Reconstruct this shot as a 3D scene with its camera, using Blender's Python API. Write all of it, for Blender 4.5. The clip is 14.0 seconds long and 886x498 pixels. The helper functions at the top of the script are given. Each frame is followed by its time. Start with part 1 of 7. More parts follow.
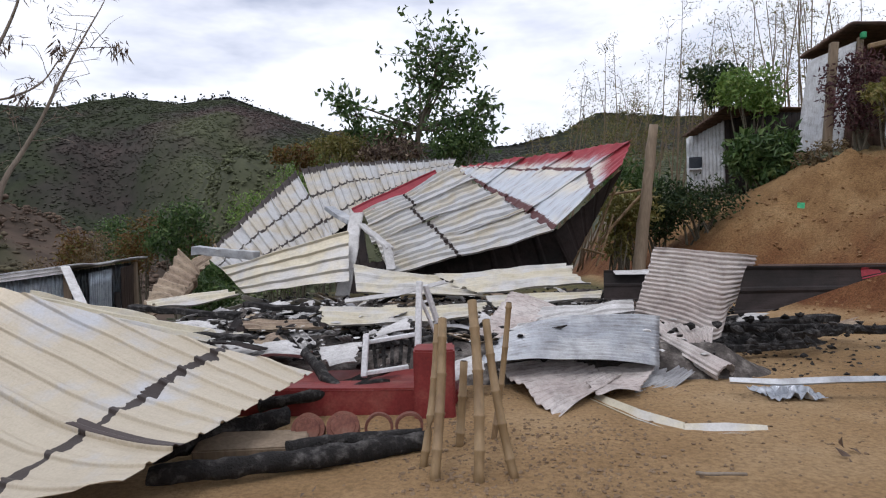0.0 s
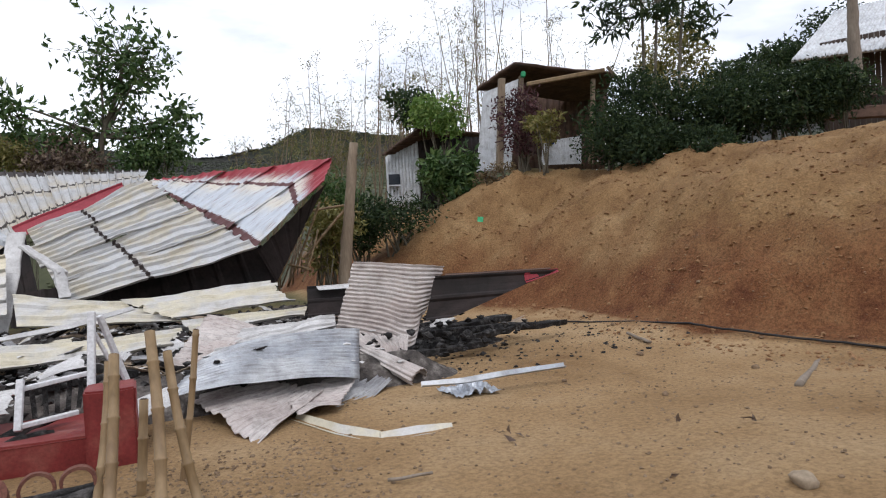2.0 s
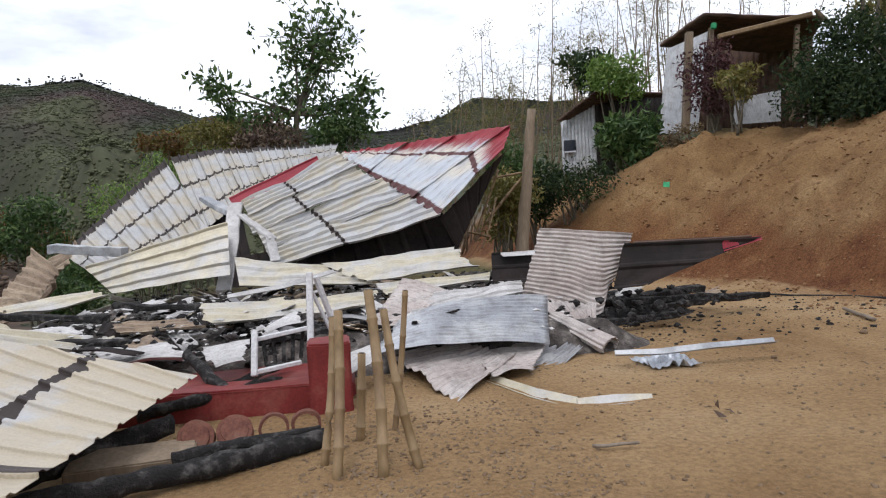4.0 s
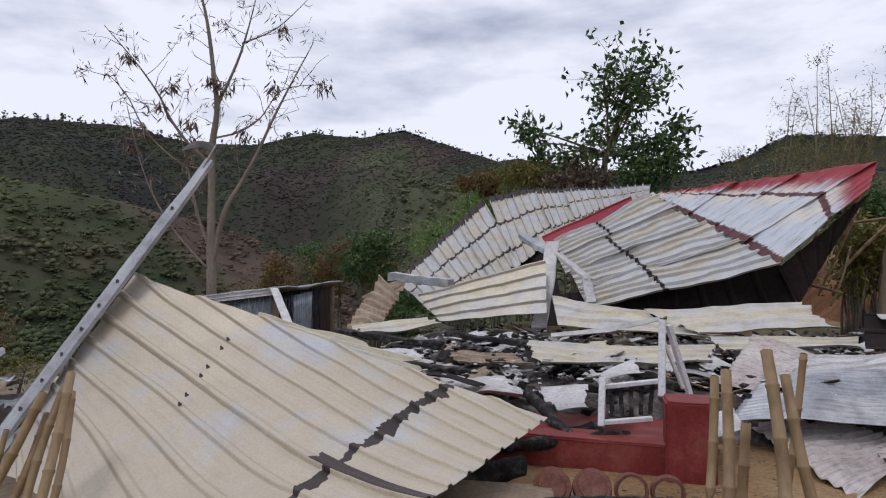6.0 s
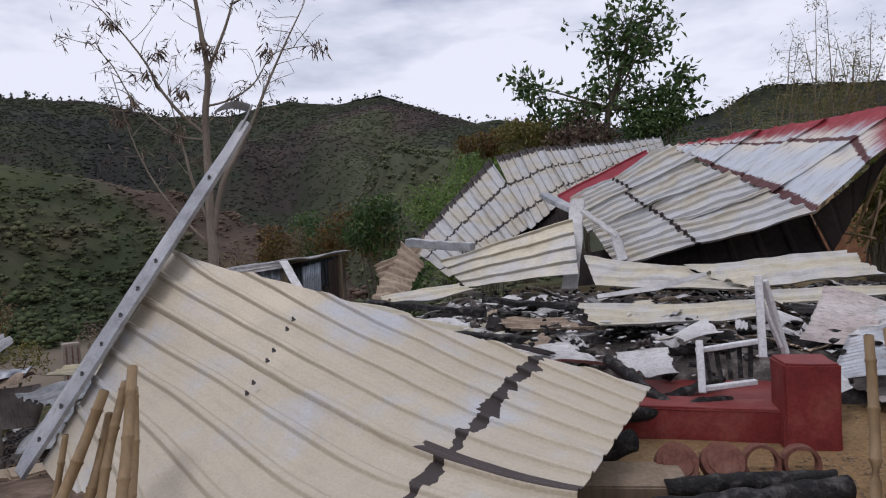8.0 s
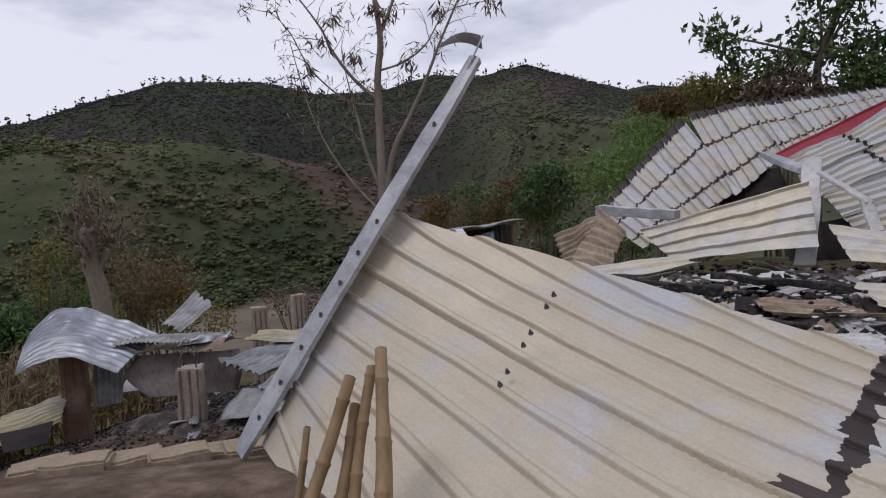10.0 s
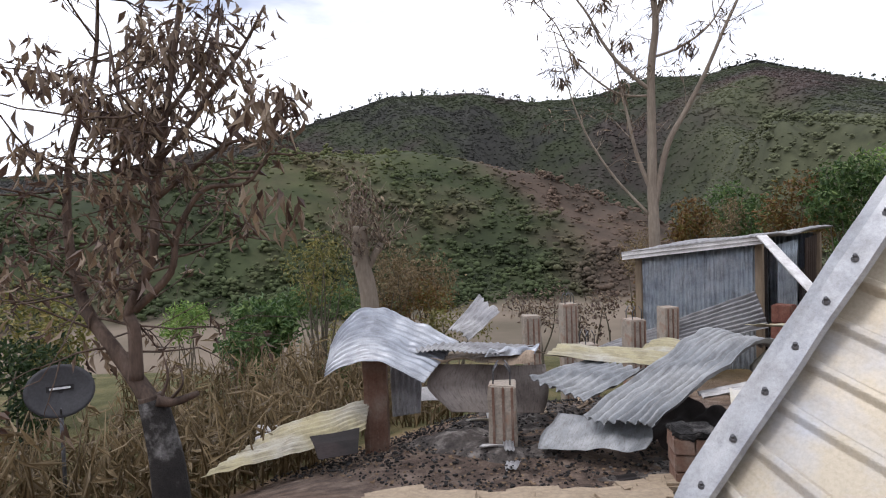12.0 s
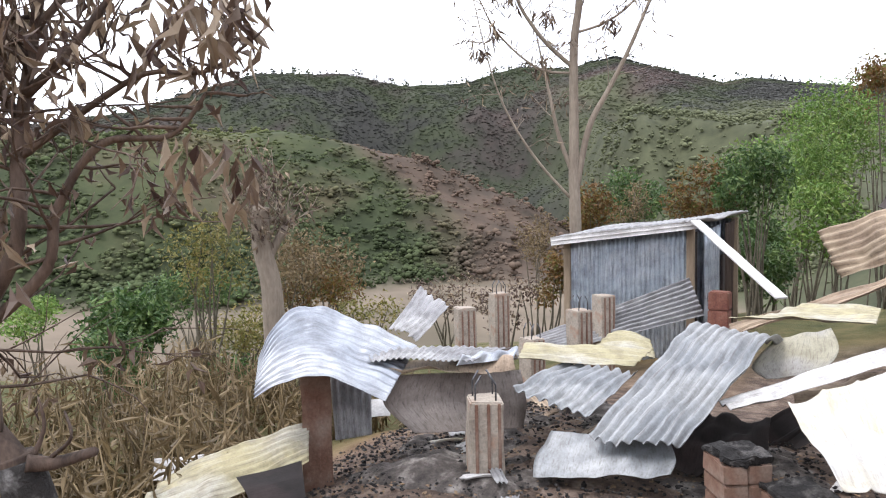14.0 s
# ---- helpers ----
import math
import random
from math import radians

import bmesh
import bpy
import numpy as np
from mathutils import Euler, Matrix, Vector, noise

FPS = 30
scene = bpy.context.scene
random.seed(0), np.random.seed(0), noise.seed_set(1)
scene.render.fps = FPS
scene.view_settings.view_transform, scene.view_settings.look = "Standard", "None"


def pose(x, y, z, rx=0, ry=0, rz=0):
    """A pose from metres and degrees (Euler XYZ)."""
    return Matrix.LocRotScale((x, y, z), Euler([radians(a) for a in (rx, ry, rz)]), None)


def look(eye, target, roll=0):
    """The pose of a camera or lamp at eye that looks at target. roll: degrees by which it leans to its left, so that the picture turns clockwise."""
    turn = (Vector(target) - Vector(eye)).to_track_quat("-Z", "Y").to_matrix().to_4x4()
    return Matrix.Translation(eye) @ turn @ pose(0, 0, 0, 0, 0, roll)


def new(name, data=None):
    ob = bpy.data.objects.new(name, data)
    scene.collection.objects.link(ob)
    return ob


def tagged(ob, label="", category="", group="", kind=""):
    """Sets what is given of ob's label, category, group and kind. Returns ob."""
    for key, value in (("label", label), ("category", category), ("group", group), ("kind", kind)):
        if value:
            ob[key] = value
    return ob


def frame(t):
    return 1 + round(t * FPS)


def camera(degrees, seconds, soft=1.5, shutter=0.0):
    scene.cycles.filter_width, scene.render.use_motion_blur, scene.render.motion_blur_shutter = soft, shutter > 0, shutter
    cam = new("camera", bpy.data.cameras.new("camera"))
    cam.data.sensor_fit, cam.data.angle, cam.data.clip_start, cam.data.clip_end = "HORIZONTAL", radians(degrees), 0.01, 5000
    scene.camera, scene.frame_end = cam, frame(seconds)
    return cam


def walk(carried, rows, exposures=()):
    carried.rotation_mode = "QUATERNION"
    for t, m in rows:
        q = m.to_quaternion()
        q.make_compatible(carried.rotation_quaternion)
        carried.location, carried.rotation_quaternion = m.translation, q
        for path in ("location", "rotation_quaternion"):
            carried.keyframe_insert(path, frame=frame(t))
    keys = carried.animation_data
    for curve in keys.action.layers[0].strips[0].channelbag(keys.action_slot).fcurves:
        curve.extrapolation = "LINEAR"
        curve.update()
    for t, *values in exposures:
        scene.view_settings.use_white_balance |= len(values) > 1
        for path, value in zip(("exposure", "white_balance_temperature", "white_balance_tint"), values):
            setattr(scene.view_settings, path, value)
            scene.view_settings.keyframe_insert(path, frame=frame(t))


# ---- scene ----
cam = camera(68.9, 14.0, soft=1.15)
PATH = [
    (0, (-0.008, 0.044, 1.495), (-0.043, 2.043, 1.455), -1.5),
    (0.5, (0.042, 0.083, 1.527), (0.102, 2.082, 1.493), -5.6),
    (1, (0.107, 0.083, 1.521), (0.513, 2.04, 1.445), -1.1),
    (1.5, (0.157, 0.066, 1.515), (0.909, 1.919, 1.458), -2.2),
    (2, (0.154, 0.074, 1.525), (0.969, 1.901, 1.493), -3.0),
    (2.5, (0.152, 0.087, 1.503), (0.925, 1.931, 1.455), -3.0),
    (3, (0.116, 0.093, 1.532), (0.72, 1.999, 1.457), -3.4),
    (3.2, (0.093, 0.097, 1.522), (0.606, 2.027, 1.412), -4.0),
    (5.3, (-0.459, 0.264, 1.505), (-0.443, 2.263, 1.437), 0.3),
    (5.5, (-0.514, 0.253, 1.518), (-0.621, 2.249, 1.463), -0.1),
    (6, (-0.652, 0.471, 1.523), (-1.185, 2.398, 1.579), -0.3),
    (6.5, (-0.817, 0.572, 1.501), (-1.525, 2.443, 1.484), -0.7),
    (7, (-1.046, 0.611, 1.547), (-1.547, 2.547, 1.492), -6.7),
    (7.2, (-1.11, 0.62, 1.558), (-1.549, 2.57, 1.499), -4.0),
    (9.5, (-2.256, 1.234, 1.467), (-2.865, 3.139, 1.441), -1.8),
    (9.8, (-2.384, 1.336, 1.482), (-3.187, 3.168, 1.485), -3.3),
    (10, (-2.505, 1.387, 1.47), (-3.398, 3.172, 1.35), -2.7),
    (10.3, (-2.725, 1.387, 1.438), (-3.761, 3.095, 1.341), -0.5),
    (10.5, (-2.908, 1.37, 1.447), (-3.959, 3.07, 1.363), -0.2),
    (11, (-3.344, 1.421, 1.416), (-4.562, 3.005, 1.326), -2.2),
    (11.5, (-3.788, 1.586, 1.418), (-5.195, 3.005, 1.327), -3.8),
    (12, (-4.244, 1.617, 1.417), (-5.644, 3.044, 1.345), -1.9),
    (12.5, (-4.62, 1.726, 1.375), (-5.833, 3.31, 1.232), -5.0),
    (13, (-5.043, 1.837, 1.385), (-6.399, 3.306, 1.361), -5.1),
    (13.5, (-5.392, 1.938, 1.372), (-6.725, 3.422, 1.221), -1.2),
    (14, (-5.715, 2.047, 1.398), (-6.808, 3.717, 1.266), -1.3),
]
walk(cam, [(t, look(eye, target, roll)) for t, eye, target, roll in PATH],
     exposures=((0, -0.33, 6050, 15), (1.0, -0.5, 6100, 14), (1.5, -0.26, 6100, 13), (3, -0.1, 6150, 13), (5.5, -0.46, 6050, 15), (6.5, -0.70, 6000, 18), (7.2, -0.68, 6000, 18), (9.5, -0.70, 6020, 19), (10, -0.78, 6050, 19), (10.5, -0.60, 6080, 19), (11, -0.54, 6100, 18), (12, 0.1, 6150, 16), (12.5, 0.4, 6150, 14), (13, 0.46, 6150, 15), (13.5, 0.72, 6150, 14), (14, 0.88, 6150, 14)))

# ---- light: bright overcast sky, weak broad sun ----
world = bpy.data.worlds.new("overcast_sky")
scene.world = world
world.use_nodes = True
wt = world.node_tree
wt.nodes.clear()
w_out = wt.nodes.new("ShaderNodeOutputWorld")
w_bg = wt.nodes.new("ShaderNodeBackground")
w_sky = wt.nodes.new("ShaderNodeTexSky")
w_sky.sky_type = 'NISHITA'
w_sky.sun_disc = False
w_sky.sun_elevation = radians(58)
w_sky.sun_rotation = radians(200)
w_scale = wt.nodes.new("ShaderNodeMix")
w_scale.data_type = 'RGBA'
w_scale.blend_type = 'MULTIPLY'
w_scale.inputs[0].default_value = 1.0
w_scale.inputs[7].default_value = (0.12, 0.12, 0.12, 1)
w_co = wt.nodes.new("ShaderNodeTexCoord")
w_map = wt.nodes.new("ShaderNodeMapping")
w_map.inputs["Scale"].default_value = (1.0, 1.0, 3.2)
w_noise = wt.nodes.new("ShaderNodeTexNoise")
w_noise.inputs["Scale"].default_value = 1.9
w_noise.inputs["Detail"].default_value = 6
w_noise.inputs["Roughness"].default_value = 0.55
w_ramp = wt.nodes.new("ShaderNodeValToRGB")
w_ramp.color_ramp.elements[0].position = 0.33
w_ramp.color_ramp.elements[0].color = (0.66, 0.72, 0.85, 1)
w_ramp.color_ramp.elements[1].position = 0.50
w_ramp.color_ramp.elements[1].color = (1.5, 1.51, 1.52, 1)
w_mix = wt.nodes.new("ShaderNodeMix")
w_mix.data_type = 'RGBA'
w_mix.inputs[0].default_value = 0.86
wt.links.new(w_co.outputs["Generated"], w_map.inputs["Vector"])
wt.links.new(w_map.outputs["Vector"], w_noise.inputs["Vector"])
wt.links.new(w_noise.outputs["Fac"], w_ramp.inputs["Fac"])
wt.links.new(w_sky.outputs["Color"], w_scale.inputs[6])
wt.links.new(w_scale.outputs[2], w_mix.inputs[6])
wt.links.new(w_ramp.outputs["Color"], w_mix.inputs[7])
wt.links.new(w_mix.outputs[2], w_bg.inputs["Color"])
w_bg.inputs["Strength"].default_value = 1.0
wt.links.new(w_bg.outputs["Background"], w_out.inputs["Surface"])
sun = new("sun", bpy.data.lights.new("sun", 'SUN'))
sun.data.energy = 1.2
sun.data.angle = radians(14)
sun.data.color = (1.0, 0.96, 0.9)
sun.matrix_world = look((-6, -14, 26), (0, 0, 0))


# ---- materials ----
def mat(name, rough=0.8, metal=0.0, spec=0.4):
    m = bpy.data.materials.new(name)
    m.use_nodes = True
    b = m.node_tree.nodes["Principled BSDF"]
    b.inputs["Roughness"].default_value = rough
    b.inputs["Metallic"].default_value = metal
    b.inputs["Specular IOR Level"].default_value = spec
    return m, m.node_tree, b


def node(t, kind, **values):
    n = t.nodes.new(kind)
    for k, v in values.items():
        n.inputs[k.replace("_", " ")].default_value = v
    return n


def noise_fac(t, co, scale, detail=4, rough=0.55, stretch=None):
    n = node(t, "ShaderNodeTexNoise", Scale=scale, Detail=detail, Roughness=rough)
    if stretch:
        mp = node(t, "ShaderNodeMapping", Scale=stretch)
        t.links.new(co, mp.inputs["Vector"])
        co = mp.outputs["Vector"]
    t.links.new(co, n.inputs["Vector"])
    return n.outputs["Fac"]


def ramp(t, fac, stops):
    r = t.nodes.new("ShaderNodeValToRGB")
    e = r.color_ramp.elements
    while len(e) < len(stops):
        e.new(0.5)
    for el, (p, c) in zip(e, stops):
        el.position = p
        el.color = (*c, 1) if len(c) == 3 else c
    t.links.new(fac, r.inputs["Fac"])
    return r.outputs["Color"]


def mix(t, fac, a, b, mode='MIX'):
    n = t.nodes.new("ShaderNodeMix")
    n.data_type = 'RGBA'
    n.blend_type = mode
    for sock, v in ((n.inputs[0], fac), (n.inputs[6], a), (n.inputs[7], b)):
        if isinstance(v, (int, float)):
            sock.default_value = v
        elif isinstance(v, tuple):
            sock.default_value = (*v, 1)
        else:
            t.links.new(v, sock)
    return n.outputs[2]


def bump(t, b, fac, strength, dist):
    n = node(t, "ShaderNodeBump", Strength=strength, Distance=dist)
    t.links.new(fac, n.inputs["Height"])
    t.links.new(n.outputs["Normal"], b.inputs["Normal"])


def math_node(t, op, a, b=0.0, c=0.0):
    n = t.nodes.new("ShaderNodeMath")
    n.operation = op
    for sock, v in zip(n.inputs, (a, b, c)):
        if isinstance(v, (int, float)):
            sock.default_value = v
        else:
            t.links.new(v, sock)
    return n.outputs[0]


def coords(t, which="Object"):
    return t.nodes.new("ShaderNodeTexCoord").outputs[which]


BLACK, WHITE = (0, 0, 0), (1, 1, 1)


def rough_stuff(name, c1, c2, scale=6, fine=60, rough=0.9, bump_d=0.01, c3=None, stretch=None, spec=0.3, metal=0.0):
    """A matt surface of two or three tones in patches, with fine grain."""
    m, t, b = mat(name, rough, metal, spec)
    co = coords(t)
    big = noise_fac(t, co, scale, 5, 0.6, stretch)
    stops = [(0.3, c1), (0.7, c2)] if c3 is None else [(0.28, c1), (0.52, c2), (0.74, c3)]
    col = ramp(t, big, stops)
    small = noise_fac(t, co, fine, 3, 0.6, stretch)
    col = mix(t, 0.55, col, ramp(t, small, [(0.25, (0.35, 0.35, 0.35)), (0.75, (1, 1, 1))]), 'MULTIPLY')
    t.links.new(col, b.inputs["Base Color"])
    bump(t, b, mix(t, 0.5, big, small), 0.8, bump_d)
    return m


def sheet_metal(name, paint, bare, burn, wear=0.5, strips=(), soot=0.5, rough=0.45, metal=0.25, strip_colour=(0.035, 0.025, 0.022), seam=False, stains=0.6, streaks=0.7):
    """Painted sheet: paint over bare zinc or ash, brown scorching, and dark soot lines across where the purlins lay."""
    m, t, b = mat(name, rough, metal, 0.4)
    co, uv = coords(t), coords(t, "UV")
    big = noise_fac(t, co, 1.3, 6, 0.62)
    col = mix(t, ramp(t, big, [(wear - 0.06, BLACK), (wear + 0.1, WHITE)]), paint, bare)
    streak = noise_fac(t, uv, 9.0, 4, 0.6, (7.0, 0.7, 1))
    col = mix(t, ramp(t, streak, [(0.5, BLACK), (0.72, (streaks,) * 3)]), col, burn)
    stain = noise_fac(t, co, 4.5, 8, 0.72)
    col = mix(t, stains, col, ramp(t, stain, [(0.34, (0.42, 0.40, 0.38)), (0.56, (1, 1, 1))]), 'MULTIPLY')
    fine = noise_fac(t, co, 55, 4, 0.7)
    col = mix(t, 0.35, col, ramp(t, fine, [(0.3, (0.55, 0.53, 0.5)), (0.62, (1, 1, 1))]), 'MULTIPLY')
    sep = t.nodes.new("ShaderNodeSeparateXYZ")
    t.links.new(uv, sep.inputs[0])
    wob = math_node(t, 'MULTIPLY', math_node(t, 'SUBTRACT', noise_fac(t, uv, 14, 3), 0.5), 0.05)
    for v, w in strips:
        off = math_node(t, 'ABSOLUTE', math_node(t, 'SUBTRACT', math_node(t, 'ADD', sep.outputs[1], wob), v))
        gaps = noise_fac(t, uv, 16, 2, 0.5, (1.6, 0.2, 1))
        lim = math_node(t, 'MULTIPLY', w * 2.2, gaps)
        hit = math_node(t, 'LESS_THAN', off, lim)
        col = mix(t, hit, col, strip_colour)
    if seam:
        off = math_node(t, 'ABSOLUTE', math_node(t, 'SUBTRACT', sep.outputs[0], 0.487))
        far = math_node(t, 'GREATER_THAN', math_node(t, 'ADD', sep.outputs[1], math_node(t, 'MULTIPLY', wob, 2.0)), 0.74)
        col = mix(t, math_node(t, 'MULTIPLY', math_node(t, 'LESS_THAN', off, 0.02), far), col, (0.05, 0.035, 0.032))
    dark = noise_fac(t, co, 2.1, 7, 0.68)
    col = mix(t, ramp(t, dark, [(0.62 + 0.16 * (1 - soot), BLACK), (0.80 + 0.1 * (1 - soot), (0.9, 0.9, 0.9))]), col, (0.03, 0.025, 0.022))
    t.links.new(col, b.inputs["Base Color"])
    rr = t.nodes.new("ShaderNodeMapRange")
    rr.inputs[3].default_value = rough - 0.1
    rr.inputs[4].default_value = rough + 0.25
    t.links.new(big, rr.inputs[0])
    t.links.new(rr.outputs[0], b.inputs["Roughness"])
    bump(t, b, mix(t, 0.3, noise_fac(t, co, 6, 3), fine), 0.35, 0.012)
    return m


M_cream = sheet_metal("cream_sheet", (0.60, 0.55, 0.42), (0.56, 0.55, 0.53), (0.26, 0.21, 0.16), wear=0.5, soot=0.3, stains=0.35, streaks=0.4)
M_panel = sheet_metal("cream_panel", (0.52, 0.46, 0.355), (0.49, 0.50, 0.52), (0.30, 0.23, 0.17), wear=0.57, soot=0.0, strips=((0.80, 0.012),), rough=0.42, seam=True, stains=0.12, streaks=0.22)
M_roof_a = sheet_metal("scorched_roof", (0.54, 0.495, 0.40), (0.54, 0.545, 0.55), (0.16, 0.13, 0.12), wear=0.47, soot=0.2, strips=((0.42, 0.012),), stains=0.28, streaks=0.4)
M_roof_c = sheet_metal("pale_roof", (0.50, 0.455, 0.37), (0.50, 0.505, 0.51), (0.16, 0.11, 0.10), wear=0.48, soot=0.25, strips=((0.03, 0.06), (0.42, 0.016), (0.80, 0.016)), stains=0.28, streaks=0.4)
M_zinc = sheet_metal("bare_zinc", (0.38, 0.40, 0.43), (0.53, 0.54, 0.55), (0.2, 0.18, 0.17), wear=0.5, soot=0.2, rough=0.42, metal=0.45)
M_white = sheet_metal("ash_white_sheet", (0.64, 0.63, 0.62), (0.50, 0.49, 0.48), (0.2, 0.18, 0.17), wear=0.5, soot=0.55, rough=0.6, metal=0.1)
M_pink = sheet_metal("scorched_pinkish_sheet", (0.58, 0.535, 0.505), (0.49, 0.43, 0.40), (0.16, 0.12, 0.11), wear=0.48, soot=0.2, rough=0.55)
M_brown = sheet_metal("browned_sheet", (0.34, 0.26, 0.19), (0.46, 0.37, 0.27), (0.10, 0.07, 0.05), wear=0.5, soot=0.5, rough=0.7, metal=0.1)
M_yellow = sheet_metal("yellowed_sheet", (0.40, 0.36, 0.22), (0.44, 0.42, 0.35), (0.16, 0.13, 0.09), wear=0.52, soot=0.2, rough=0.5)
M_grey = sheet_metal("grey_sheet", (0.30, 0.30, 0.31), (0.42, 0.42, 0.42), (0.12, 0.1, 0.09), wear=0.5, soot=0.5, rough=0.6, metal=0.3)
# Near-black: sooted metal, and the painted gloom under the fallen roof.
M_dark = sheet_metal("soot_or_shade_sheet", (0.022, 0.018, 0.017), (0.04, 0.03, 0.028), (0.012, 0.011, 0.01), wear=0.5, soot=0.3, rough=0.9, metal=0.0)
M_bluezinc = sheet_metal("shed_wall_zinc", (0.38, 0.43, 0.48), (0.54, 0.58, 0.62), (0.09, 0.1, 0.12), wear=0.5, soot=0.12, rough=0.42, metal=0.5)
M_hutwhite = sheet_metal("white_hut_sheet", (0.66, 0.68, 0.70), (0.55, 0.57, 0.6), (0.3, 0.28, 0.26), wear=0.55, soot=0.0, rough=0.55, metal=0.1)
M_silver = sheet_metal("bright_zinc", (0.36, 0.385, 0.43), (0.48, 0.50, 0.53), (0.18, 0.18, 0.19), wear=0.5, soot=0.2, rough=0.34, metal=0.6, stains=0.5, streaks=0.6)
# Darker copy of bare zinc: takes light off the platform sheets by colour.
M_darkzinc = sheet_metal("darkened_zinc", (0.27, 0.285, 0.30), (0.37, 0.38, 0.385), (0.13, 0.115, 0.105), wear=0.5, soot=0.4, rough=0.45, metal=0.4, stains=0.6, streaks=0.6)
M_ashplate = sheet_metal("ash_grey_plate", (0.22, 0.185, 0.165), (0.29, 0.255, 0.23), (0.08, 0.065, 0.055), wear=0.5, soot=0.35, rough=0.75, metal=0.05)
M_ashyellow = sheet_metal("ash_yellow_plate", (0.34, 0.32, 0.24), (0.30, 0.29, 0.27), (0.12, 0.10, 0.08), wear=0.5, soot=0.3, rough=0.65, metal=0.1)
M_rust = sheet_metal("rusted_roof", (0.10, 0.06, 0.045), (0.16, 0.10, 0.07), (0.04, 0.03, 0.028), wear=0.5, soot=0.2, rough=0.8, metal=0.1)


def red_sheet_material():
    """Red paint at the far end of the sheet, burnt off towards the near end."""
    m, t, b = mat("red_painted_roof", 0.5, 0.1, 0.4)
    co, uv = coords(t), coords(t, "UV")
    sep = t.nodes.new("ShaderNodeSeparateXYZ")
    t.links.new(uv, sep.inputs[0])
    red = ramp(t, noise_fac(t, co, 5, 5), [(0.3, (0.23, 0.026, 0.036)), (0.7, (0.34, 0.05, 0.062))])
    bare = mix(t, ramp(t, noise_fac(t, co, 1.1, 6), [(0.42, BLACK), (0.6, WHITE)]), (0.62, 0.585, 0.51), (0.52, 0.555, 0.60))
    streak = noise_fac(t, uv, 10, 4, 0.6, (6.0, 0.5, 1))
    bare = mix(t, ramp(t, streak, [(0.56, BLACK), (0.68, (0.75, 0.75, 0.75))]), bare, (0.16, 0.05, 0.045))
    edge = math_node(t, 'ADD', sep.outputs[1], math_node(t, 'MULTIPLY', math_node(t, 'SUBTRACT', streak, 0.5), 0.5))
    col = mix(t, ramp(t, edge, [(0.66, BLACK), (0.78, WHITE)]), bare, red)
    wob = math_node(t, 'MULTIPLY', math_node(t, 'SUBTRACT', noise_fac(t, uv, 12, 3), 0.5), 0.05)
    for v, w in ((0.06, 0.07), (0.60, 0.028)):
        off = math_node(t, 'ABSOLUTE', math_node(t, 'SUBTRACT', math_node(t, 'ADD', sep.outputs[1], wob), v))
        lim = math_node(t, 'MULTIPLY', w * 1.7, noise_fac(t, uv, 22, 2, 0.5, (1.5, 0.3, 1)))
        col = mix(t, math_node(t, 'LESS_THAN', off, lim), col, (0.10, 0.04, 0.04))
    t.links.new(col, b.inputs["Base Color"])
    bump(t, b, noise_fac(t, co, 40, 4), 0.3, 0.01)
    return m


M_roof_b = red_sheet_material()
M_redstrip = rough_stuff("red_fascia_paint", (0.27, 0.028, 0.042), (0.38, 0.05, 0.068), 4, 40, 0.5, 0.004)
M_redwall = rough_stuff("red_porch_paint", (0.16, 0.022, 0.022), (0.23, 0.035, 0.032), 3, 50, 0.55, 0.004, (0.30, 0.09, 0.07))
M_concrete = rough_stuff("worn_concrete", (0.26, 0.22, 0.18), (0.40, 0.35, 0.29), 5, 40, 0.9, 0.01, (0.30, 0.16, 0.10))
M_rustconc = rough_stuff("rust_stained_concrete", (0.16, 0.075, 0.05), (0.24, 0.15, 0.11), 4, 40, 0.9, 0.01, (0.30, 0.24, 0.2))
M_clay = rough_stuff("fired_clay", (0.12, 0.045, 0.035), (0.20, 0.085, 0.06), 6, 50, 0.9, 0.012, (0.24, 0.14, 0.10))
M_char = rough_stuff("charred_wood", (0.010, 0.009, 0.009), (0.022, 0.02, 0.019), 11, 60, 0.85, 0.05, (0.15, 0.14, 0.132))
M_charbase = rough_stuff("charred_bark_with_ash", (0.012, 0.011, 0.011), (0.03, 0.027, 0.025), 4, 50, 0.85, 0.03, (0.34, 0.33, 0.32))
M_ash = rough_stuff("ash_and_char_bed", (0.03, 0.026, 0.024), (0.11, 0.095, 0.085), 7, 45, 0.95, 0.04, (0.34, 0.31, 0.28))
M_wood = rough_stuff("weathered_wood", (0.20, 0.15, 0.10), (0.31, 0.24, 0.17), 5, 30, 0.85, 0.006, None, (1, 1, 0.12))
M_darkwood = rough_stuff("dark_board", (0.05, 0.035, 0.028), (0.09, 0.065, 0.05), 5, 30, 0.85, 0.006, None, (1, 1, 0.12))
M_bark = rough_stuff("pale_bark", (0.20, 0.16, 0.125), (0.31, 0.26, 0.205), 4, 30, 0.9, 0.012, None, (1, 1, 0.25))
M_burntbark = rough_stuff("burnt_bark", (0.035, 0.026, 0.022), (0.12, 0.085, 0.066), 5, 40, 0.9, 0.015, (0.2, 0.15, 0.12), (1, 1, 0.3))
M_greenbark = rough_stuff("grey_green_bark", (0.10, 0.085, 0.06), (0.17, 0.15, 0.11), 5, 40, 0.9, 0.01)
M_bamboo = rough_stuff("dry_bamboo", (0.21, 0.135, 0.06), (0.31, 0.215, 0.115), 3, 26, 0.55, 0.003, (0.15, 0.09, 0.05), (1, 1, 0.2))
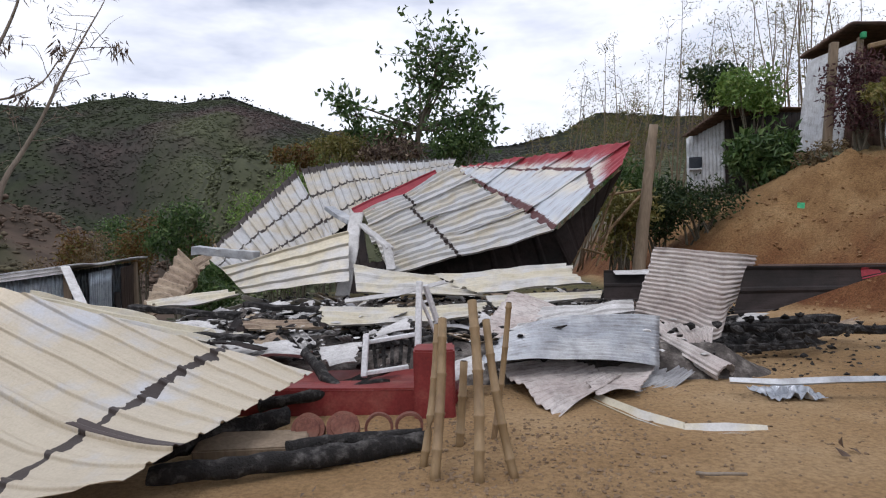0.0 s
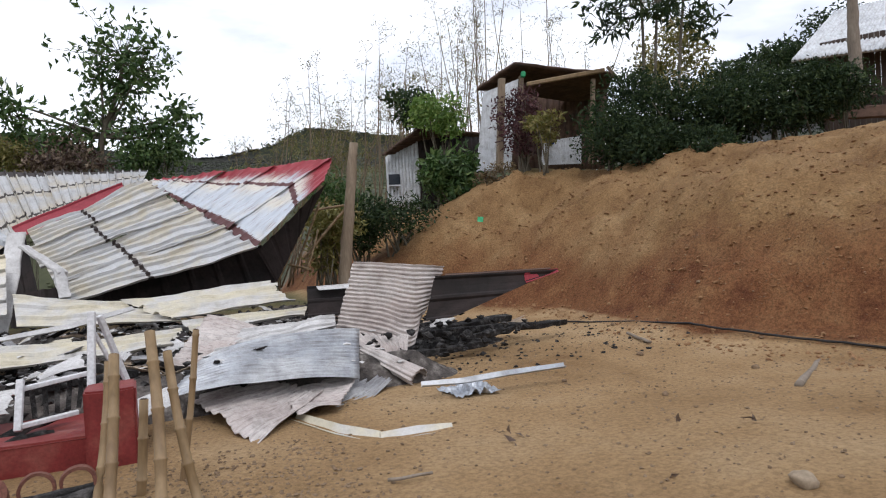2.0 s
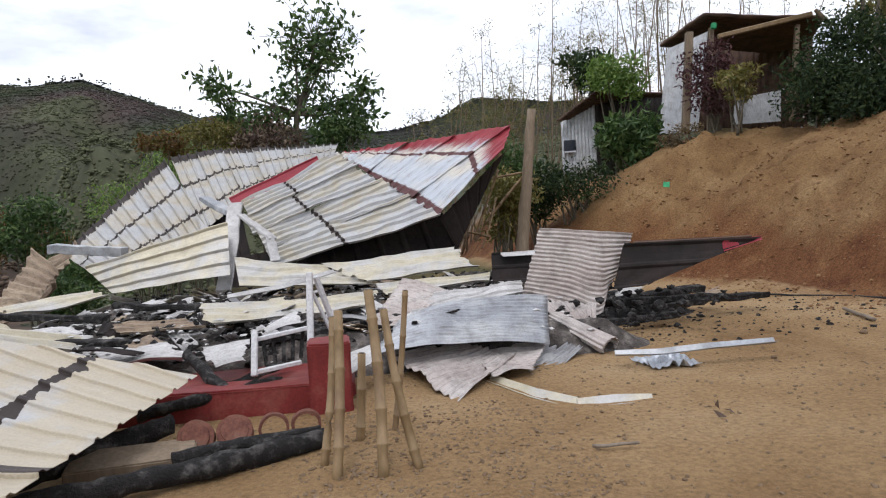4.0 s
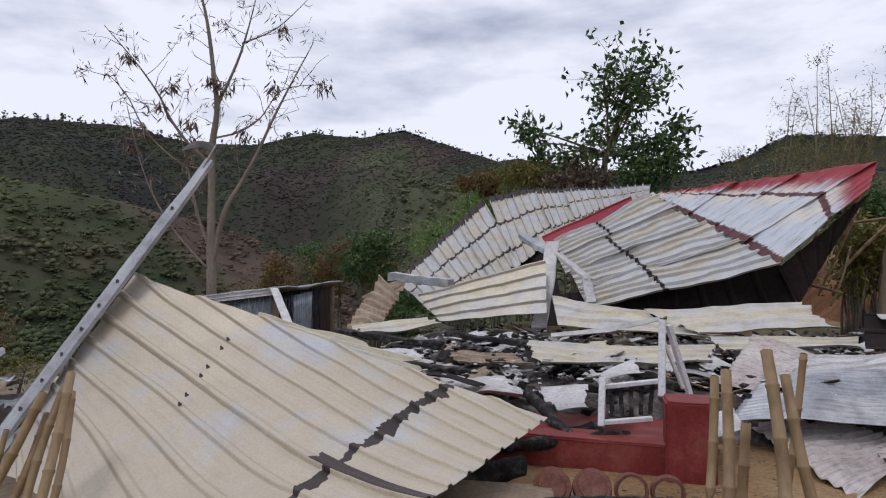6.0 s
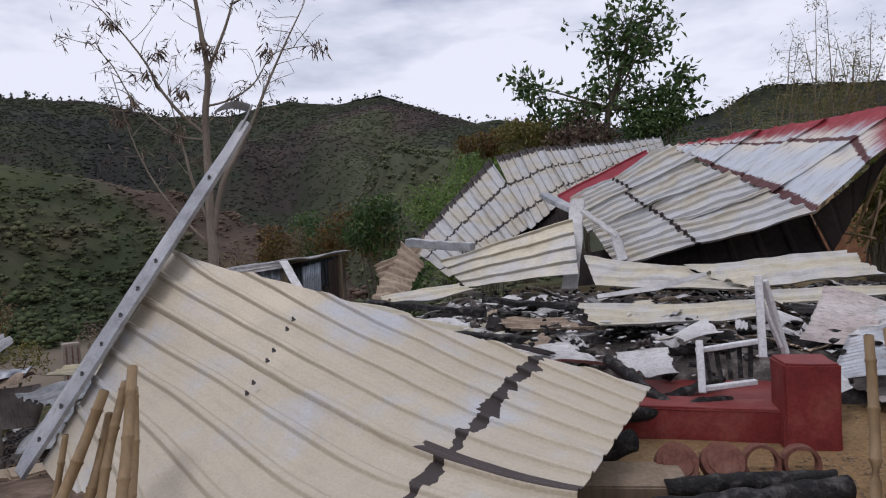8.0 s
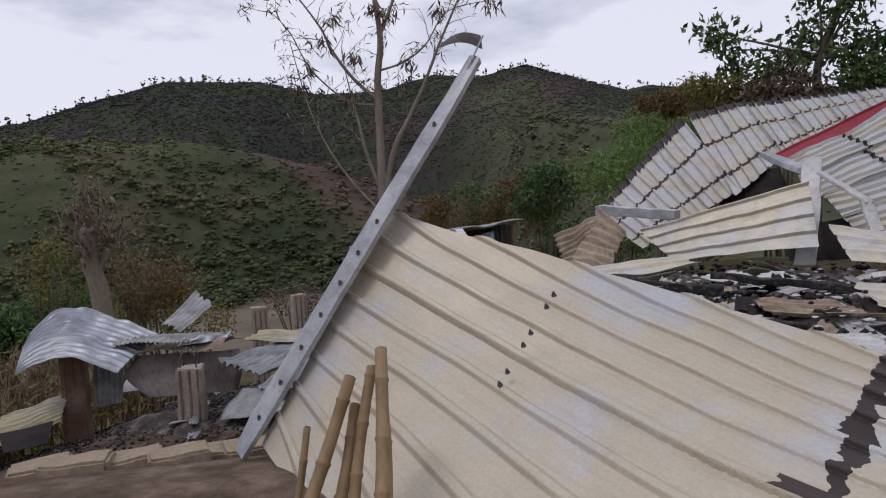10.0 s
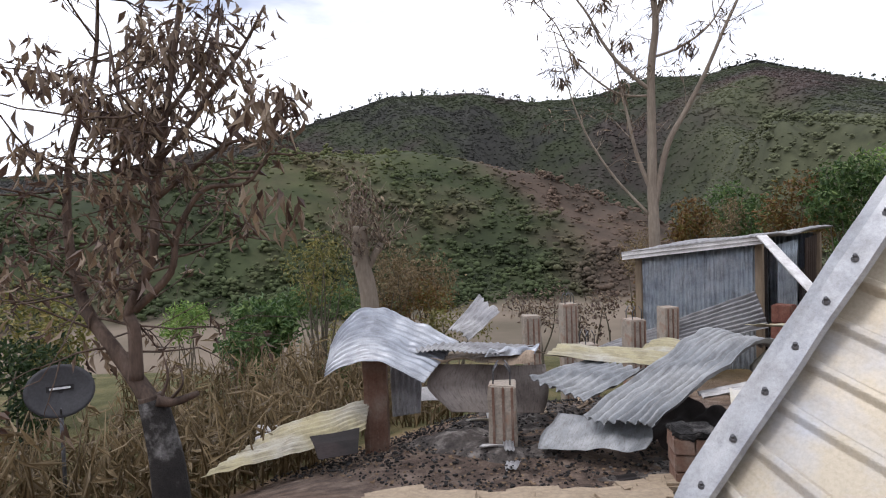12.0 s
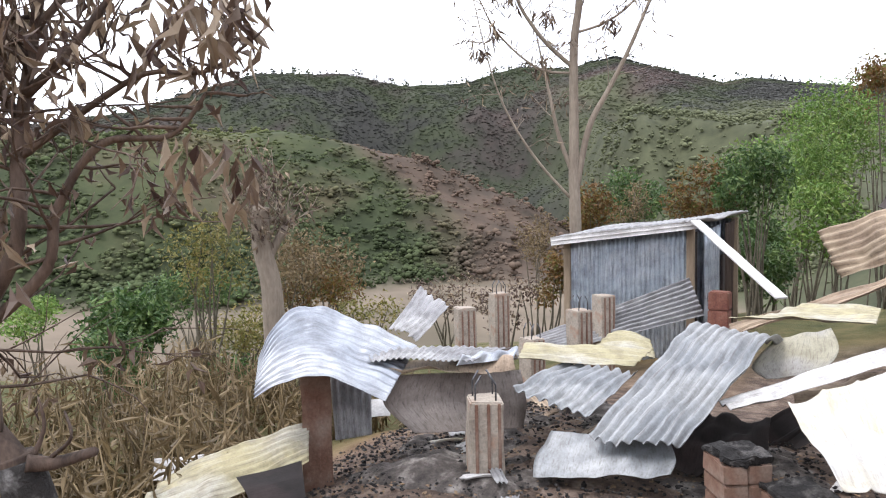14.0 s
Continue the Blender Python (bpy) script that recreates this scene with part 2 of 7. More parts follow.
M_whitewood = rough_stuff("white_painted_wood", (0.66, 0.66, 0.67), (0.76, 0.76, 0.77), 4, 40, 0.5, 0.003)
M_stone = rough_stuff("pale_sandstone", (0.27, 0.21, 0.145), (0.38, 0.30, 0.21), 3, 30, 0.9, 0.012, (0.22, 0.165, 0.12))
M_clod = rough_stuff("bank_clods", (0.22, 0.11, 0.05), (0.34, 0.20, 0.10), 2.5, 40, 0.95, 0.006)
M_pebble = rough_stuff("pebble_stone", (0.15, 0.095, 0.055), (0.31, 0.22, 0.14), 2.5, 40, 0.9, 0.004)
M_plastic_grey = rough_stuff("crumpled_foil", (0.42, 0.45, 0.5), (0.62, 0.65, 0.69), 6, 30, 0.3, 0.02, metal=0.4)
M_film = rough_stuff("clear_plastic_film", (0.46, 0.50, 0.55), (0.66, 0.69, 0.73), 2.5, 6, 0.22, 0.004, metal=0.25, spec=0.6)
M_black = rough_stuff("black_cable", (0.015, 0.014, 0.014), (0.03, 0.028, 0.027), 6, 60, 0.6, 0.002)
M_greenbit = rough_stuff("green_plastic", (0.03, 0.30, 0.12), (0.05, 0.4, 0.17), 6, 30, 0.5, 0.004)
M_screw = rough_stuff("dull_steel_screw", (0.05, 0.05, 0.055), (0.2, 0.2, 0.21), 20, 90, 0.5, 0.001, metal=0.5)
M_window = rough_stuff("dark_window_glass", (0.02, 0.025, 0.035), (0.04, 0.045, 0.055), 5, 30, 0.15, 0.001)
M_blue = rough_stuff("blue_cloth", (0.03, 0.05, 0.16), (0.05, 0.08, 0.24), 5, 40, 0.8, 0.004)


def leaf_material(name, c1, c2, c3, rough=0.5, through_amount=0.25):
    m, t, b = mat(name, rough, 0, 0.35)
    g = t.nodes.new("ShaderNodeNewGeometry")
    col = ramp(t, g.outputs["Random Per Island"], [(0.0, c1), (0.55, c2), (1.0, c3)])
    big = noise_fac(t, coords(t), 1.4, 3)
    col = mix(t, 0.6, col, ramp(t, big, [(0.3, (0.5, 0.5, 0.5)), (0.7, (1.15, 1.15, 1.1))]), 'MULTIPLY')
    t.links.new(col, b.inputs["Base Color"])
    tr = t.nodes.new("ShaderNodeBsdfTranslucent")
    t.links.new(col, tr.inputs["Color"])
    sh = t.nodes.new("ShaderNodeMixShader")
    sh.inputs[0].default_value = through_amount
    t.links.new(b.outputs[0], sh.inputs[1])
    t.links.new(tr.outputs[0], sh.inputs[2])
    t.links.new(sh.outputs[0], t.nodes["Material Output"].inputs["Surface"])
    return m


M_leaf = leaf_material("broad_green_leaf", (0.032, 0.068, 0.018), (0.065, 0.125, 0.034), (0.16, 0.225, 0.075))
M_leafdark = leaf_material("dark_hedge_leaf", (0.012, 0.028, 0.01), (0.026, 0.05, 0.016), (0.06, 0.085, 0.025), 0.75)
M_leafbright = leaf_material("bright_feathery_leaf", (0.085, 0.165, 0.03), (0.15, 0.25, 0.05), (0.25, 0.33, 0.09))
M_leafred = leaf_material("dark_red_leaf", (0.05, 0.02, 0.025), (0.09, 0.035, 0.04), (0.14, 0.06, 0.06))
M_leafdry = leaf_material("scorched_leaf", (0.06, 0.035, 0.03), (0.14, 0.095, 0.07), (0.34, 0.265, 0.185))
M_leafrust = leaf_material("rusty_orange_leaf", (0.10, 0.05, 0.015), (0.19, 0.10, 0.03), (0.12, 0.13, 0.03))
M_leafstraw = leaf_material("dry_straw_leaf", (0.10, 0.07, 0.035), (0.18, 0.13, 0.065), (0.27, 0.20, 0.11))
M_leafyellow = leaf_material("yellow_green_leaf", (0.12, 0.12, 0.03), (0.2, 0.19, 0.05), (0.28, 0.22, 0.08))


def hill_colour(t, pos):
    """Growth on the hills: far slopes with haze greyed into their colour, a dark green spur with bright and brown
    patches, olive scrub.
    """
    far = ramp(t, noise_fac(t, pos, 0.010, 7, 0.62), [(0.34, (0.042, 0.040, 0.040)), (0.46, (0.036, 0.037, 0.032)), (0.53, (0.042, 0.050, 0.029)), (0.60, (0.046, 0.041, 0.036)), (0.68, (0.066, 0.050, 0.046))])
    patch = noise_fac(t, pos, 0.05, 6, 0.66)
    near = ramp(t, patch, [(0.34, (0.030, 0.039, 0.020)), (0.5, (0.045, 0.057, 0.027)), (0.66, (0.070, 0.067, 0.040))])
    bright = ramp(t, patch, [(0.36, (0.050, 0.060, 0.027)), (0.55, (0.078, 0.086, 0.038)), (0.66, (0.088, 0.074, 0.045))])
    brown = ramp(t, patch, [(0.36, (0.062, 0.048, 0.037)), (0.56, (0.098, 0.070, 0.054)), (0.68, (0.072, 0.074, 0.038))])
    olive = ramp(t, patch, [(0.36, (0.056, 0.062, 0.036)), (0.6, (0.084, 0.090, 0.052))])
    at = t.nodes.new("ShaderNodeAttribute")
    at.attribute_name = "veg"
    sep = t.nodes.new("ShaderNodeSeparateColor")
    t.links.new(at.outputs["Color"], sep.inputs[0])
    col = mix(t, at.outputs["Alpha"], near, far)
    col = mix(t, sep.outputs[1], col, bright)
    col = mix(t, sep.outputs[0], col, brown)
    return mix(t, sep.outputs[2], col, olive)


def hill_leaf(name, gain):
    """Foliage whose tone follows the same patches as the hillside under it."""
    m, t, b = mat(name, 0.95, 0, 0.1)
    g = t.nodes.new("ShaderNodeNewGeometry")
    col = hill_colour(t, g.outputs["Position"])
    lift = ramp(t, g.outputs["Random Per Island"], [(0.0, (0.88 * gain,) * 3), (0.7, (1.05 * gain,) * 3), (1.0, (1.25 * gain, 1.25 * gain, 1.18 * gain))])
    t.links.new(mix(t, 1.0, col, lift, 'MULTIPLY'), b.inputs["Base Color"])
    return m


M_leafhill = hill_leaf("hill_foot_leaf", 1.5)
M_canopy = hill_leaf("hill_canopy", 1.3)


def ground_material():
    m, t, b = mat("earth_and_hillside", 0.95, 0, 0.2)
    g = t.nodes.new("ShaderNodeNewGeometry")
    pos = g.outputs["Position"]
    # trodden ochre earth
    big = noise_fac(t, pos, 0.55, 6, 0.6)
    earth = ramp(t, big, [(0.3, (0.26, 0.16, 0.074)), (0.5, (0.365, 0.24, 0.122)), (0.72, (0.46, 0.33, 0.19))])
    grit = noise_fac(t, pos, 26, 6, 0.72)
    earth = mix(t, 0.5, earth, ramp(t, grit, [(0.34, (0.28, 0.25, 0.22)), (0.6, (1.1, 1.08, 1.04))]), 'MULTIPLY')
    # steep cut bank: redder, rougher
    cut = ramp(t, noise_fac(t, pos, 1.5, 7, 0.68), [(0.3, (0.11, 0.040, 0.019)), (0.5, (0.20, 0.092, 0.040)), (0.7, (0.28, 0.155, 0.072))])
    cut = mix(t, 0.75, cut, ramp(t, grit, [(0.32, (0.26, 0.23, 0.2)), (0.62, (1.08, 1.02, 0.98))]), 'MULTIPLY')
    sepn = t.nodes.new("ShaderNodeSeparateXYZ")
    t.links.new(g.outputs["Normal"], sepn.inputs[0])
    seph = t.nodes.new("ShaderNodeSeparateXYZ")
    t.links.new(pos, seph.inputs[0])
    # red subsoil below, tan topsoil above
    tan = ramp(t, noise_fac(t, pos, 1.1, 7, 0.66), [(0.3, (0.165, 0.090, 0.038)), (0.5, (0.27, 0.165, 0.074)), (0.7, (0.34, 0.225, 0.112))])
    tan = mix(t, 0.75, tan, ramp(t, grit, [(0.32, (0.3, 0.27, 0.24)), (0.62, (1.08, 1.04, 1.0))]), 'MULTIPLY')
    level = math_node(t, 'ADD', seph.outputs[2], math_node(t, 'MULTIPLY', math_node(t, 'SUBTRACT', big, 0.5), 2.4))
    cut = mix(t, ramp(t, math_node(t, 'MULTIPLY', level, 0.25), [(0.18, BLACK), (0.42, WHITE)]), cut, tan)
    steep = ramp(t, math_node(t, 'ADD', sepn.outputs[2], math_node(t, 'MULTIPLY', math_node(t, 'SUBTRACT', big, 0.5), 0.12)), [(0.93, WHITE), (0.985, BLACK)])
    raised = ramp(t, seph.outputs[2], [(0.25, BLACK), (0.6, WHITE)])
    steep = mix(t, 1.0, steep, raised, 'LIGHTEN')
    near = mix(t, steep, earth, cut)
    # burnt bed on the left platform, by attribute
    at = t.nodes.new("ShaderNodeAttribute")
    at.attribute_name = "zone"
    sepz = t.nodes.new("ShaderNodeSeparateColor")
    t.links.new(at.outputs["Color"], sepz.inputs[0])
    ash = ramp(t, noise_fac(t, pos, 3.5, 7, 0.7), [(0.33, (0.045, 0.036, 0.032)), (0.5, (0.145, 0.105, 0.082)), (0.68, (0.29, 0.225, 0.18))])
    near = mix(t, sepz.outputs[0], near, ash)
    grass = ramp(t, noise_fac(t, pos, 0.9, 7, 0.7), [(0.3, (0.04, 0.05, 0.018)), (0.5, (0.10, 0.095, 0.04)), (0.7, (0.19, 0.15, 0.075))])
    near = mix(t, sepz.outputs[1], near, grass)
    # hills: brown and green patches, haze greyed into the far slopes' colour
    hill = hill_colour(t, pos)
    h2 = noise_fac(t, pos, 0.16, 7, 0.75)
    hill = mix(t, 0.8, hill, ramp(t, h2, [(0.3, (0.45, 0.47, 0.46)), (0.66, (1.1, 1.08, 1.02))]), 'MULTIPLY')
    field = ramp(t, noise_fac(t, pos, 0.08, 5), [(0.35, (0.105, 0.088, 0.062)), (0.6, (0.175, 0.14, 0.105))])
    hill = mix(t, at.outputs["Alpha"], field, hill)
    col = mix(t, sepz.outputs[2], near, hill)
    t.links.new(col, b.inputs["Base Color"])
    hb = mix(t, sepz.outputs[2], grit, h2)
    bump(t, b, hb, 1.0, 0.035)
    return m


M_ground = ground_material()


# ---- helpers for meshes ----
def part(name, bm, material, parent=None, label=""):
    """Links a bmesh (or mesh) as one object under a thing."""
    if isinstance(bm, bpy.types.Mesh):
        me = bm
    else:
        me = bpy.data.meshes.new(name)
        bm.to_mesh(me)
        bm.free()
    if material and not me.materials:
        me.materials.append(material)
    ob = new(name, me)
    if parent:
        ob.parent = parent
    if label:
        ob["label"] = label
    return ob


def thing(name, label, category, group="", loc=(0, 0, 0), kind=""):
    ob = new(name)
    ob.location = loc
    return tagged(ob, label, category, group, kind)


def raw_mesh(name, verts, faces, smooth=False):
    me = bpy.data.meshes.new(name)
    me.from_pydata([tuple(v) for v in verts], [], [tuple(int(i) for i in f) for f in faces])
    if smooth:
        me.polygons.foreach_set("use_smooth", [True] * len(me.polygons))
    me.update()
    return me


def box_bm(size, bevel=0.0, at=(0, 0, 0), bm=None, turn=None):
    bm = bm or bmesh.new()
    m = Matrix.Translation(at) @ (turn or Matrix.Identity(4)) @ Matrix.Diagonal((*size, 1))
    made = bmesh.ops.create_cube(bm, size=1, matrix=m)
    if bevel:
        es = {e for v in made["verts"] for e in v.link_edges}
        bmesh.ops.bevel(bm, geom=list(es), offset=bevel, segments=2, affect='EDGES')
    return bm


def rough_up(bm, amount, scale=3.0, seed=0.0):
    for v in bm.verts:
        v.co += amount * Vector(noise.noise_vector(v.co * scale + Vector((seed, 3.1 * seed, 7.7))))
    return bm


def beam_bm(a, b, w, h, bevel=0.004, cuts=0, wear=0.0, seed=0.0):
    """A squared beam from a to b."""
    a, b = Vector(a), Vector(b)
    d = b - a
    q = d.to_track_quat('X', 'Z').to_matrix().to_4x4()
    bm = bmesh.new()
    bmesh.ops.create_cube(bm, size=1, matrix=Matrix.Diagonal((d.length, w, h, 1)))
    if cuts:
        bmesh.ops.subdivide_edges(bm, edges=[e for e in bm.edges if abs((e.verts[0].co - e.verts[1].co).x) > 0.5 * d.length], cuts=cuts, use_grid_fill=True)
    if bevel:
        bmesh.ops.bevel(bm, geom=list(bm.edges), offset=bevel, segments=1, affect='EDGES')
    bmesh.ops.transform(bm, matrix=Matrix.Translation((a + b) / 2) @ q, verts=bm.verts)
    if wear:
        rough_up(bm, wear, 5, seed)
    return bm


class Tubes:
    """Collects tapered tubes into one mesh."""

    def __init__(self):
        self.v, self.f = [], []

    def add(self, pts, radii, sides=6):
        pts = [Vector(p) for p in pts]
        base = len(self.v)
        up = Vector((0.13, 0.31, 0.94))
        for i, (p, r) in enumerate(zip(pts, radii)):
            d = (pts[min(i + 1, len(pts) - 1)] - pts[max(i - 1, 0)]).normalized()
            s = d.cross(up)
            if s.length < 0.05:
                s = d.cross(Vector((1, 0, 0)))
            s.normalize()
            t = s.cross(d)
            for k in range(sides):
                a = 2 * math.pi * k / sides
                self.v.append(p + r * (math.cos(a) * s + math.sin(a) * t))
        for i in range(len(pts) - 1):
            for k in range(sides):
                k2 = (k + 1) % sides
                self.f.append((base + i * sides + k, base + i * sides + k2, base + (i + 1) * sides + k2, base + (i + 1) * sides + k))
        self.f.append(tuple(base + k for k in reversed(range(sides))))
        self.f.append(tuple(base + (len(pts) - 1) * sides + k for k in range(sides)))

    def mesh(self, name):
        return raw_mesh(name, self.v, self.f, True)


def leaf_mesh(name, at, length, width, rng, droop=0.0, aim=None, fold=0.25):
    """Leaves as folded pointed blades, each of four triangles, growing at the places given."""
    at = np.asarray(at, float)
    n = len(at)
    d = rng.normal(size=(n, 3)) if aim is None else np.asarray(aim, float) + 0.6 * rng.normal(size=(n, 3))
    d[:, 2] -= droop * np.linalg.norm(d, axis=1)
    d /= np.linalg.norm(d, axis=1)[:, None] + 1e-9
    s = np.cross(d, rng.normal(size=(n, 3)))
    s /= np.linalg.norm(s, axis=1)[:, None] + 1e-9
    up = np.cross(s, d)
    ln = (length * rng.uniform(0.6, 1.25, n))[:, None]
    wd = (width * rng.uniform(0.6, 1.25, n))[:, None]
    mid = at + 0.45 * ln * d
    v = np.stack([at, mid + wd * 0.5 * s + fold * wd * up, at + ln * d - 0.15 * ln * up, mid - wd * 0.5 * s + fold * wd * up, mid], 1).reshape(-1, 3)
    base = (5 * np.arange(n))[:, None]
    f = np.concatenate([base + k for k in ([0, 4, 1], [1, 4, 2], [0, 3, 4], [3, 2, 4])], 0)
    return raw_mesh(name, v, f)


def unit(n, rng):
    d = rng.normal(size=(n, 3))
    return d / np.linalg.norm(d, axis=1)[:, None]


# ---- the lie of the land ----
RIDGE_AZ = [-180, -120, -90, -72, -63, -59, -54, -49, -42, -37, -32, -27, -23, -19, -14.5, -10.8, -8.6, -4.8, 0, 3.5, 9.9, 12.8, 19, 26, 40, 52, 62, 90, 130, 180]
RIDGE_EL = [4, 4, 4, 5.4, 7.5, 8.1, 10.0, 11.5, 11.6, 10.6, 10.7, 11.9, 11.6, 12.2, 10.8, 9.5, 9.7, 8.9, 8.0, 7.6, 7.9, 8.4, 7.6, 7.0, 7, 7, 8, 6, 4, 4]
RIDGE_R = 360.0
SPUR_AZ = [-140, -100, -75, -63, -57, -50, -44, -37, -31, -26, -22, -18]
SPUR_EL = [2, 3, 4.4, 6.4, 7.2, 7.2, 6.0, 4.3, 2.2, -0.3, -2.7, -4]


def smooth01(x):
    x = np.clip(x, 0, 1)
    return x * x * (3 - 2 * x)


def vnoise(x, y, seed=0):
    """Smooth value noise on a lattice, for arrays."""
    xi, yi = np.floor(x).astype(np.int64), np.floor(y).astype(np.int64)
    u, w = smooth01(x - xi), smooth01(y - yi)

    def h(a, b):
        k = (a * 374761393 + b * 668265263 + seed * 982451653) & 0x7FFFFFFF
        k = ((k ^ (k >> 13)) * 1274126177) & 0x7FFFFFFF
        return ((k ^ (k >> 16)) & 0xFFFF) / 65535.0
    return (h(xi, yi) * (1 - u) + h(xi + 1, yi) * u) * (1 - w) + (h(xi, yi + 1) * (1 - u) + h(xi + 1, yi + 1) * u) * w - 0.5


def fbm(x, y, octaves=4, seed=0):
    return sum(vnoise(x * 2**k, y * 2**k, seed + k) / 2**k for k in range(octaves))


def bank_foot(y):
    return np.interp(y, [-20, 2, 5, 7, 10.5, 13, 15, 18, 24], [12, 9.6, 7.9, 7.0, 7.2, 6.4, 4.9, 4.6, 5.0])


def land(x, y, want_growth=False):
    """Height of the ground, and its zones: burnt, grassy, hill, wooded."""
    x, y = np.asarray(x, float), np.asarray(y, float)
    r, az = np.hypot(x, y), np.degrees(np.arctan2(x, y))
    z = 0.04 * fbm(x * 0.6, y * 0.6, 3, 3) + 0.012 * fbm(x * 4, y * 4, 2, 9)
    z = z + 0.14 * smooth01((x - 2.0) / 2.0) * smooth01((5 - y) / 3.0)
    # lower platform to the left, sloping away
    left = smooth01((0.8 * y - 0.6 * x - 6.2) / 3.2) * smooth01((-x - 3.6) / 1.4)
    z = z - 0.76 * left
    z = z - 0.55 * smooth01((y - 7.5) / 4) * smooth01((-x - 3.5) / 3)
    z = z - 0.95 * smooth01((-x - 8.3) / 4.0) * smooth01((y - 1.0) / 2.5)
    # cut bank to the right
    s = x - bank_foot(y)
    tall = 3.25 - 0.9 * smooth01((y - 15) / 6) + 0.35 * fbm(x * 0.25, y * 0.25, 2, 5)
    rise = np.interp(s, [-0.6, 0, 0.5, 1.2, 2.2, 3.4, 4.8, 8, 30], [0, 0.05, 0.27, 0.47, 0.66, 0.84, 0.98, 1.08, 1.6])
    gully = 0.42 * fbm(x * 0.45, y * 0.45, 3, 11) + 0.20 * fbm(x * 1.6, y * 1.9, 4, 21) + 0.17 * fbm(x * 3.2, y * 4.0, 4, 23) + 0.35 * np.maximum(0, fbm(x * 0.35 + 3, y * 0.9, 2, 25))
    bank = tall * rise + gully * smooth01(s / 1.0) * smooth01((7 - s) / 2)
    z = z + np.where(s > -0.6, bank, 0) * smooth01((np.degrees(np.arctan2(x, np.maximum(y, 0.1))) - 8) / 6)
    # valley and hills
    fall = smooth01((r - 17) / 40) * smooth01((14 - az) / 10) * smooth01((az + 150) / 40)
    z = z - 7.0 * fall
    top = np.tan(np.radians(np.interp(az, RIDGE_AZ, RIDGE_EL))) * RIDGE_R + 1.5
    start = 88 + 14 * np.sin(np.radians(az * 3 - 60)) - 25 * smooth01((az + 14) / 12) + 100 * smooth01((-18 - az) / 10)
    k = np.clip((r - start) / (RIDGE_R - start), 0, 1.25)
    hill = (top + 7) * np.where(k < 1, 0.45 * k + 0.55 * smooth01(k), 1 - 0.5 * (k - 1))
    gul = (30 * fbm(az * 0.11 + r * 0.004, r * 0.008, 3, 31) + 7 * fbm(x * 0.02, y * 0.02, 3, 41)) * smooth01(k * 4) * smooth01((1.0 - k) * 6)
    main = z + np.where(k > 0, hill + gul * smooth01(k * 5) * smooth01((1.0 - k) * 5), 0)
    cap = (top - 1.5) * r / RIDGE_R * (0.60 + 0.36 * smooth01((k - 0.35) / 0.6)) + 1.5
    main = np.where((k > 0.02) & (k < 0.97), np.minimum(main, cap + 0.05 * np.maximum(main - cap, 0)), main)
    # a nearer spur that runs down to the right into the valley
    rs = 150 + 8 * np.sin(np.radians(az * 6))
    crest = np.tan(np.radians(np.interp(az, SPUR_AZ, SPUR_EL) + 0.35 * fbm(az * 0.22, 0 * az, 3, 91))) * rs + 1.4
    foot = 84 + 7 * np.sin(np.radians(az * 9 + 40))
    ks = (r - foot) / (rs - foot)
    rise = np.where(ks < 1, 0.35 * ks + 0.65 * smooth01(ks), 1 - smooth01((ks - 1) / 0.9))
    spur = z + np.maximum(crest + 7, 0) * np.clip(rise, 0, 1) + 7 * fbm(x * 0.028, y * 0.028, 3, 43) * smooth01(ks * 3) * smooth01((1 - ks) * 4)
    on_spur = (ks > 0) & (ks < 1.9) & (spur > main) & (az < -20) & (az > -140)
    z = np.where(on_spur, spur, main)
    z = z + np.where(k > 0.4, 0.8 * fbm(x * 0.15, y * 0.15, 2, 51), 0)
    burnt = smooth01((-x - 5.2 - 0.1 * y) / 1.0) * smooth01((y - 3.6) / 1.2) * smooth01((12.4 - y) / 1.5) * smooth01((x + 11.2) / 1.2)
    burnt = np.maximum(burnt, smooth01((x + 8.0) / 1.0) * smooth01((5.0 - x) / 1.2) * smooth01((y - 6.9 - 0.35 * np.maximum(x, 0)) / 0.5) * smooth01((16 - y) / 1))
    burnt = np.maximum(burnt, 0.85 * smooth01((-x - 3.7 + 0.8 * fbm(x, y, 3, 81)) / 1.0) * smooth01((y - 2.7 + 0.8 * fbm(x, y, 3, 83)) / 1.0) * smooth01((14 - y) / 2) * smooth01((x + 11.5) / 1.5))
    grassy = smooth01((r - 14) / 4) * (1 - smooth01((s + 1) / 1)) + smooth01((s - 3.6) / 1.4) * smooth01((y - 13) / 4)
    grassy = np.clip(grassy + smooth01((-x - 10.3) / 1.2), 0, 1)
    hilly = smooth01((r - 30) / 12)
    wooded = smooth01((r - np.where(az < -20, foot + 4, start) + 8) / 14)
    if not want_growth:
        return z, burnt, grassy, hilly, wooded
    patch = fbm(x * 0.03, y * 0.03, 4, 61)
    brown = on_spur * smooth01((az + 48) / 7 + 1.2 * patch) * smooth01((ks + 0.2 - 0.04 * (-30 - az) + 0.6 * patch) / 0.25)
    bright = on_spur * smooth01((ks - 0.42 + 0.7 * patch) / 0.3) * smooth01((az + 66) / 10)
    olive = (~on_spur) * smooth01((az + 27) / 6) * smooth01((0.8 - k + 0.5 * patch) / 0.3)
    return z, wooded, np.stack([brown, bright, olive, 1.0 - on_spur], -1)


def ground_z(x, y):
    return float(land(np.array([x]), np.array([y]))[0][0])


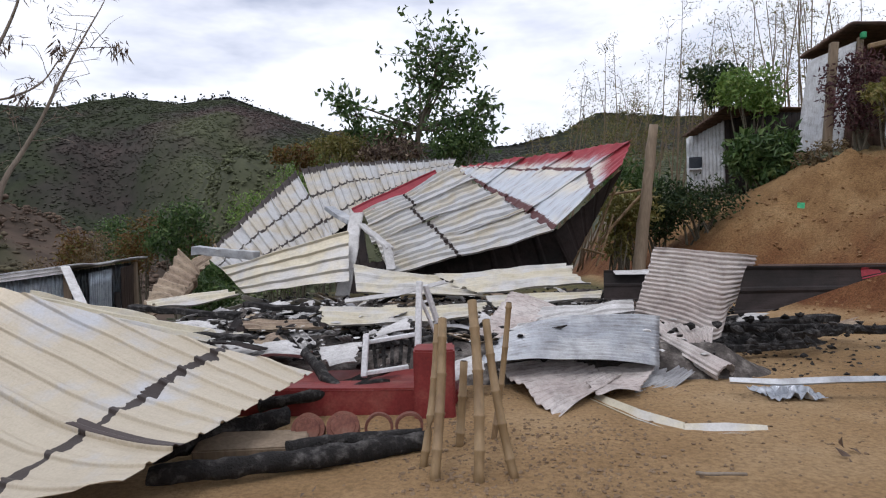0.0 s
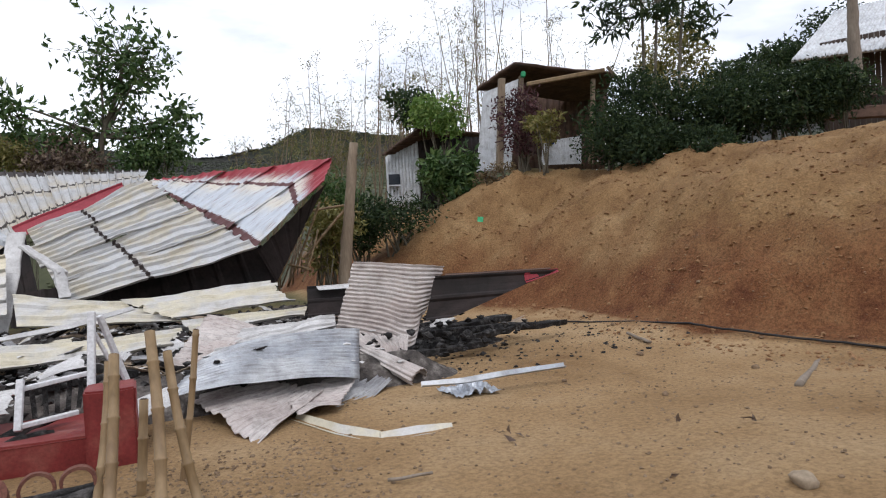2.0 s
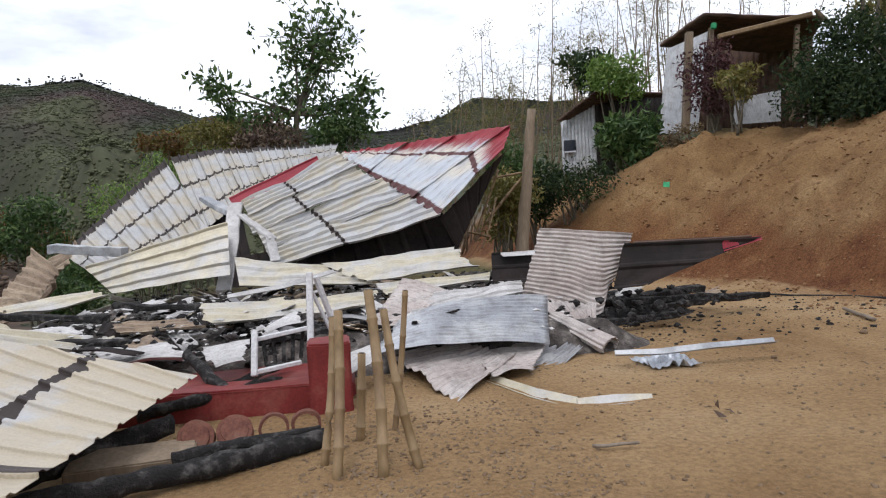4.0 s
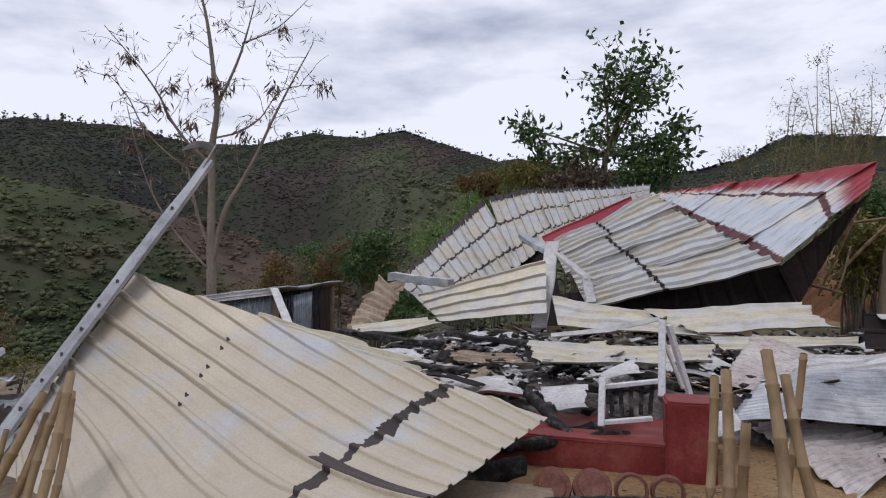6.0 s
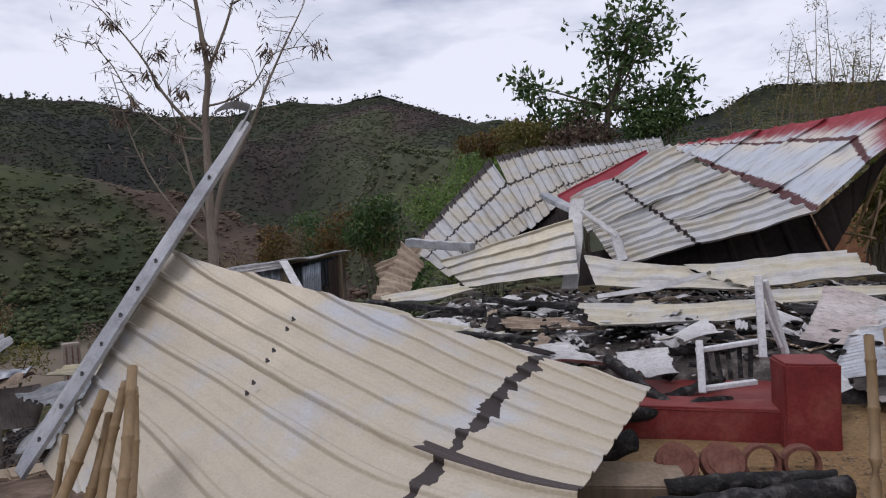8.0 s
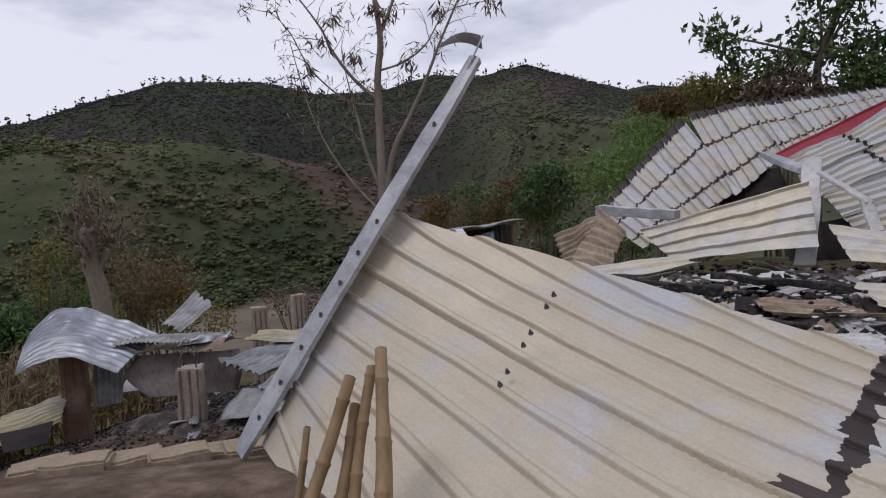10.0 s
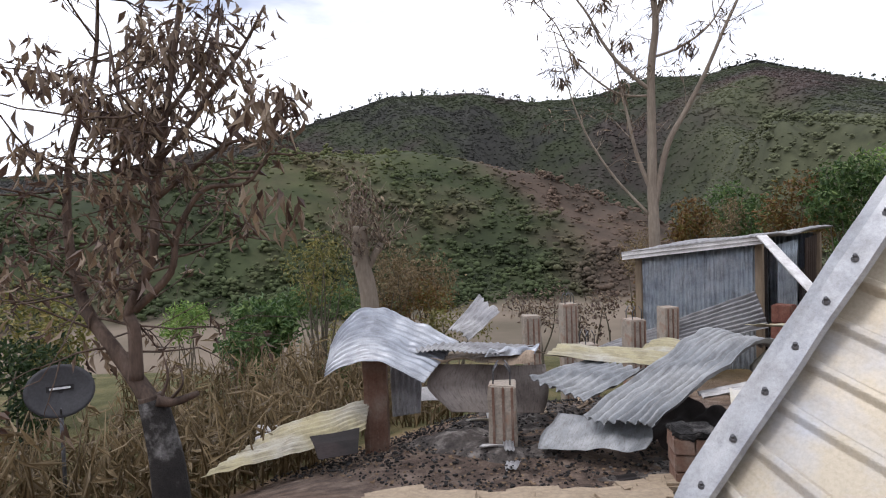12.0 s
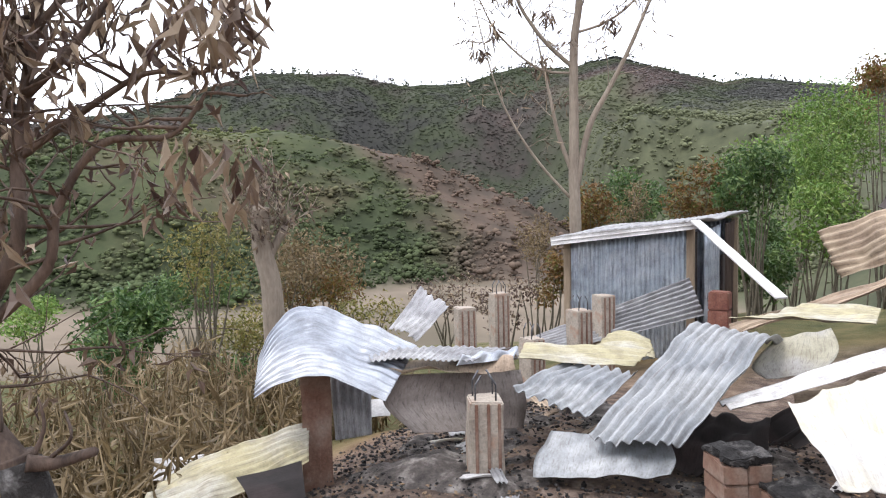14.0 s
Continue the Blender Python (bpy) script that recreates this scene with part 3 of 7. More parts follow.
def build_ground():
    radii = np.concatenate([[0.0], np.geomspace(0.35, 30, 190), np.geomspace(31, 460, 150)])
    fine = np.arange(-92, 66, 0.29)
    az = np.concatenate([fine, np.arange(66, 268, 2.2)])
    rr, aa = np.meshgrid(radii, np.radians(az), indexing='ij')
    x, y = rr * np.sin(aa), rr * np.cos(aa)
    z, burnt, grassy, hilly, wooded = land(x, y)
    nr, na = x.shape
    v = np.stack([x, y, z], -1).reshape(-1, 3)
    i = np.arange(nr - 1)[:, None] * na
    j = np.arange(na)[None]
    j2 = (j + 1) % na
    f = np.stack([i + j, i + na + j, i + na + j2, i + j2], -1).reshape(-1, 4)
    f = f[:, ::-1]
    me = bpy.data.meshes.new("ground")
    me.vertices.add(len(v))
    me.vertices.foreach_set("co", v.ravel())
    me.loops.add(f.size)
    me.loops.foreach_set("vertex_index", f.ravel())
    me.polygons.add(len(f))
    me.polygons.foreach_set("loop_start", np.arange(len(f)) * 4)
    me.polygons.foreach_set("use_smooth", np.ones(len(f), bool))
    me.update(calc_edges=True)
    a = me.attributes.new("zone", 'FLOAT_COLOR', 'POINT')
    a.data.foreach_set("color", np.stack([burnt, grassy, hilly, wooded], -1).reshape(-1))
    veg = me.attributes.new("veg", 'FLOAT_COLOR', 'POINT')
    veg.data.foreach_set("color", land(x, y, True)[2].reshape(-1))
    me.materials.append(M_ground)
    me.validate()
    tagged(new("ground", me), "trodden ochre earth with a red cut bank, running out to brown-green hills", "ground", kind="structure")


build_ground()


def clumps(name, spots, sizes, material, label, category, rng, flat=0.8, growth=None):
    """Many small uneven leaf clumps as one object."""
    bm = bmesh.new()
    bmesh.ops.create_icosphere(bm, subdivisions=1, radius=1)
    bv = np.array([v.co for v in bm.verts])
    bf = np.array([[v.index for v in f.verts] for f in bm.faces])
    bm.free()
    n = len(spots)
    v = bv[None] * (1 + (0.28 if growth is not None else 0.6) * rng.uniform(-1, 1, (n, len(bv), 1))) * np.asarray(sizes)[:, None, None] * np.array([1, 1, flat])
    v = v + np.asarray(spots)[:, None]
    f = bf[None] + (len(bv) * np.arange(n))[:, None, None]
    me = raw_mesh(name, v.reshape(-1, 3), f.reshape(-1, 3), material.name.startswith("hill"))
    if growth is not None:
        veg = me.attributes.new("veg", 'FLOAT_COLOR', 'POINT')
        veg.data.foreach_set("color", np.repeat(growth, len(bv), axis=0).reshape(-1))
    me.materials.append(material)
    return tagged(new(name, me), label, category, kind="stuff")


def build_woods():
    rng = np.random.default_rng(4)
    n = 82000
    az = rng.uniform(-95, 40, n)
    r = 72 + 290 * np.sqrt(rng.uniform(0, 1, n))
    x, y = r * np.sin(np.radians(az)), r * np.cos(np.radians(az))
    z, wooded, growth = land(x, y, True)
    keep = (wooded > 0.5) & (r < RIDGE_R - 3)
    x, y, z, growth = x[keep], y[keep], z[keep], growth[keep]
    size = rng.uniform(0.22, 0.75, len(x)) ** 1.3 * (0.5 + 0.6 * (np.hypot(x, y) - 70) / 290) * 1.35
    clumps("hillside_scrub", np.stack([x, y, z + 0.1 * size], -1), size, M_canopy, "dark brown-green scrub covering the far hillsides", "scrub", rng, 0.45, growth)
    # trees on the nearer spur and at the foot of the hills
    n = 9000
    az = rng.uniform(-95, -4, n)
    r = 78 + 85 * rng.uniform(0, 1, n) ** 1.1
    x, y = r * np.sin(np.radians(az)), r * np.cos(np.radians(az))
    z, wooded, growth = land(x, y, True)
    keep = (wooded > 0.35) & (rng.uniform(0, 1, n) > 0.30 + 0.35 * growth[:, 1] + 0.3 * growth[:, 0] - 1.6 * fbm(x * 0.05, y * 0.05, 3, 77))
    x, y, z, growth = x[keep], y[keep], z[keep], growth[keep]
    tall = 0.35 + 1.1 * rng.uniform(0, 1, len(x)) ** 2
    m = 6
    spots = np.stack([np.repeat(x, m), np.repeat(y, m), np.repeat(z, m)], -1) + np.repeat(tall, m)[:, None] * (rng.normal(size=(len(x) * m, 3)) * np.array([0.42, 0.42, 0.3]) + np.array([0, 0, 0.75]))
    clumps("spur_trees", spots, np.repeat(tall, m) * rng.uniform(0.16, 0.5, len(spots)), M_leafhill, "low green and brown trees covering the nearer spur", "trees", rng, 0.7, np.repeat(growth, m, axis=0))
    # single trees along the skyline
    az = np.concatenate([rng.uniform(-66, 22, 210), rng.normal(-47.5, 1.0, 16), rng.normal(-28, 2.5, 22), rng.normal(-40, 3.0, 25)])
    rad = RIDGE_R + rng.uniform(-6, 2, len(az))
    x, y = rad * np.sin(np.radians(az)), rad * np.cos(np.radians(az))
    z, _, growth = land(x, y, True)
    tall = rng.uniform(1.3, 3.6, len(az)) ** 1.25
    spots, sizes = [], []
    for k in range(len(az)):
        for _ in range(6):
            spots.append((x[k] + rng.normal() * 0.16 * tall[k], y[k], z[k] - 0.6 + tall[k] * rng.uniform(0.1, 0.95)))
            sizes.append(rng.uniform(0.3, 0.6) * (0.3 + 0.17 * tall[k]))
    clumps("skyline_trees", spots, sizes, M_canopy, "small dark trees standing along the ridge line", "trees", rng, 0.9, np.repeat(growth, 6, axis=0))


build_woods()


# ---- roofing sheets ----
def profile(u, n, amp, kind):
    k = u * n
    fr = k - np.floor(k)
    if kind == "sine":
        return amp * np.cos(2 * np.pi * k)
    if kind == "flat":
        return 0 * u
    w = np.minimum(fr, 1 - fr)
    return amp * (1 - smooth01((w - 0.05) / 0.10)) * 1.6


def sheet(label, A, B, C, D, n=6, amp=0.02, material=None, kind="trap", sag=0.0, crumple=0.03, rag=0.0, seed=1, curl=0.0, parent=None, name="roofing_sheet", thick=0.004, nv=26, group="fallen roofing sheets", ribs=None, bulge=0.0):
    """A ribbed sheet between four corners; the ribs run from edge AB to edge DC. sag bows it along the ribs, curl lifts the edge DC, rag tears both ends, bulge swells the edge BC outwards."""
    A, B, C, D = (np.array(p, float) for p in (A, B, C, D))
    nu = 230 if ribs else min(140, max(8, int(n * (8 if kind == "trap" else 6))))
    u = np.linspace(0, 1, nu + 1)
    if kind == "trap" and not ribs:
        k = np.arange(nu + 1) / nu * n
        base = np.floor(k)
        fr = k - base
        fr = np.interp(fr, [0, 0.125, 0.25, 0.375, 0.5, 0.625, 0.75, 0.875, 1], [0, 0.055, 0.15, 0.3, 0.5, 0.7, 0.85, 0.945, 1])
        u = (base + fr) / n
    v = np.linspace(0, 1, nv + 1)
    U, V = np.meshgrid(u, v, indexing='ij')
    tear0 = rag * (fbm(u * 9 + seed, 0 * u + 2.5, 4, seed) + 0.25)
    tear1 = rag * (fbm(u * 9 + seed, 0 * u + 7.5, 4, seed + 7) + 0.25)
    VV = V * (1 - tear0[:, None] - tear1[:, None]) + tear0[:, None]
    p = (A * (1 - U[..., None]) * (1 - VV[..., None]) + B * U[..., None] * (1 - VV[..., None]) + C * U[..., None] * VV[..., None] + D * (1 - U[..., None]) * VV[..., None])
    nrm = np.cross((B + C) / 2 - (A + D) / 2, (C + D) / 2 - (A + B) / 2)
    nrm = nrm / np.linalg.norm(nrm)
    if nrm[2] < 0:
        nrm = -nrm
    wide = np.linalg.norm((B + C) / 2 - (A + D) / 2)
    long = np.linalg.norm((C + D) / 2 - (A + B) / 2)
    off = profile(U, n, amp, kind)
    if ribs:
        # rib numbers at the four corners: the ribs cross the sheet aslant, with a lap where the number is nought
        W = ribs[0] * (1 - U) * (1 - V) + ribs[1] * U * (1 - V) + ribs[2] * U * V + ribs[3] * (1 - U) * V
        W = W + 9.0 * U * (1 - U) * V * (1 - V)
        off = profile(W, 1, amp, kind) + 0.014 * (W < 0.12)
    off = off - sag * 4 * V * (1 - V) + curl * np.maximum(V - 0.6, 0) ** 2 * 6
    off = off + crumple * (1.3 * fbm(U * wide * 1.1 + 3.7 * seed, V * long * 0.9, 3, seed) + 0.5 * fbm(U * wide * 4, V * long * 2.2 + seed, 2, seed + 3))
    if bulge:
        out = (B + C) / 2 - (A + D) / 2
        p = p + (bulge * 4 * V * (1 - V) * U**2)[..., None] * out / np.linalg.norm(out)
    p = p + off[..., None] * nrm
    centre = (A + B + C + D) / 4
    p = p - centre
    nuu = nu + 1
    idx = np.arange(nuu * (nv + 1)).reshape(nuu, nv + 1)
    f = np.stack([idx[:-1, :-1], idx[1:, :-1], idx[1:, 1:], idx[:-1, 1:]], -1).reshape(-1, 4)
    me = raw_mesh(name, p.reshape(-1, 3), f, kind == "sine")
    lay = me.uv_layers.new(name="UVMap")
    uvs = np.stack([W / 10 + 0.5 if ribs else U, V], -1).reshape(-1, 2)[f.ravel()]
    lay.data.foreach_set("uv", uvs.ravel())
    me.materials.append(material)
    ob = new(name, me)
    ob.location = centre
    mod = ob.modifiers.new("thickness", 'SOLIDIFY')
    mod.thickness = thick
    mod.offset = 0
    if parent:
        ob.parent = parent
        ob.matrix_parent_inverse = Matrix.Translation(parent.location).inverted()
        return ob
    return tagged(ob, label, "metal sheet", group)


def bent_sheet(label, left, right, n=6, amp=0.02, material=None, kind="sine", crumple=0.03, rag=0.0, seed=1, name="roofing_sheet", nv=40, group="fallen roofing sheets", thick=0.004):
    """A ribbed sheet bent along its length: its two long edges are lines of points, and the ribs run beside them."""
    def smooth_line(pts, v):
        p = np.array(pts, float)
        m = len(p) - 1
        i = np.minimum((v * m).astype(int), m - 1)
        f = (v * m - i)[:, None]
        a, b, c, d = p[np.maximum(i - 1, 0)], p[i], p[i + 1], p[np.minimum(i + 2, m)]
        return 0.5 * (2 * b + (c - a) * f + (2 * a - 5 * b + 4 * c - d) * f**2 + (3 * b - a - 3 * c + d) * f**3)
    nu = min(140, max(12, n * 8))
    u, v = np.linspace(0, 1, nu + 1), np.linspace(0, 1, nv + 1)
    L, R = smooth_line(left, v), smooth_line(right, v)
    U, V = np.meshgrid(u, v, indexing='ij')
    p = L[None] * (1 - U[..., None]) + R[None] * U[..., None]
    nrm = np.cross(np.gradient(p, axis=0), np.gradient(p, axis=1))
    nrm /= np.linalg.norm(nrm, axis=-1, keepdims=True) + 1e-9
    if nrm[..., 2].mean() < 0:
        nrm = -nrm
    if rag:
        along = np.gradient(p, axis=1) * nv
        tear = rag * (fbm(u * 11 + seed, 0 * u + 2.5, 4, seed) - 0.1)
        tear2 = rag * (fbm(u * 11 + seed, 0 * u + 9.5, 4, seed + 4) - 0.1)
        p = p + along * (tear[:, None] * np.maximum(0, 1 - V * 5) - tear2[:, None] * np.maximum(0, V * 5 - 4))[..., None]
    off = profile(U, n, amp, kind) + crumple * (1.2 * fbm(p[..., 0] * 2 + seed, p[..., 1] * 2, 3, seed) + 0.5 * fbm(p[..., 0] * 6, p[..., 1] * 6 + seed, 2, seed + 3))
    p = p + off[..., None] * nrm
    centre = p.reshape(-1, 3).mean(0)
    idx = np.arange((nu + 1) * (nv + 1)).reshape(nu + 1, nv + 1)
    f = np.stack([idx[:-1, :-1], idx[1:, :-1], idx[1:, 1:], idx[:-1, 1:]], -1).reshape(-1, 4)
    me = raw_mesh(name, (p - centre).reshape(-1, 3), f, True)
    lay = me.uv_layers.new(name="UVMap")
    lay.data.foreach_set("uv", np.stack([U, V], -1).reshape(-1, 2)[f.ravel()].ravel())
    me.materials.append(material)
    ob = new(name, me)
    ob.location = centre
    mod = ob.modifiers.new("thickness", 'SOLIDIFY')
    mod.thickness = thick
    mod.offset = 0
    return tagged(ob, label, "metal sheet", group)


def roof_field(label, A, B, C, D, count, n, amp, material, crumple, seed):
    """Sheets laid side by side, each lapping the next, slipped a little out of line."""
    A, B, C, D = (Vector(p) for p in (A, B, C, D))
    rng = random.Random(seed)
    for k in range(count):
        a, b = k / count - 0.004, (k + 1) / count + 0.012
        slip, lift = rng.uniform(-0.02, 0.02), Vector((0, 0, 0.035 * ((k % 2) + rng.uniform(-0.4, 0.4))))
        p, q, r, s = A.lerp(B, a), A.lerp(B, b), D.lerp(C, b), D.lerp(C, a)
        d0, d1 = (s - p) * slip, (r - q) * slip
        sheet(label, p + d0 + lift, q + d1 + lift, r + d1 + lift, s + d0 + lift, n, amp, material, crumple=crumple * 0.8, seed=10 * seed + k, nv=36, group="collapsed roof sheets")


# collapsed main roof
roof_field("wide scorched cream roof sheets lying tilted over the ruin", (-2.14, 15.02, 2.04), (-1.24, 12.21, 0.73), (1.87, 12.38, 1.51), (0.03, 15.98, 3.14), 4, 4, 0.035, M_roof_a, 0.10, 2)
def red_roof():
    """The far slope: ribs run from the fold up to the red painted ridge, where the sheets end."""
    fold_lo, fold_hi = Vector((1.87, 12.38, 1.51)), Vector((0.03, 15.98, 3.14))
    ridge = [Vector((3.11, 12.03, 2.71)), Vector((3.74, 12.65, 3.25)), fold_hi]

    def ends(u):
        a = fold_lo.lerp(fold_hi, u)
        b = ridge[0].lerp(ridge[1], u / 0.18) if u < 0.18 else ridge[1].lerp(ridge[2], (u - 0.18) / 0.82)
        return a, a.lerp(b, 0.5) + Vector((0, 0, 0.02)), b
    cuts = (0.0, 0.22, 0.44, 0.64, 0.82, 0.985)
    for k, (u0, u1) in enumerate(zip(cuts, cuts[1:])):
        lift = Vector((0, 0, 0.02 * (k % 2)))
        bent_sheet("burnt pale roof sheet with red paint along the ridge", [p + lift for p in ends(u0)], [p + lift for p in ends(min(u1 + 0.012, 0.99))], 4, 0.022, M_roof_b, "trap", crumple=0.05, seed=30 + k, nv=40, group="collapsed roof sheets")


red_roof()
roof_field("pale ribbed roof slope with dark purlin lines", (-5.54, 14.25, 1.23), (-4.20, 17.21, 3.28), (-2.95, 15.30, 1.53), (-4.46, 13.15, 0.62), 3, 4, 0.03, M_roof_c, 0.06, 4)
roof_field("cream ribbed roof sheet with sooty cross lines", (-4.08, 17.42, 3.39), (-2.91, 17.84, 3.58), (-2.15, 15.83, 2.18), (-3.03, 15.20, 1.48), 2, 3, 0.03, M_roof_c, 0.05, 5)
roof_field("whitened ribbed roof sheet at the ridge", (-2.91, 17.84, 3.58), (0.09, 18.70, 3.66), (-0.02, 16.48, 3.13), (-2.17, 15.73, 2.17), 4, 4, 0.03, M_roof_c, 0.05, 6)
sheet("red painted ridge flashing, one edge scorched", (-2.39, 15.12, 2.19), (-2.21, 14.92, 1.96), (-0.33, 15.97, 2.94), (-0.43, 16.08, 3.12), 1, 0.02, M_redstrip, crumple=0.03, seed=7, name="ridge_flashing")

# dark boards of the gable; near-black sheets added as shade under the fallen roof
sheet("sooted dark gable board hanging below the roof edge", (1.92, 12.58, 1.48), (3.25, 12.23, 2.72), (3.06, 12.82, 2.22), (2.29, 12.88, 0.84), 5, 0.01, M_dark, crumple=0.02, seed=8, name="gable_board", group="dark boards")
sheet("dark sheet added for the gloom under the fallen roof", (-2.21, 13.60, 0.92), (2.16, 13.69, 1.58), (2.38, 13.27, 0.71), (-2.16, 13.19, 0.36), 9, 0.02, M_dark, crumple=0.04, seed=9, name="wall_or_shade_sheet", group="dark boards")
sheet("dark sheet added for the gloom below the roof ridge", (-3.41, 16.00, 1.83), (-2.23, 15.62, 1.99), (-1.85, 14.50, 0.49), (-3.12, 14.47, 0.53), 5, 0.02, M_dark, crumple=0.04, seed=10, name="wall_or_shade_sheet", group="dark boards")
# sheets in front of the roof
sheet("long cream wall sheet lying bowed on its side", (-4.24, 11.76, 0.98), (-3.69, 11.26, 0.58), (-1.86, 11.30, 0.71), (-1.94, 11.92, 1.60), 4, 0.03, M_cream, sag=-0.02, crumple=0.06, seed=11)
sheet("browned crumpled roofing sheet leaning on debris", (-5.06, 10.14, 0.60), (-4.69, 10.96, 1.30), (-4.25, 10.76, 1.01), (-4.44, 9.95, 0.58), 8, 0.035, M_brown, "sine", crumple=0.22, seed=12, rag=0.1)
sheet("cream wall sheet lying flat across the debris", (-1.76, 11.21, 0.99), (-1.58, 10.30, 0.61), (0.51, 9.64, 0.53), (-0.29, 10.73, 0.82), 3, 0.025, M_cream, crumple=0.06, seed=13)
sheet("cream sheet with a torn blackened corner", (-0.34, 10.63, 0.79), (0.36, 9.63, 0.55), (2.05, 9.87, 0.71), (1.91, 10.97, 0.98), 3, 0.025, M_cream, crumple=0.08, seed=14, rag=0.06)
sheet("narrow cream sheet lying under its neighbour", (0.43, 9.44, 0.57), (0.57, 9.04, 0.49), (2.00, 9.06, 0.54), (2.13, 9.47, 0.62), 2, 0.02, M_cream, crumple=0.04, seed=15)
sheet("cream sheet with a ragged ashen end", (-1.82, 8.40, 0.57), (-1.58, 7.70, 0.42), (0.29, 8.13, 0.43), (0.42, 8.83, 0.50), 3, 0.02, M_cream, crumple=0.07, seed=16, rag=0.05)
sheet("cream strip bent over the rubble", (-4.58, 9.55, 0.62), (-4.33, 9.15, 0.55), (-3.17, 9.58, 0.68), (-3.51, 9.97, 0.76), 2, 0.02, M_cream, crumple=0.06, seed=17, rag=0.08)
sheet("whitened curled sheet scrap on char", (-2.64, 6.98, 0.42), (-2.19, 6.38, 0.35), (-1.42, 6.40, 0.34), (-1.80, 7.09, 0.42), 6, 0.02, M_white, "sine", crumple=0.12, seed=18, rag=0.15)
sheet("ash white torn sheet standing on edge", (-1.44, 6.50, 0.47), (-1.15, 5.90, 0.26), (-0.94, 5.91, 0.33), (-0.96, 6.51, 0.48), 4, 0.015, M_white, "sine", crumple=0.14, seed=19, rag=0.12)
sheet("white peeling ceiling board scrap", (-0.93, 6.91, 0.45), (-0.82, 6.61, 0.46), (-0.44, 6.82, 0.51), (-0.54, 7.22, 0.59), 1, 0.0, M_white, "flat", crumple=0.1, seed=20, rag=0.12, name="ceiling_board")
sheet("ash white scrap draped over a beam", (-4.18, 8.35, 0.51), (-3.84, 7.96, 0.46), (-2.75, 7.58, 0.42), (-3.07, 8.17, 0.46), 4, 0.015, M_white, "sine", crumple=0.1, seed=21, rag=0.2)
sheet("grey scorched sheet under the white one", (-2.72, 7.98, 0.46), (-2.45, 7.58, 0.40), (-1.61, 7.70, 0.43), (-1.91, 8.29, 0.49), 3, 0.02, M_brown, crumple=0.12, seed=22, rag=0.1)
# heap on the right
bent_sheet("pinkish scorched corrugated sheet standing upright, one end bent", [(2.42, 7.89, 1.29), (2.85, 7.85, 1.25), (3.24, 7.80, 1.20), (3.70, 8.02, 1.15)], [(2.09, 7.66, 0.50), (2.50, 7.48, 0.42), (2.86, 7.36, 0.24), (3.02, 7.50, 0.36)], 17, 0.011, M_pink, crumple=0.06, seed=23, rag=0.05, nv=50)
sheet("scorched corrugated sheet hanging to the ground", (2.07, 7.56, 0.53), (2.85, 7.27, 0.39), (2.72, 6.97, 0.25), (2.24, 6.96, 0.31), 10, 0.012, M_pink, "sine", crumple=0.08, seed=25)
sheet("long sooted sheet with a red painted tip", (3.38, 7.61, 1.05), (3.16, 7.48, 0.51), (3.51, 7.43, 0.53), (5.19, 7.56, 1.01), 2, 0.02, M_dark, crumple=0.03, seed=26)
sheet("sooted underside of a leaning sheet", (3.68, 7.91, 1.05), (3.56, 7.85, 0.80), (5.29, 7.96, 0.93), (5.29, 7.85, 1.03), 2, 0.02, M_rust, crumple=0.02, seed=27)
sheet("red painted tip of a sooted sheet", (4.66, 7.555, 1.00), (4.66, 7.53, 0.87), (5.21, 7.55, 0.985), (5.21, 7.58, 1.03), 1, 0.01, M_redstrip, crumple=0.01, seed=127, name="sheet_tip")
sheet("dull silver zinc sheet lying bowed on the heap", (0.55, 6.94, 0.45), (0.13, 6.12, 0.24), (1.96, 6.35, 0.15), (2.20, 7.07, 0.56), 14, 0.010, M_zinc, "sine", sag=-0.12, crumple=0.06, seed=28)
sheet("pale twisted sheet over the zinc one", (0.98, 7.45, 0.64), (0.51, 6.83, 0.47), (1.98, 7.26, 0.56), (2.05, 7.57, 0.69), 3, 0.015, M_white, crumple=0.1, seed=29)
sheet("weathered corrugated sheet leaning into the heap", (0.67, 7.94, 0.73), (0.19, 7.03, 0.43), (0.54, 6.83, 0.39), (1.28, 7.65, 0.61), 10, 0.012, M_pink, "sine", crumple=0.08, seed=30, rag=0.05)
sheet("grey corrugated sheet with a bitten sooty edge", (0.33, 6.62, 0.14), (0.78, 5.23, -0.00), (1.57, 6.25, 0.14), (1.21, 6.64, 0.18), 10, 0.014, M_pink, "sine", crumple=0.07, seed=31, rag=0.07)
sheet("bent grey sheet beneath the heap", (1.18, 6.84, 0.08), (1.22, 5.69, 0.01), (1.60, 5.79, 0.01), (2.06, 6.66, 0.15), 8, 0.012, M_pink, "sine", crumple=0.1, seed=32)
sheet("dark zinc sheet with a ragged end", (1.73, 6.65, 0.08), (1.56, 5.74, 0.00), (2.31, 6.36, 0.09), (2.17, 6.76, 0.16), 8, 0.014, M_grey, "sine", crumple=0.1, seed=33, rag=0.08)
sheet("grey sheet edge poking from the rubble", (-0.06, 6.02, 0.25), (-0.06, 5.62, 0.16), (0.25, 5.93, 0.29), (0.22, 6.23, 0.36), 3, 0.012, M_white, "sine", crumple=0.08, seed=34, rag=0.1)
sheet("dark board standing behind the heap", (2.06, 9.07, 0.95), (2.01, 8.86, 0.57), (2.56, 8.87, 0.56), (2.67, 9.08, 0.95), 2, 0.01, M_dark, crumple=0.03, seed=35, name="board")
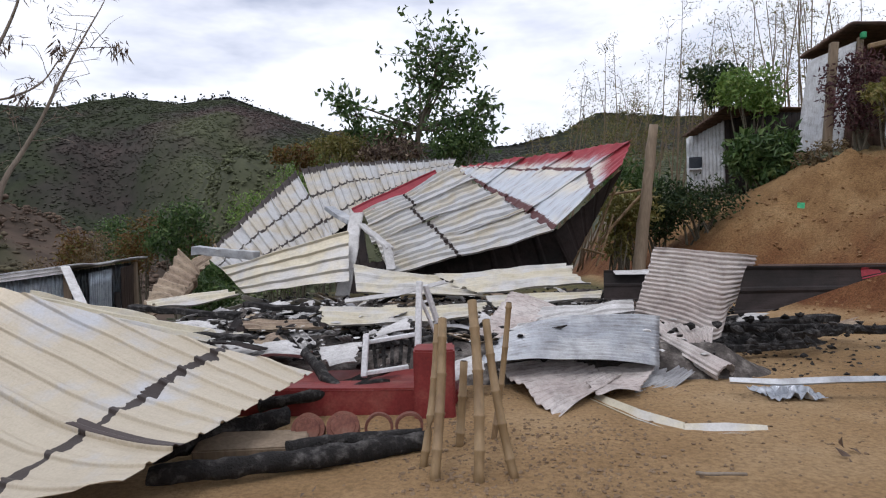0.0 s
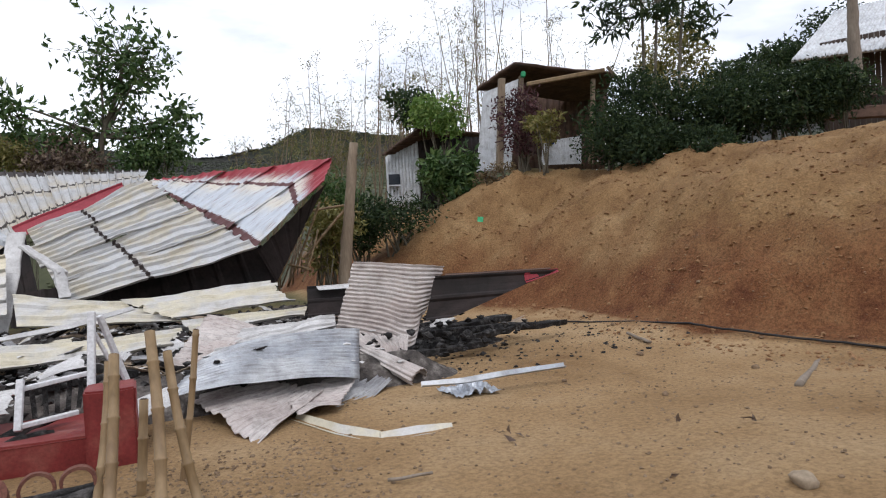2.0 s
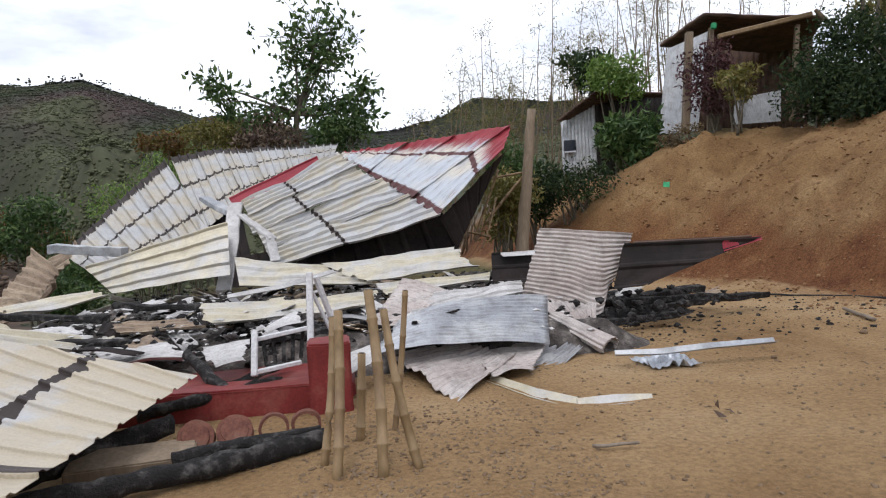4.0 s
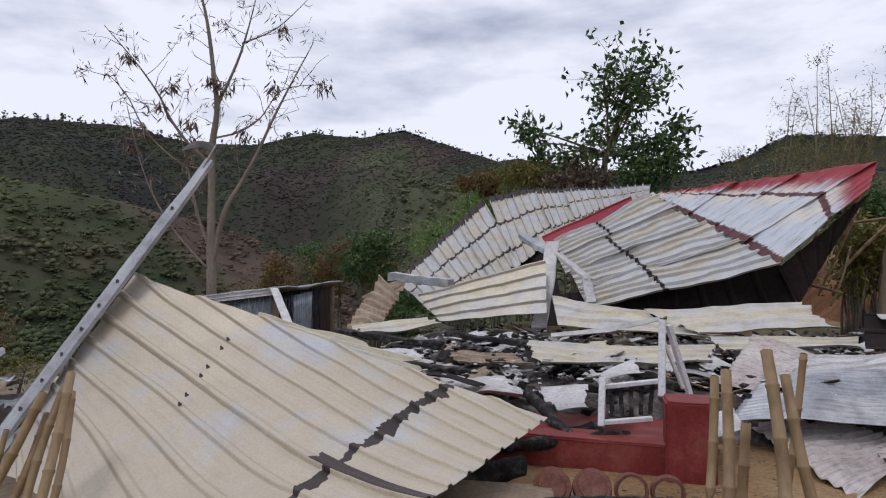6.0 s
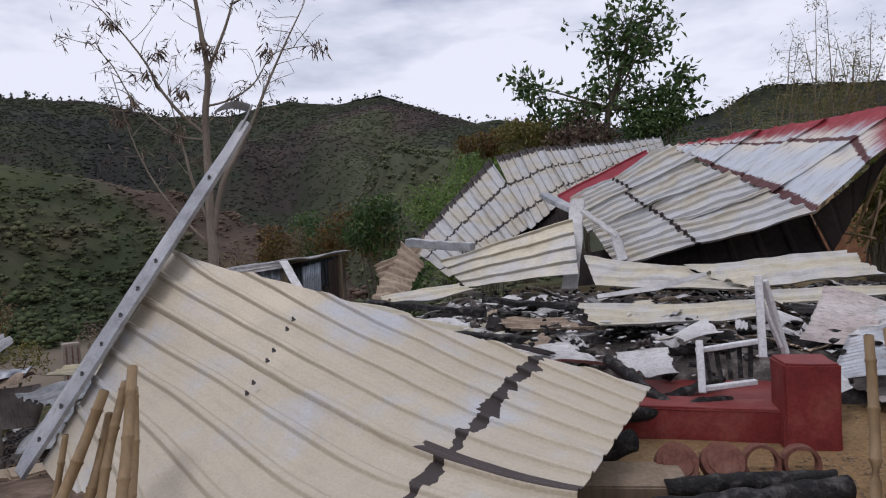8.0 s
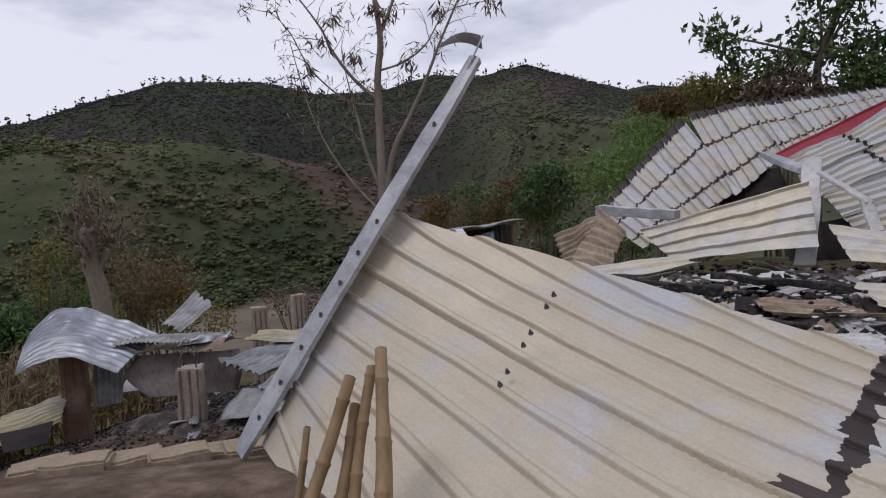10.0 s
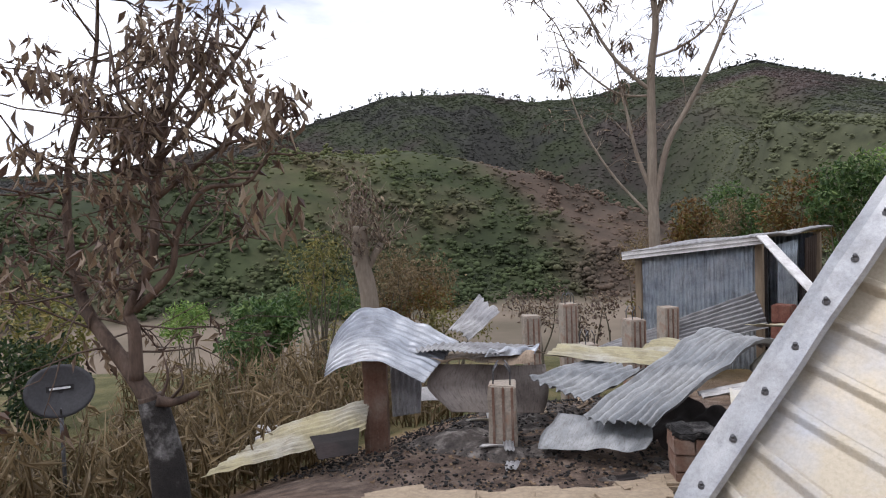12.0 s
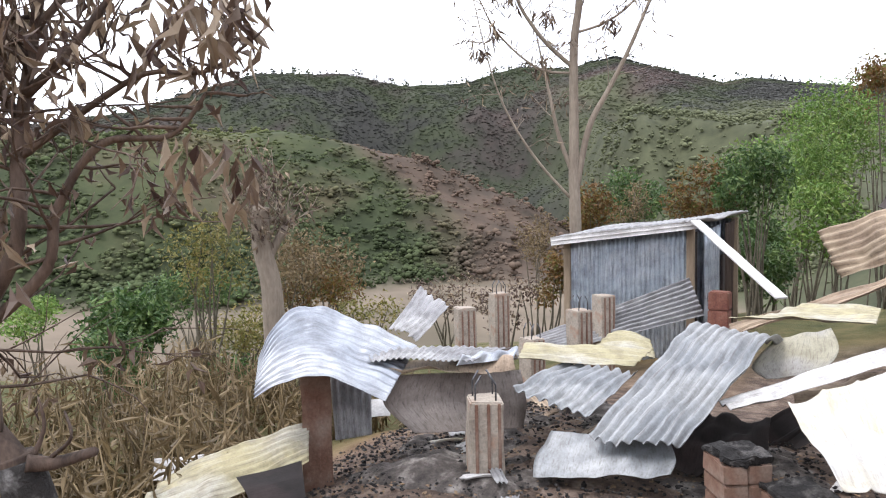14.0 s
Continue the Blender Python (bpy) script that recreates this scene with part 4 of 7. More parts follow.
sheet("pale flashing on top of a dark board", (2.18, 9.02, 0.95), (2.20, 8.92, 0.90), (2.66, 8.93, 0.90), (2.69, 9.03, 0.96), 1, 0.005, M_white, crumple=0.02, seed=36, name="flashing")


def strip(label, pts, width, material, name="metal_strip", tilt=0.0):
    """A narrow curved sheet along points on the ground."""
    p = [Vector(q) for q in pts]
    bm = bmesh.new()
    rows = []
    m = 6 * (len(p) - 1)
    for i in range(m + 1):
        s = i / m * (len(p) - 1)
        k = min(int(s), len(p) - 2)
        q = p[k].lerp(p[k + 1], smooth_step(s - k))
        d = (p[k + 1] - p[k]).normalized()
        side = Vector((-d.y, d.x, tilt)).normalized()
        w = width * (0.75 + 0.25 * math.sin(math.pi * i / m))
        rows.append([bm.verts.new(q + side * w * (j / 4 - 0.5) + Vector((0, 0, 0.018 * math.cos(j * 1.57)))) for j in range(5)])
    for a, b in zip(rows, rows[1:]):
        for j in range(4):
            bm.faces.new((a[j], a[j + 1], b[j + 1], b[j]))
    me = bpy.data.meshes.new(name)
    bm.to_mesh(me)
    bm.free()
    me.materials.append(material)
    ob = new(name, me)
    mod = ob.modifiers.new("thickness", 'SOLIDIFY')
    mod.thickness = 0.004
    return tagged(ob, label, "metal strip", "loose strips")


def smooth_step(x):
    return 0.5 * x + 0.5 * x * x * (3 - 2 * x)


strip("cream metal strip curled on the earth", [(1.20, 5.84, 0.01), (1.44, 5.24, -0.00), (1.70, 4.89, -0.02), (2.01, 4.87, -0.01), (2.29, 4.84, -0.02)], 0.13, M_cream, tilt=0.4)
strip("silver flashing strip lying on the earth", [(2.40, 5.78, 0.14), (2.79, 5.66, 0.14), (3.26, 5.62, 0.16), (3.86, 5.52, 0.18)], 0.10, M_zinc, tilt=0.3)
strip("thin pale flashing across the rubble", [(-1.55, 9.00, 0.61), (-0.86, 9.22, 0.67), (-0.14, 9.83, 0.79)], 0.12, M_white, tilt=0.4)

# scorched roll of corrugated sheet
def sheet_roll(a, b, r0, r1, turns, material, label):
    a, b = Vector(a), Vector(b)
    d = (b - a).normalized()
    s = d.cross(Vector((0, 0, 1))).normalized()
    t = s.cross(d)
    v, f = [], []
    n, m = 66, 10
    for j in range(m + 1):
        c = a.lerp(b, j / m)
        for i in range(n + 1):
            ang = turns * 2 * math.pi * i / n
            r = (r0 + (r1 - r0) * j / m) * (1 - 0.25 * i / n) + 0.008 * math.cos(i * math.pi / 2)
            v.append(c + r * (math.cos(ang) * s + 0.7 * math.sin(ang) * t))
    for j in range(m):
        for i in range(n):
            k = j * (n + 1) + i
            f.append((k, k + 1, k + n + 2, k + n + 1))
    me = raw_mesh("rolled_sheet", v, f)
    lay = me.uv_layers.new(name="UVMap")
    me.materials.append(material)
    ob = new("rolled_sheet", me)
    mod = ob.modifiers.new("thickness", 'SOLIDIFY')
    mod.thickness = 0.005
    return tagged(ob, label, "metal sheet", "fallen roofing sheets")


sheet_roll((2.21, 6.96, 0.33), (2.61, 6.36, 0.08), 0.10, 0.15, 1.25, M_pink, "scorched corrugated sheet curled into a roll")

# crumpled foil scrap
bm = bmesh.new()
bmesh.ops.create_grid(bm, x_segments=16, y_segments=12, size=0.24)
for v in bm.verts:
    v.co.z = 0.13 * abs(noise.noise(v.co * 9)) + 0.1 * max(0, 0.22 - v.co.length)
    v.co.x *= 1 + 0.3 * noise.noise(v.co * 4)
foil = part("foil_scrap", bm, M_plastic_grey)
foil.location = Vector((2.91, 5.80, 0.00)) + Vector((0, 0, 0.01))
tagged(foil, "crumpled silvery foil scrap on bare earth", "scrap")

# ---- near panel with its ridge cap ----
panel = sheet("large cream ribbed wall panel leaning, its end blackened", (-4.88, 5.34, 1.47), (-5.50, 4.56, 0.0), (-1.72, 3.25, 0.30), (-1.19, 5.29, 0.40), 8, 0.016, M_panel, bulge=0.34, crumple=0.04, seed=40, rag=0.0, nv=230, ribs=(-1.9, 5.9, 1.9, -7.6), name="wall_panel", group="leaning wall panel")


def screw(at, normal, parent, size=0.016):
    bm = bmesh.new()
    bmesh.ops.create_cone(bm, cap_ends=True, segments=8, radius1=size, radius2=size * 0.7, depth=0.012)
    bmesh.ops.create_cone(bm, cap_ends=True, segments=6, radius1=size * 0.55, radius2=size * 0.5, depth=0.016, matrix=Matrix.Translation((0, 0, 0.012)))
    ob = part("screw", bm, M_screw, parent)
    q = Vector(normal).to_track_quat('Z', 'Y').to_matrix().to_4x4()
    ob.matrix_basis = Matrix.Translation(Vector(at) - parent.location) @ q
    return ob


def panel_point(u, v, lift=0.0):
    A, B, C, D = Vector((-4.88, 5.34, 1.47)), Vector((-5.50, 4.56, 0.0)), Vector((-1.72, 3.25, 0.30)), Vector((-1.19, 5.29, 0.40))
    nrm = ((B + C) / 2 - (A + D) / 2).cross((C + D) / 2 - (A + B) / 2).normalized()
    nrm = nrm if nrm.z > 0 else -nrm
    return A.lerp(B, u).lerp(D.lerp(C, u), v) + nrm * lift, nrm


row_a, row_b = Vector((-3.644, 4.679, 0.777)), Vector((-3.851, 4.470, 0.389))
for k in range(-1, 9):
    for j in (0, 0.16):
        p = row_a.lerp(row_b, 0.5 * k + j)
        n = panel_point(0.5, 0.4)[1]
        screw(p + n * 0.012, n, panel)


def ridge_cap():
    """Bent flashing along the panel's raised edge, its loose top curled over."""
    a, b = Vector((-5.60, 4.48, -0.10)), Vector((-4.30, 5.64, 2.46))
    n_panel = panel_point(0.5, 0.1)[1]
    d = (b - a).normalized()
    side = d.cross(n_panel).normalized()
    if side.x > 0:
        side = -side
    bm = bmesh.new()
    rows = []
    for i in range(41):
        s = i / 40
        bend = 0.10 * max(0, s - 0.62) ** 1.5
        c = a.lerp(b, s) + n_panel * (0.045 + bend)
        w = 0.18 * (1 - 0.35 * max(0, s - 0.6) / 0.4) * (0.6 + 0.4 * min(1, s * 12))
        rows.append([bm.verts.new(c + side * (w * k - 0.06) + n_panel * h + 0.008 * Vector(noise.noise_vector((c + side * k) * 3))) for k, h in
                     ((0, -0.035), (0.02, 0), (0.3, 0.012), (0.6, 0.018), (0.93, 0.012), (1.0, -0.02), (0.96, -0.09))])
    for r, q in zip(rows, rows[1:]):
        for j in range(6):
            bm.faces.new((r[j], r[j + 1], q[j + 1], q[j]))
    cap = part("metal_flashing", bm, M_zinc)
    me = cap.data
    me.uv_layers.new(name="UVMap")
    mod = cap.modifiers.new("thickness", 'SOLIDIFY')
    mod.thickness = 0.004
    tagged(cap, "long bent silver ridge cap with screws, top end curled over", "flashing", "leaning wall panel")
    # curled scrap at the top
    tip = b + n_panel * 0.07
    out = Vector((-0.93, -0.36, 0.05))
    bm = bmesh.new()
    rows = []
    for i in range(11):
        s = i / 10
        c = tip + Vector((0.05, 0.02, 0.10)) + out * (0.30 * s) + Vector((0, 0, 0.05 * math.sin(3.1 * s) - 0.03 * s))
        w = 0.10 * (1 - s) ** 0.7 + 0.012
        rows.append([bm.verts.new(c + Vector((0.1, -0.35, 0.35)) * w * (k - 0.5) * 2) for k in (0, 0.33, 0.66, 1)])
    for r, q in zip(rows, rows[1:]):
        for j in range(3):
            bm.faces.new((r[j], r[j + 1], q[j + 1], q[j]))
    bmesh.ops.solidify(bm, geom=bm.faces[:], thickness=0.004)
    curl = part("curled_end", bm, M_zinc, cap, "torn and curled end of the cap")
    bm = beam_bm(tip - d * 0.10, tip + Vector((0.06, 0.02, 0.14)), 0.06, 0.012, 0.002)
    part("twisted_neck", bm, M_zinc, cap)
    for s in (0.085, 0.17, 0.255, 0.335, 0.415, 0.49, 0.57, 0.82):
        p = a.lerp(b, s) + n_panel * (0.045 + 0.006 + 0.10 * max(0, s - 0.62) ** 1.5 + 0.012) - side * 0.005
        screw(p, n_panel, cap, 0.02)


ridge_cap()
sheet("second cream sheet behind the leaning panel", (-4.64, 6.97, 0.97), (-4.30, 6.45, 0.82), (-1.55, 7.64, 0.02), (-3.63, 7.61, 0.60), 3, 0.03, M_cream, crumple=0.05, seed=41)


# ---- bamboo stakes ----
def stake(a, b, r, label, seed, group):
    """A bamboo cane with swollen joints and a cut top, its hollow drawn as a dark disc."""
    a, b = Vector(a), Vector(b)
    rng = random.Random(seed)
    t = Tubes()
    length = (b - a).length
    pts, rad = [], []
    s = 0.0
    joint = rng.uniform(0.1, 0.25)
    bow = Vector((rng.uniform(-1, 1), rng.uniform(-1, 1), 0)) * 0.025
    while s < length:
        for ds, k in ((0, 1.0), (joint * 0.5, 0.97), (joint - 0.025, 1.0), (joint - 0.012, 1.17), (joint - 0.004, 1.17)):
            if s + ds <= length:
                f = (s + ds) / length
                pts.append(a.lerp(b, f) + bow * math.sin(math.pi * f))
                rad.append(r * k * (1.06 - 0.12 * f))
        s += joint
        joint = rng.uniform(0.2, 0.3)
    pts.append(b)
    rad.append(r * 0.94)
    t.add(pts, rad, 10)
    ob = part("bamboo_stake", t.mesh("bamboo_stake"), M_bamboo)
    # No hole is cut: a dark disc gives the hollow its shade.
    hollow = Tubes()
    d = (b - a).normalized()
    hollow.add([b - d * 0.002, b + d * 0.004], [r * 0.7, r * 0.68], 10)
    part("cut_end", hollow.mesh("cut_end"), M_darkwood, ob, "dark disc for the shaded hollow of the cut end")
    return tagged(ob, label, "bamboo stake", group)


for k, (top, foot, r) in enumerate([
        ((-0.10, 4.38, 0.94), (-0.17, 3.96, -0.04), 0.031), ((-0.14, 4.53, 0.88), (-0.25, 4.21, -0.02), 0.026), ((0.10, 4.34, 1.06), (0.10, 3.92, -0.05), 0.033),
        ((0.04, 4.63, 0.60), (-0.01, 4.61, -0.03), 0.03), ((0.19, 4.34, 0.93), (0.33, 4.02, -0.03), 0.029), ((0.38, 4.74, 1.00), (0.23, 4.72, -0.07), 0.022)]):
    stake(foot, top, r, "cut yellow-brown bamboo stake stuck upright in earth", k, "stakes by the porch")
for k, (top, foot, r) in enumerate([
        ((-4.09, 3.87, 0.85), (-3.78, 3.25, -0.08), 0.030), ((-4.19, 3.76, 0.74), (-4.30, 3.28, -0.1), 0.030), ((-4.15, 3.88, 0.76), (-3.98, 3.38, -0.1), 0.026),
        ((-4.2, 3.8, 0.6), (-4.14, 3.32, -0.1), 0.028), ((-4.37, 3.66, 0.52), (-4.4, 3.5, -0.1), 0.018), ((-4.13, 3.92, 0.72), (-3.88, 3.45, -0.1), 0.024)]):
    stake(foot, top, r, "cut bamboo stake leaning before the cream panel", 20 + k, "stakes by the panel")


# ---- red porch ----
def porch():
    pl = thing("porch_wall", "low red painted porch wall with a square pillar, sooted", "porch wall", loc=(-0.2, 5.4, 0))
    o = Vector((-0.2, 5.4, 0))

    def add(name, size, at, m=M_redwall, label="", bevel=0.015, yaw=0.0, wear=0.01):
        bm = box_bm(size, bevel)
        bmesh.ops.subdivide_edges(bm, edges=[e for e in bm.edges if e.calc_length() > 0.25], cuts=3, use_grid_fill=True)
        rough_up(bm, wear, 4, size[0])
        ob = part(name, bm, m, pl, label)
        ob.matrix_basis = Matrix.Translation(Vector(at) - o) @ pose(0, 0, 0, 0, 0, yaw)
        return ob
    add("pillar", (0.34, 0.34, 0.66), (-0.20, 5.47, 0.235))
    add("wall", (1.62, 0.3, 0.36), (-1.12, 5.62, 0.05), yaw=-4)
    add("wall_cap", (1.0, 0.32, 0.03), (-0.80, 5.60, 0.215), yaw=-4)
    add("floor_slab", (3.0, 1.4, 0.12), (-1.5, 6.3, 0.10), label="dusty red floor slab")


porch()


def round_tile(c, r, tilt, seed, filled):
    bm = bmesh.new()
    bmesh.ops.create_cone(bm, cap_ends=filled, segments=24, radius1=r, radius2=r * 0.96, depth=0.07)
    if not filled:
        bmesh.ops.solidify(bm, geom=bm.faces[:], thickness=0.02)
    rough_up(bm, 0.008, 8, seed)
    ob = part("clay_ring", bm, M_clay)
    ob.matrix_world = Matrix.Translation(c) @ pose(0, 0, 0, 90 - tilt, 0, 6)
    tagged(ob, "round fired clay ring set against the porch wall", "clay ring", "clay rings at the porch")
    if filled:
        bm = bmesh.new()
        bmesh.ops.create_cone(bm, cap_ends=True, segments=20, radius1=r * 0.78, radius2=r * 0.7, depth=0.02)
        rough_up(bm, 0.012, 9, seed + 4)
        f = part("filling", bm, M_clay, ob, "rough clay filling")
        f.location = (0, 0, 0.035)


round_tile((-1.10, 4.68, 0.11), 0.125, 30, 1, True)
round_tile((-0.85, 4.70, 0.12), 0.125, 40, 2, True)
round_tile((-0.61, 4.87, 0.07), 0.11, 8, 3, False)
round_tile((-0.38, 4.91, 0.06), 0.11, 8, 4, False)


def log(label, pts, radii, name="charred_log", material=None, seed=0):
    t = Tubes()
    p = [Vector(q) for q in pts]
    fine, rr = [], []
    for i in range(len(p) - 1):
        for k in range(8):
            f = k / 8
            fine.append(p[i].lerp(p[i + 1], f))
            rr.append(radii[i] * (1 - f) + radii[i + 1] * f)
    fine.append(p[-1])
    rr.append(radii[-1])
    t.add(fine, rr, 14)
    me = t.mesh(name)
    for v in me.vertices:
        v.co += 0.034 * Vector(noise.noise_vector(v.co * 9 + Vector((seed, 0, 0)))) * min(1, rr[0] / 0.07)
    me.materials.append(material or M_char)
    return tagged(new(name, me), label, "log", "charred timbers")


log("long blackened log lying before the porch", [(-1.87, 3.83, 0.11), (-1.39, 3.99, 0.10), (-0.87, 4.22, 0.08), (-0.25, 4.56, 0.06)], (0.055, 0.065, 0.07, 0.068), seed=1)
log("charred beam split and crusted with ash", [(-1.19, 4.40, 0.08), (-0.77, 4.50, 0.09), (-0.27, 4.66, 0.08)], (0.055, 0.05, 0.05), seed=2)
log("burnt branch lying on the porch wall", [(-1.69, 5.49, 0.10), (-1.21, 5.50, 0.17), (-0.61, 5.71, 0.21)], (0.055, 0.05, 0.045), seed=3)
log("burnt pole end sticking from the rubble", [(-1.47, 6.20, 0.41), (-1.20, 5.80, 0.27), (-1.03, 5.60, 0.19)], (0.045, 0.05, 0.04), seed=4)
log("charred timber under the cream panel", [(-2.03, 4.23, 0.12), (-1.64, 4.74, 0.11), (-1.33, 5.00, 0.14)], (0.07, 0.08, 0.07), seed=5)
bm = box_bm((0.75, 0.3, 0.09), 0.01)
rough_up(bm, 0.02, 4)
plank = part("plank", bm, M_wood)
plank.matrix_world = Matrix.Translation((-1.44, 4.49, 0.08)) @ pose(0, 0, 0, 8, 2, 8)
tagged(plank, "short pale weathered plank under the charred logs", "plank")
for k, (a, b, w) in enumerate([((2.25, 7.22, 0.17), (3.97, 7.44, 0.14), 0.12), ((2.95, 8.00, 0.25), (4.90, 8.45, 0.32), 0.14), ((3.28, 7.64, 0.33), (5.66, 8.11, 0.19), 0.12), ((3.67, 7.46, 0.24), (4.92, 8.00, 0.24), 0.1), ((-4.75, 9.35, 0.57), (-2.92, 8.58, 0.50), 0.12), ((-3.07, 9.27, 0.58), (-1.60, 8.80, 0.51), 0.1), ((-3.38, 7.57, 0.43), (-2.14, 7.19, 0.40), 0.09), ((-0.99, 6.71, 0.39), (-0.06, 6.92, 0.39), 0.1), ((-1.28, 5.80, 0.14), (-0.60, 6.21, 0.25), 0.08)]):
    bm = beam_bm(a, b, w, w * 0.7, 0.01, 8, 0.04, k)
    tagged(part("charred_beam", bm, M_char), "blackened squared beam lying in the ashes", "beam", "charred timbers")


# ---- white chair lying in the rubble ----
def chair():
    o = Vector((-0.61, 5.76, 0.39))
    ch = thing("chair", "white painted wooden chair tipped over beside the porch pillar", "chair", loc=o)

    def bar(name, a, b, w, h):
        bm = beam_bm(Vector(a) - o, Vector(b) - o, w, h, 0.005)
        part(name, bm, M_whitewood, ch)
    bar("leg", (-0.81, 5.76, 0.64), (-0.82, 5.61, 0.29), 0.05, 0.05)
    bar("leg", (-0.34, 6.03, 1.08), (-0.36, 5.87, 0.49), 0.055, 0.055)
    bar("leg", (-0.29, 6.08, 1.04), (-0.12, 6.22, 0.45), 0.045, 0.045)
    bar("rail", (-0.83, 5.79, 0.56), (-0.35, 5.92, 0.61), 0.05, 0.035)
    bar("rail", (-0.80, 5.63, 0.32), (-0.44, 5.72, 0.35), 0.05, 0.035)
    bar("rail", (-0.33, 6.03, 0.91), (-0.18, 6.12, 0.52), 0.03, 0.03)
    for k in range(5):
        f = 0.12 + 0.18 * k
        a = Vector((-0.82, 5.86, 0.55)).lerp(Vector((-0.35, 5.97, 0.59)), f)
        b = Vector((-0.78, 5.76, 0.33)).lerp(Vector((-0.39, 5.87, 0.36)), f)
        bm = beam_bm(a - o, b - o, 0.035, 0.012, 0.003)
        part("slat", bm, M_char, ch, "blackened slat")


chair()


# ---- bed of ash and fragments over the house floor ----
def debris_bed(name, x0, x1, y0, y1, height, label, seed):
    nx, ny = int((x1 - x0) / 0.055), int((y1 - y0) / 0.055)
    x, y = np.meshgrid(np.linspace(x0, x1, nx), np.linspace(y0, y1, ny), indexing='ij')
    edge = smooth01((x - x0) / 0.9) * smooth01((x1 - x) / 0.9) * smooth01((y - y0) / 0.5) * smooth01((y1 - y) / 0.9)
    g = land(x, y)[0]
    z = g - 0.05 + edge * (height + 0.25 * fbm(x * 0.8, y * 0.8, 3, seed) + 0.12 * np.abs(fbm(x * 3.2, y * 3.2, 3, seed + 5)) + (0.16 if name == "char_heap" else 0.05) * fbm(x * 9, y * 9, 2, seed + 9))
    idx = np.arange(nx * ny).reshape(nx, ny)
    f = np.stack([idx[:-1, :-1], idx[1:, :-1], idx[1:, 1:], idx[:-1, 1:]], -1).reshape(-1, 4)
    me = raw_mesh(name, np.stack([x, y, z], -1).reshape(-1, 3), f)
    me.materials.append(M_char if name == "char_heap" else M_ash)
    tagged(new(name, me), label, "ash", kind="stuff")
    return me


debris_bed("ash_bed", -4.8, 3.5, 6.3, 13.6, 0.26, "black and grey ash bed over the burnt house floor", 3)
debris_bed("char_heap", 1.4, 5.0, 8.0, 10.0, 0.16, "black char and cinders beside the bare earth", 5)
debris_bed("ash_heap", -10.4, -5.4, 5.8, 9.6, 0.02, "grey cinders among the burnt posts", 7)


def on_bed(x, y):
    return ground_z(x, y)


def fragments(n, x0, x1, y0, y1, zlift, seed, smin=0.12, smax=0.45):
    rng = random.Random(seed)
    mats = [M_white, M_white, M_dark, M_brown, M_grey, M_cream, M_dark, M_white]
    for k in range(n):
        x, y = rng.uniform(x0, x1), rng.uniform(y0, y1)
        z = ground_z(x, y) + zlift * rng.uniform(0.6, 1.3)
        a = rng.uniform(0, 6.28)
        L, W = rng.uniform(smin, smax) * 1.4, rng.uniform(smin, smax) * 0.7
        e1, e2 = Vector((math.cos(a), math.sin(a), rng.uniform(-0.35, 0.35))), Vector((-math.sin(a), math.cos(a), rng.uniform(-0.45, 0.45)))
        c = Vector((x, y, z + 0.05))
        m = rng.choice(mats)
        ob = sheet("", c - e1 * L / 2 - e2 * W / 2, c - e1 * L / 2 + e2 * W / 2, c + e1 * L / 2 + e2 * W / 2 * rng.uniform(0.5, 1), c + e1 * L / 2 - e2 * W / 2, 3, 0.008, m, "sine", crumple=0.12, seed=100 + seed + k, rag=0.2, nv=10, name="sheet_fragment", group="scattered sheet fragments")
        tone = {"ash_white_sheet": "ash white", "soot_or_shade_sheet": "blackened", "browned_sheet": "browned", "grey_sheet": "grey", "cream_sheet": "cream"}[m.name]
        tagged(ob, tone + " torn metal fragment lying on the ash bed", "metal fragment")


fragments(165, -4.4, 1.2, 6.5, 10.6, 0.31, 1)
fragments(45, -4.2, 3.6, 9.5, 12.2, 0.34, 2, 0.2, 0.6)
fragments(16, 1.6, 5.2, 7.7, 9.6, 0.18, 3, 0.1, 0.35)
fragments(30, -10.0, -5.8, 6.0, 8.8, 0.03, 4, 0.08, 0.28)


def chips(name, n, x0, x1, y0, y1, lift, smin, smax, material, label, category, seed, flat=0.6):
    rng = np.random.default_rng(seed)
    x, y = rng.uniform(x0, x1, n), rng.uniform(y0, y1, n)
    z = land(x, y)[0] + lift * rng.uniform(0.3, 1.2, n)
    size = rng.uniform(smin, smax, n) * rng.uniform(0.5, 1, n)
    return clumps(name, np.stack([x, y, z + 0.2 * size], -1), size, material, label, category, rng, flat)


chips("char_bits", 1800, -4.6, 4.4, 6.5, 13.0, 0.38, 0.02, 0.07, M_char, "small bits of charcoal over the ash", "charcoal", 5)
chips("ash_bits", 900, -4.4, 2.5, 6.5, 11.5, 0.4, 0.02, 0.06, M_white, "pale flakes of ash and plaster", "ash flakes", 6, 0.3)
chips("ash_crumbs", 2600, -10.2, -5.6, 5.0, 9.0, 0.03, 0.005, 0.022, M_pebble, "pale crumbs of ash and plaster among cinders", "ash flakes", 27, 0.4)
chips("cinders", 5200, -10.4, -5.6, 5.0, 9.3, 0.05, 0.005, 0.026, M_char, "cinders and charcoal between the posts", "cinders", 7)
chips("gravel", 4200, -1.0, 8.5, 1.5, 8.6, 0.0, 0.004, 0.02, M_pebble, "small stones strewn on the trodden earth", "gravel", 8)
chips("gravel", 1100, -0.4, 1.4, 3.3, 5.2, 0.0, 0.006, 0.02, M_pebble, "grit and leaf litter round the stakes", "gravel", 9)
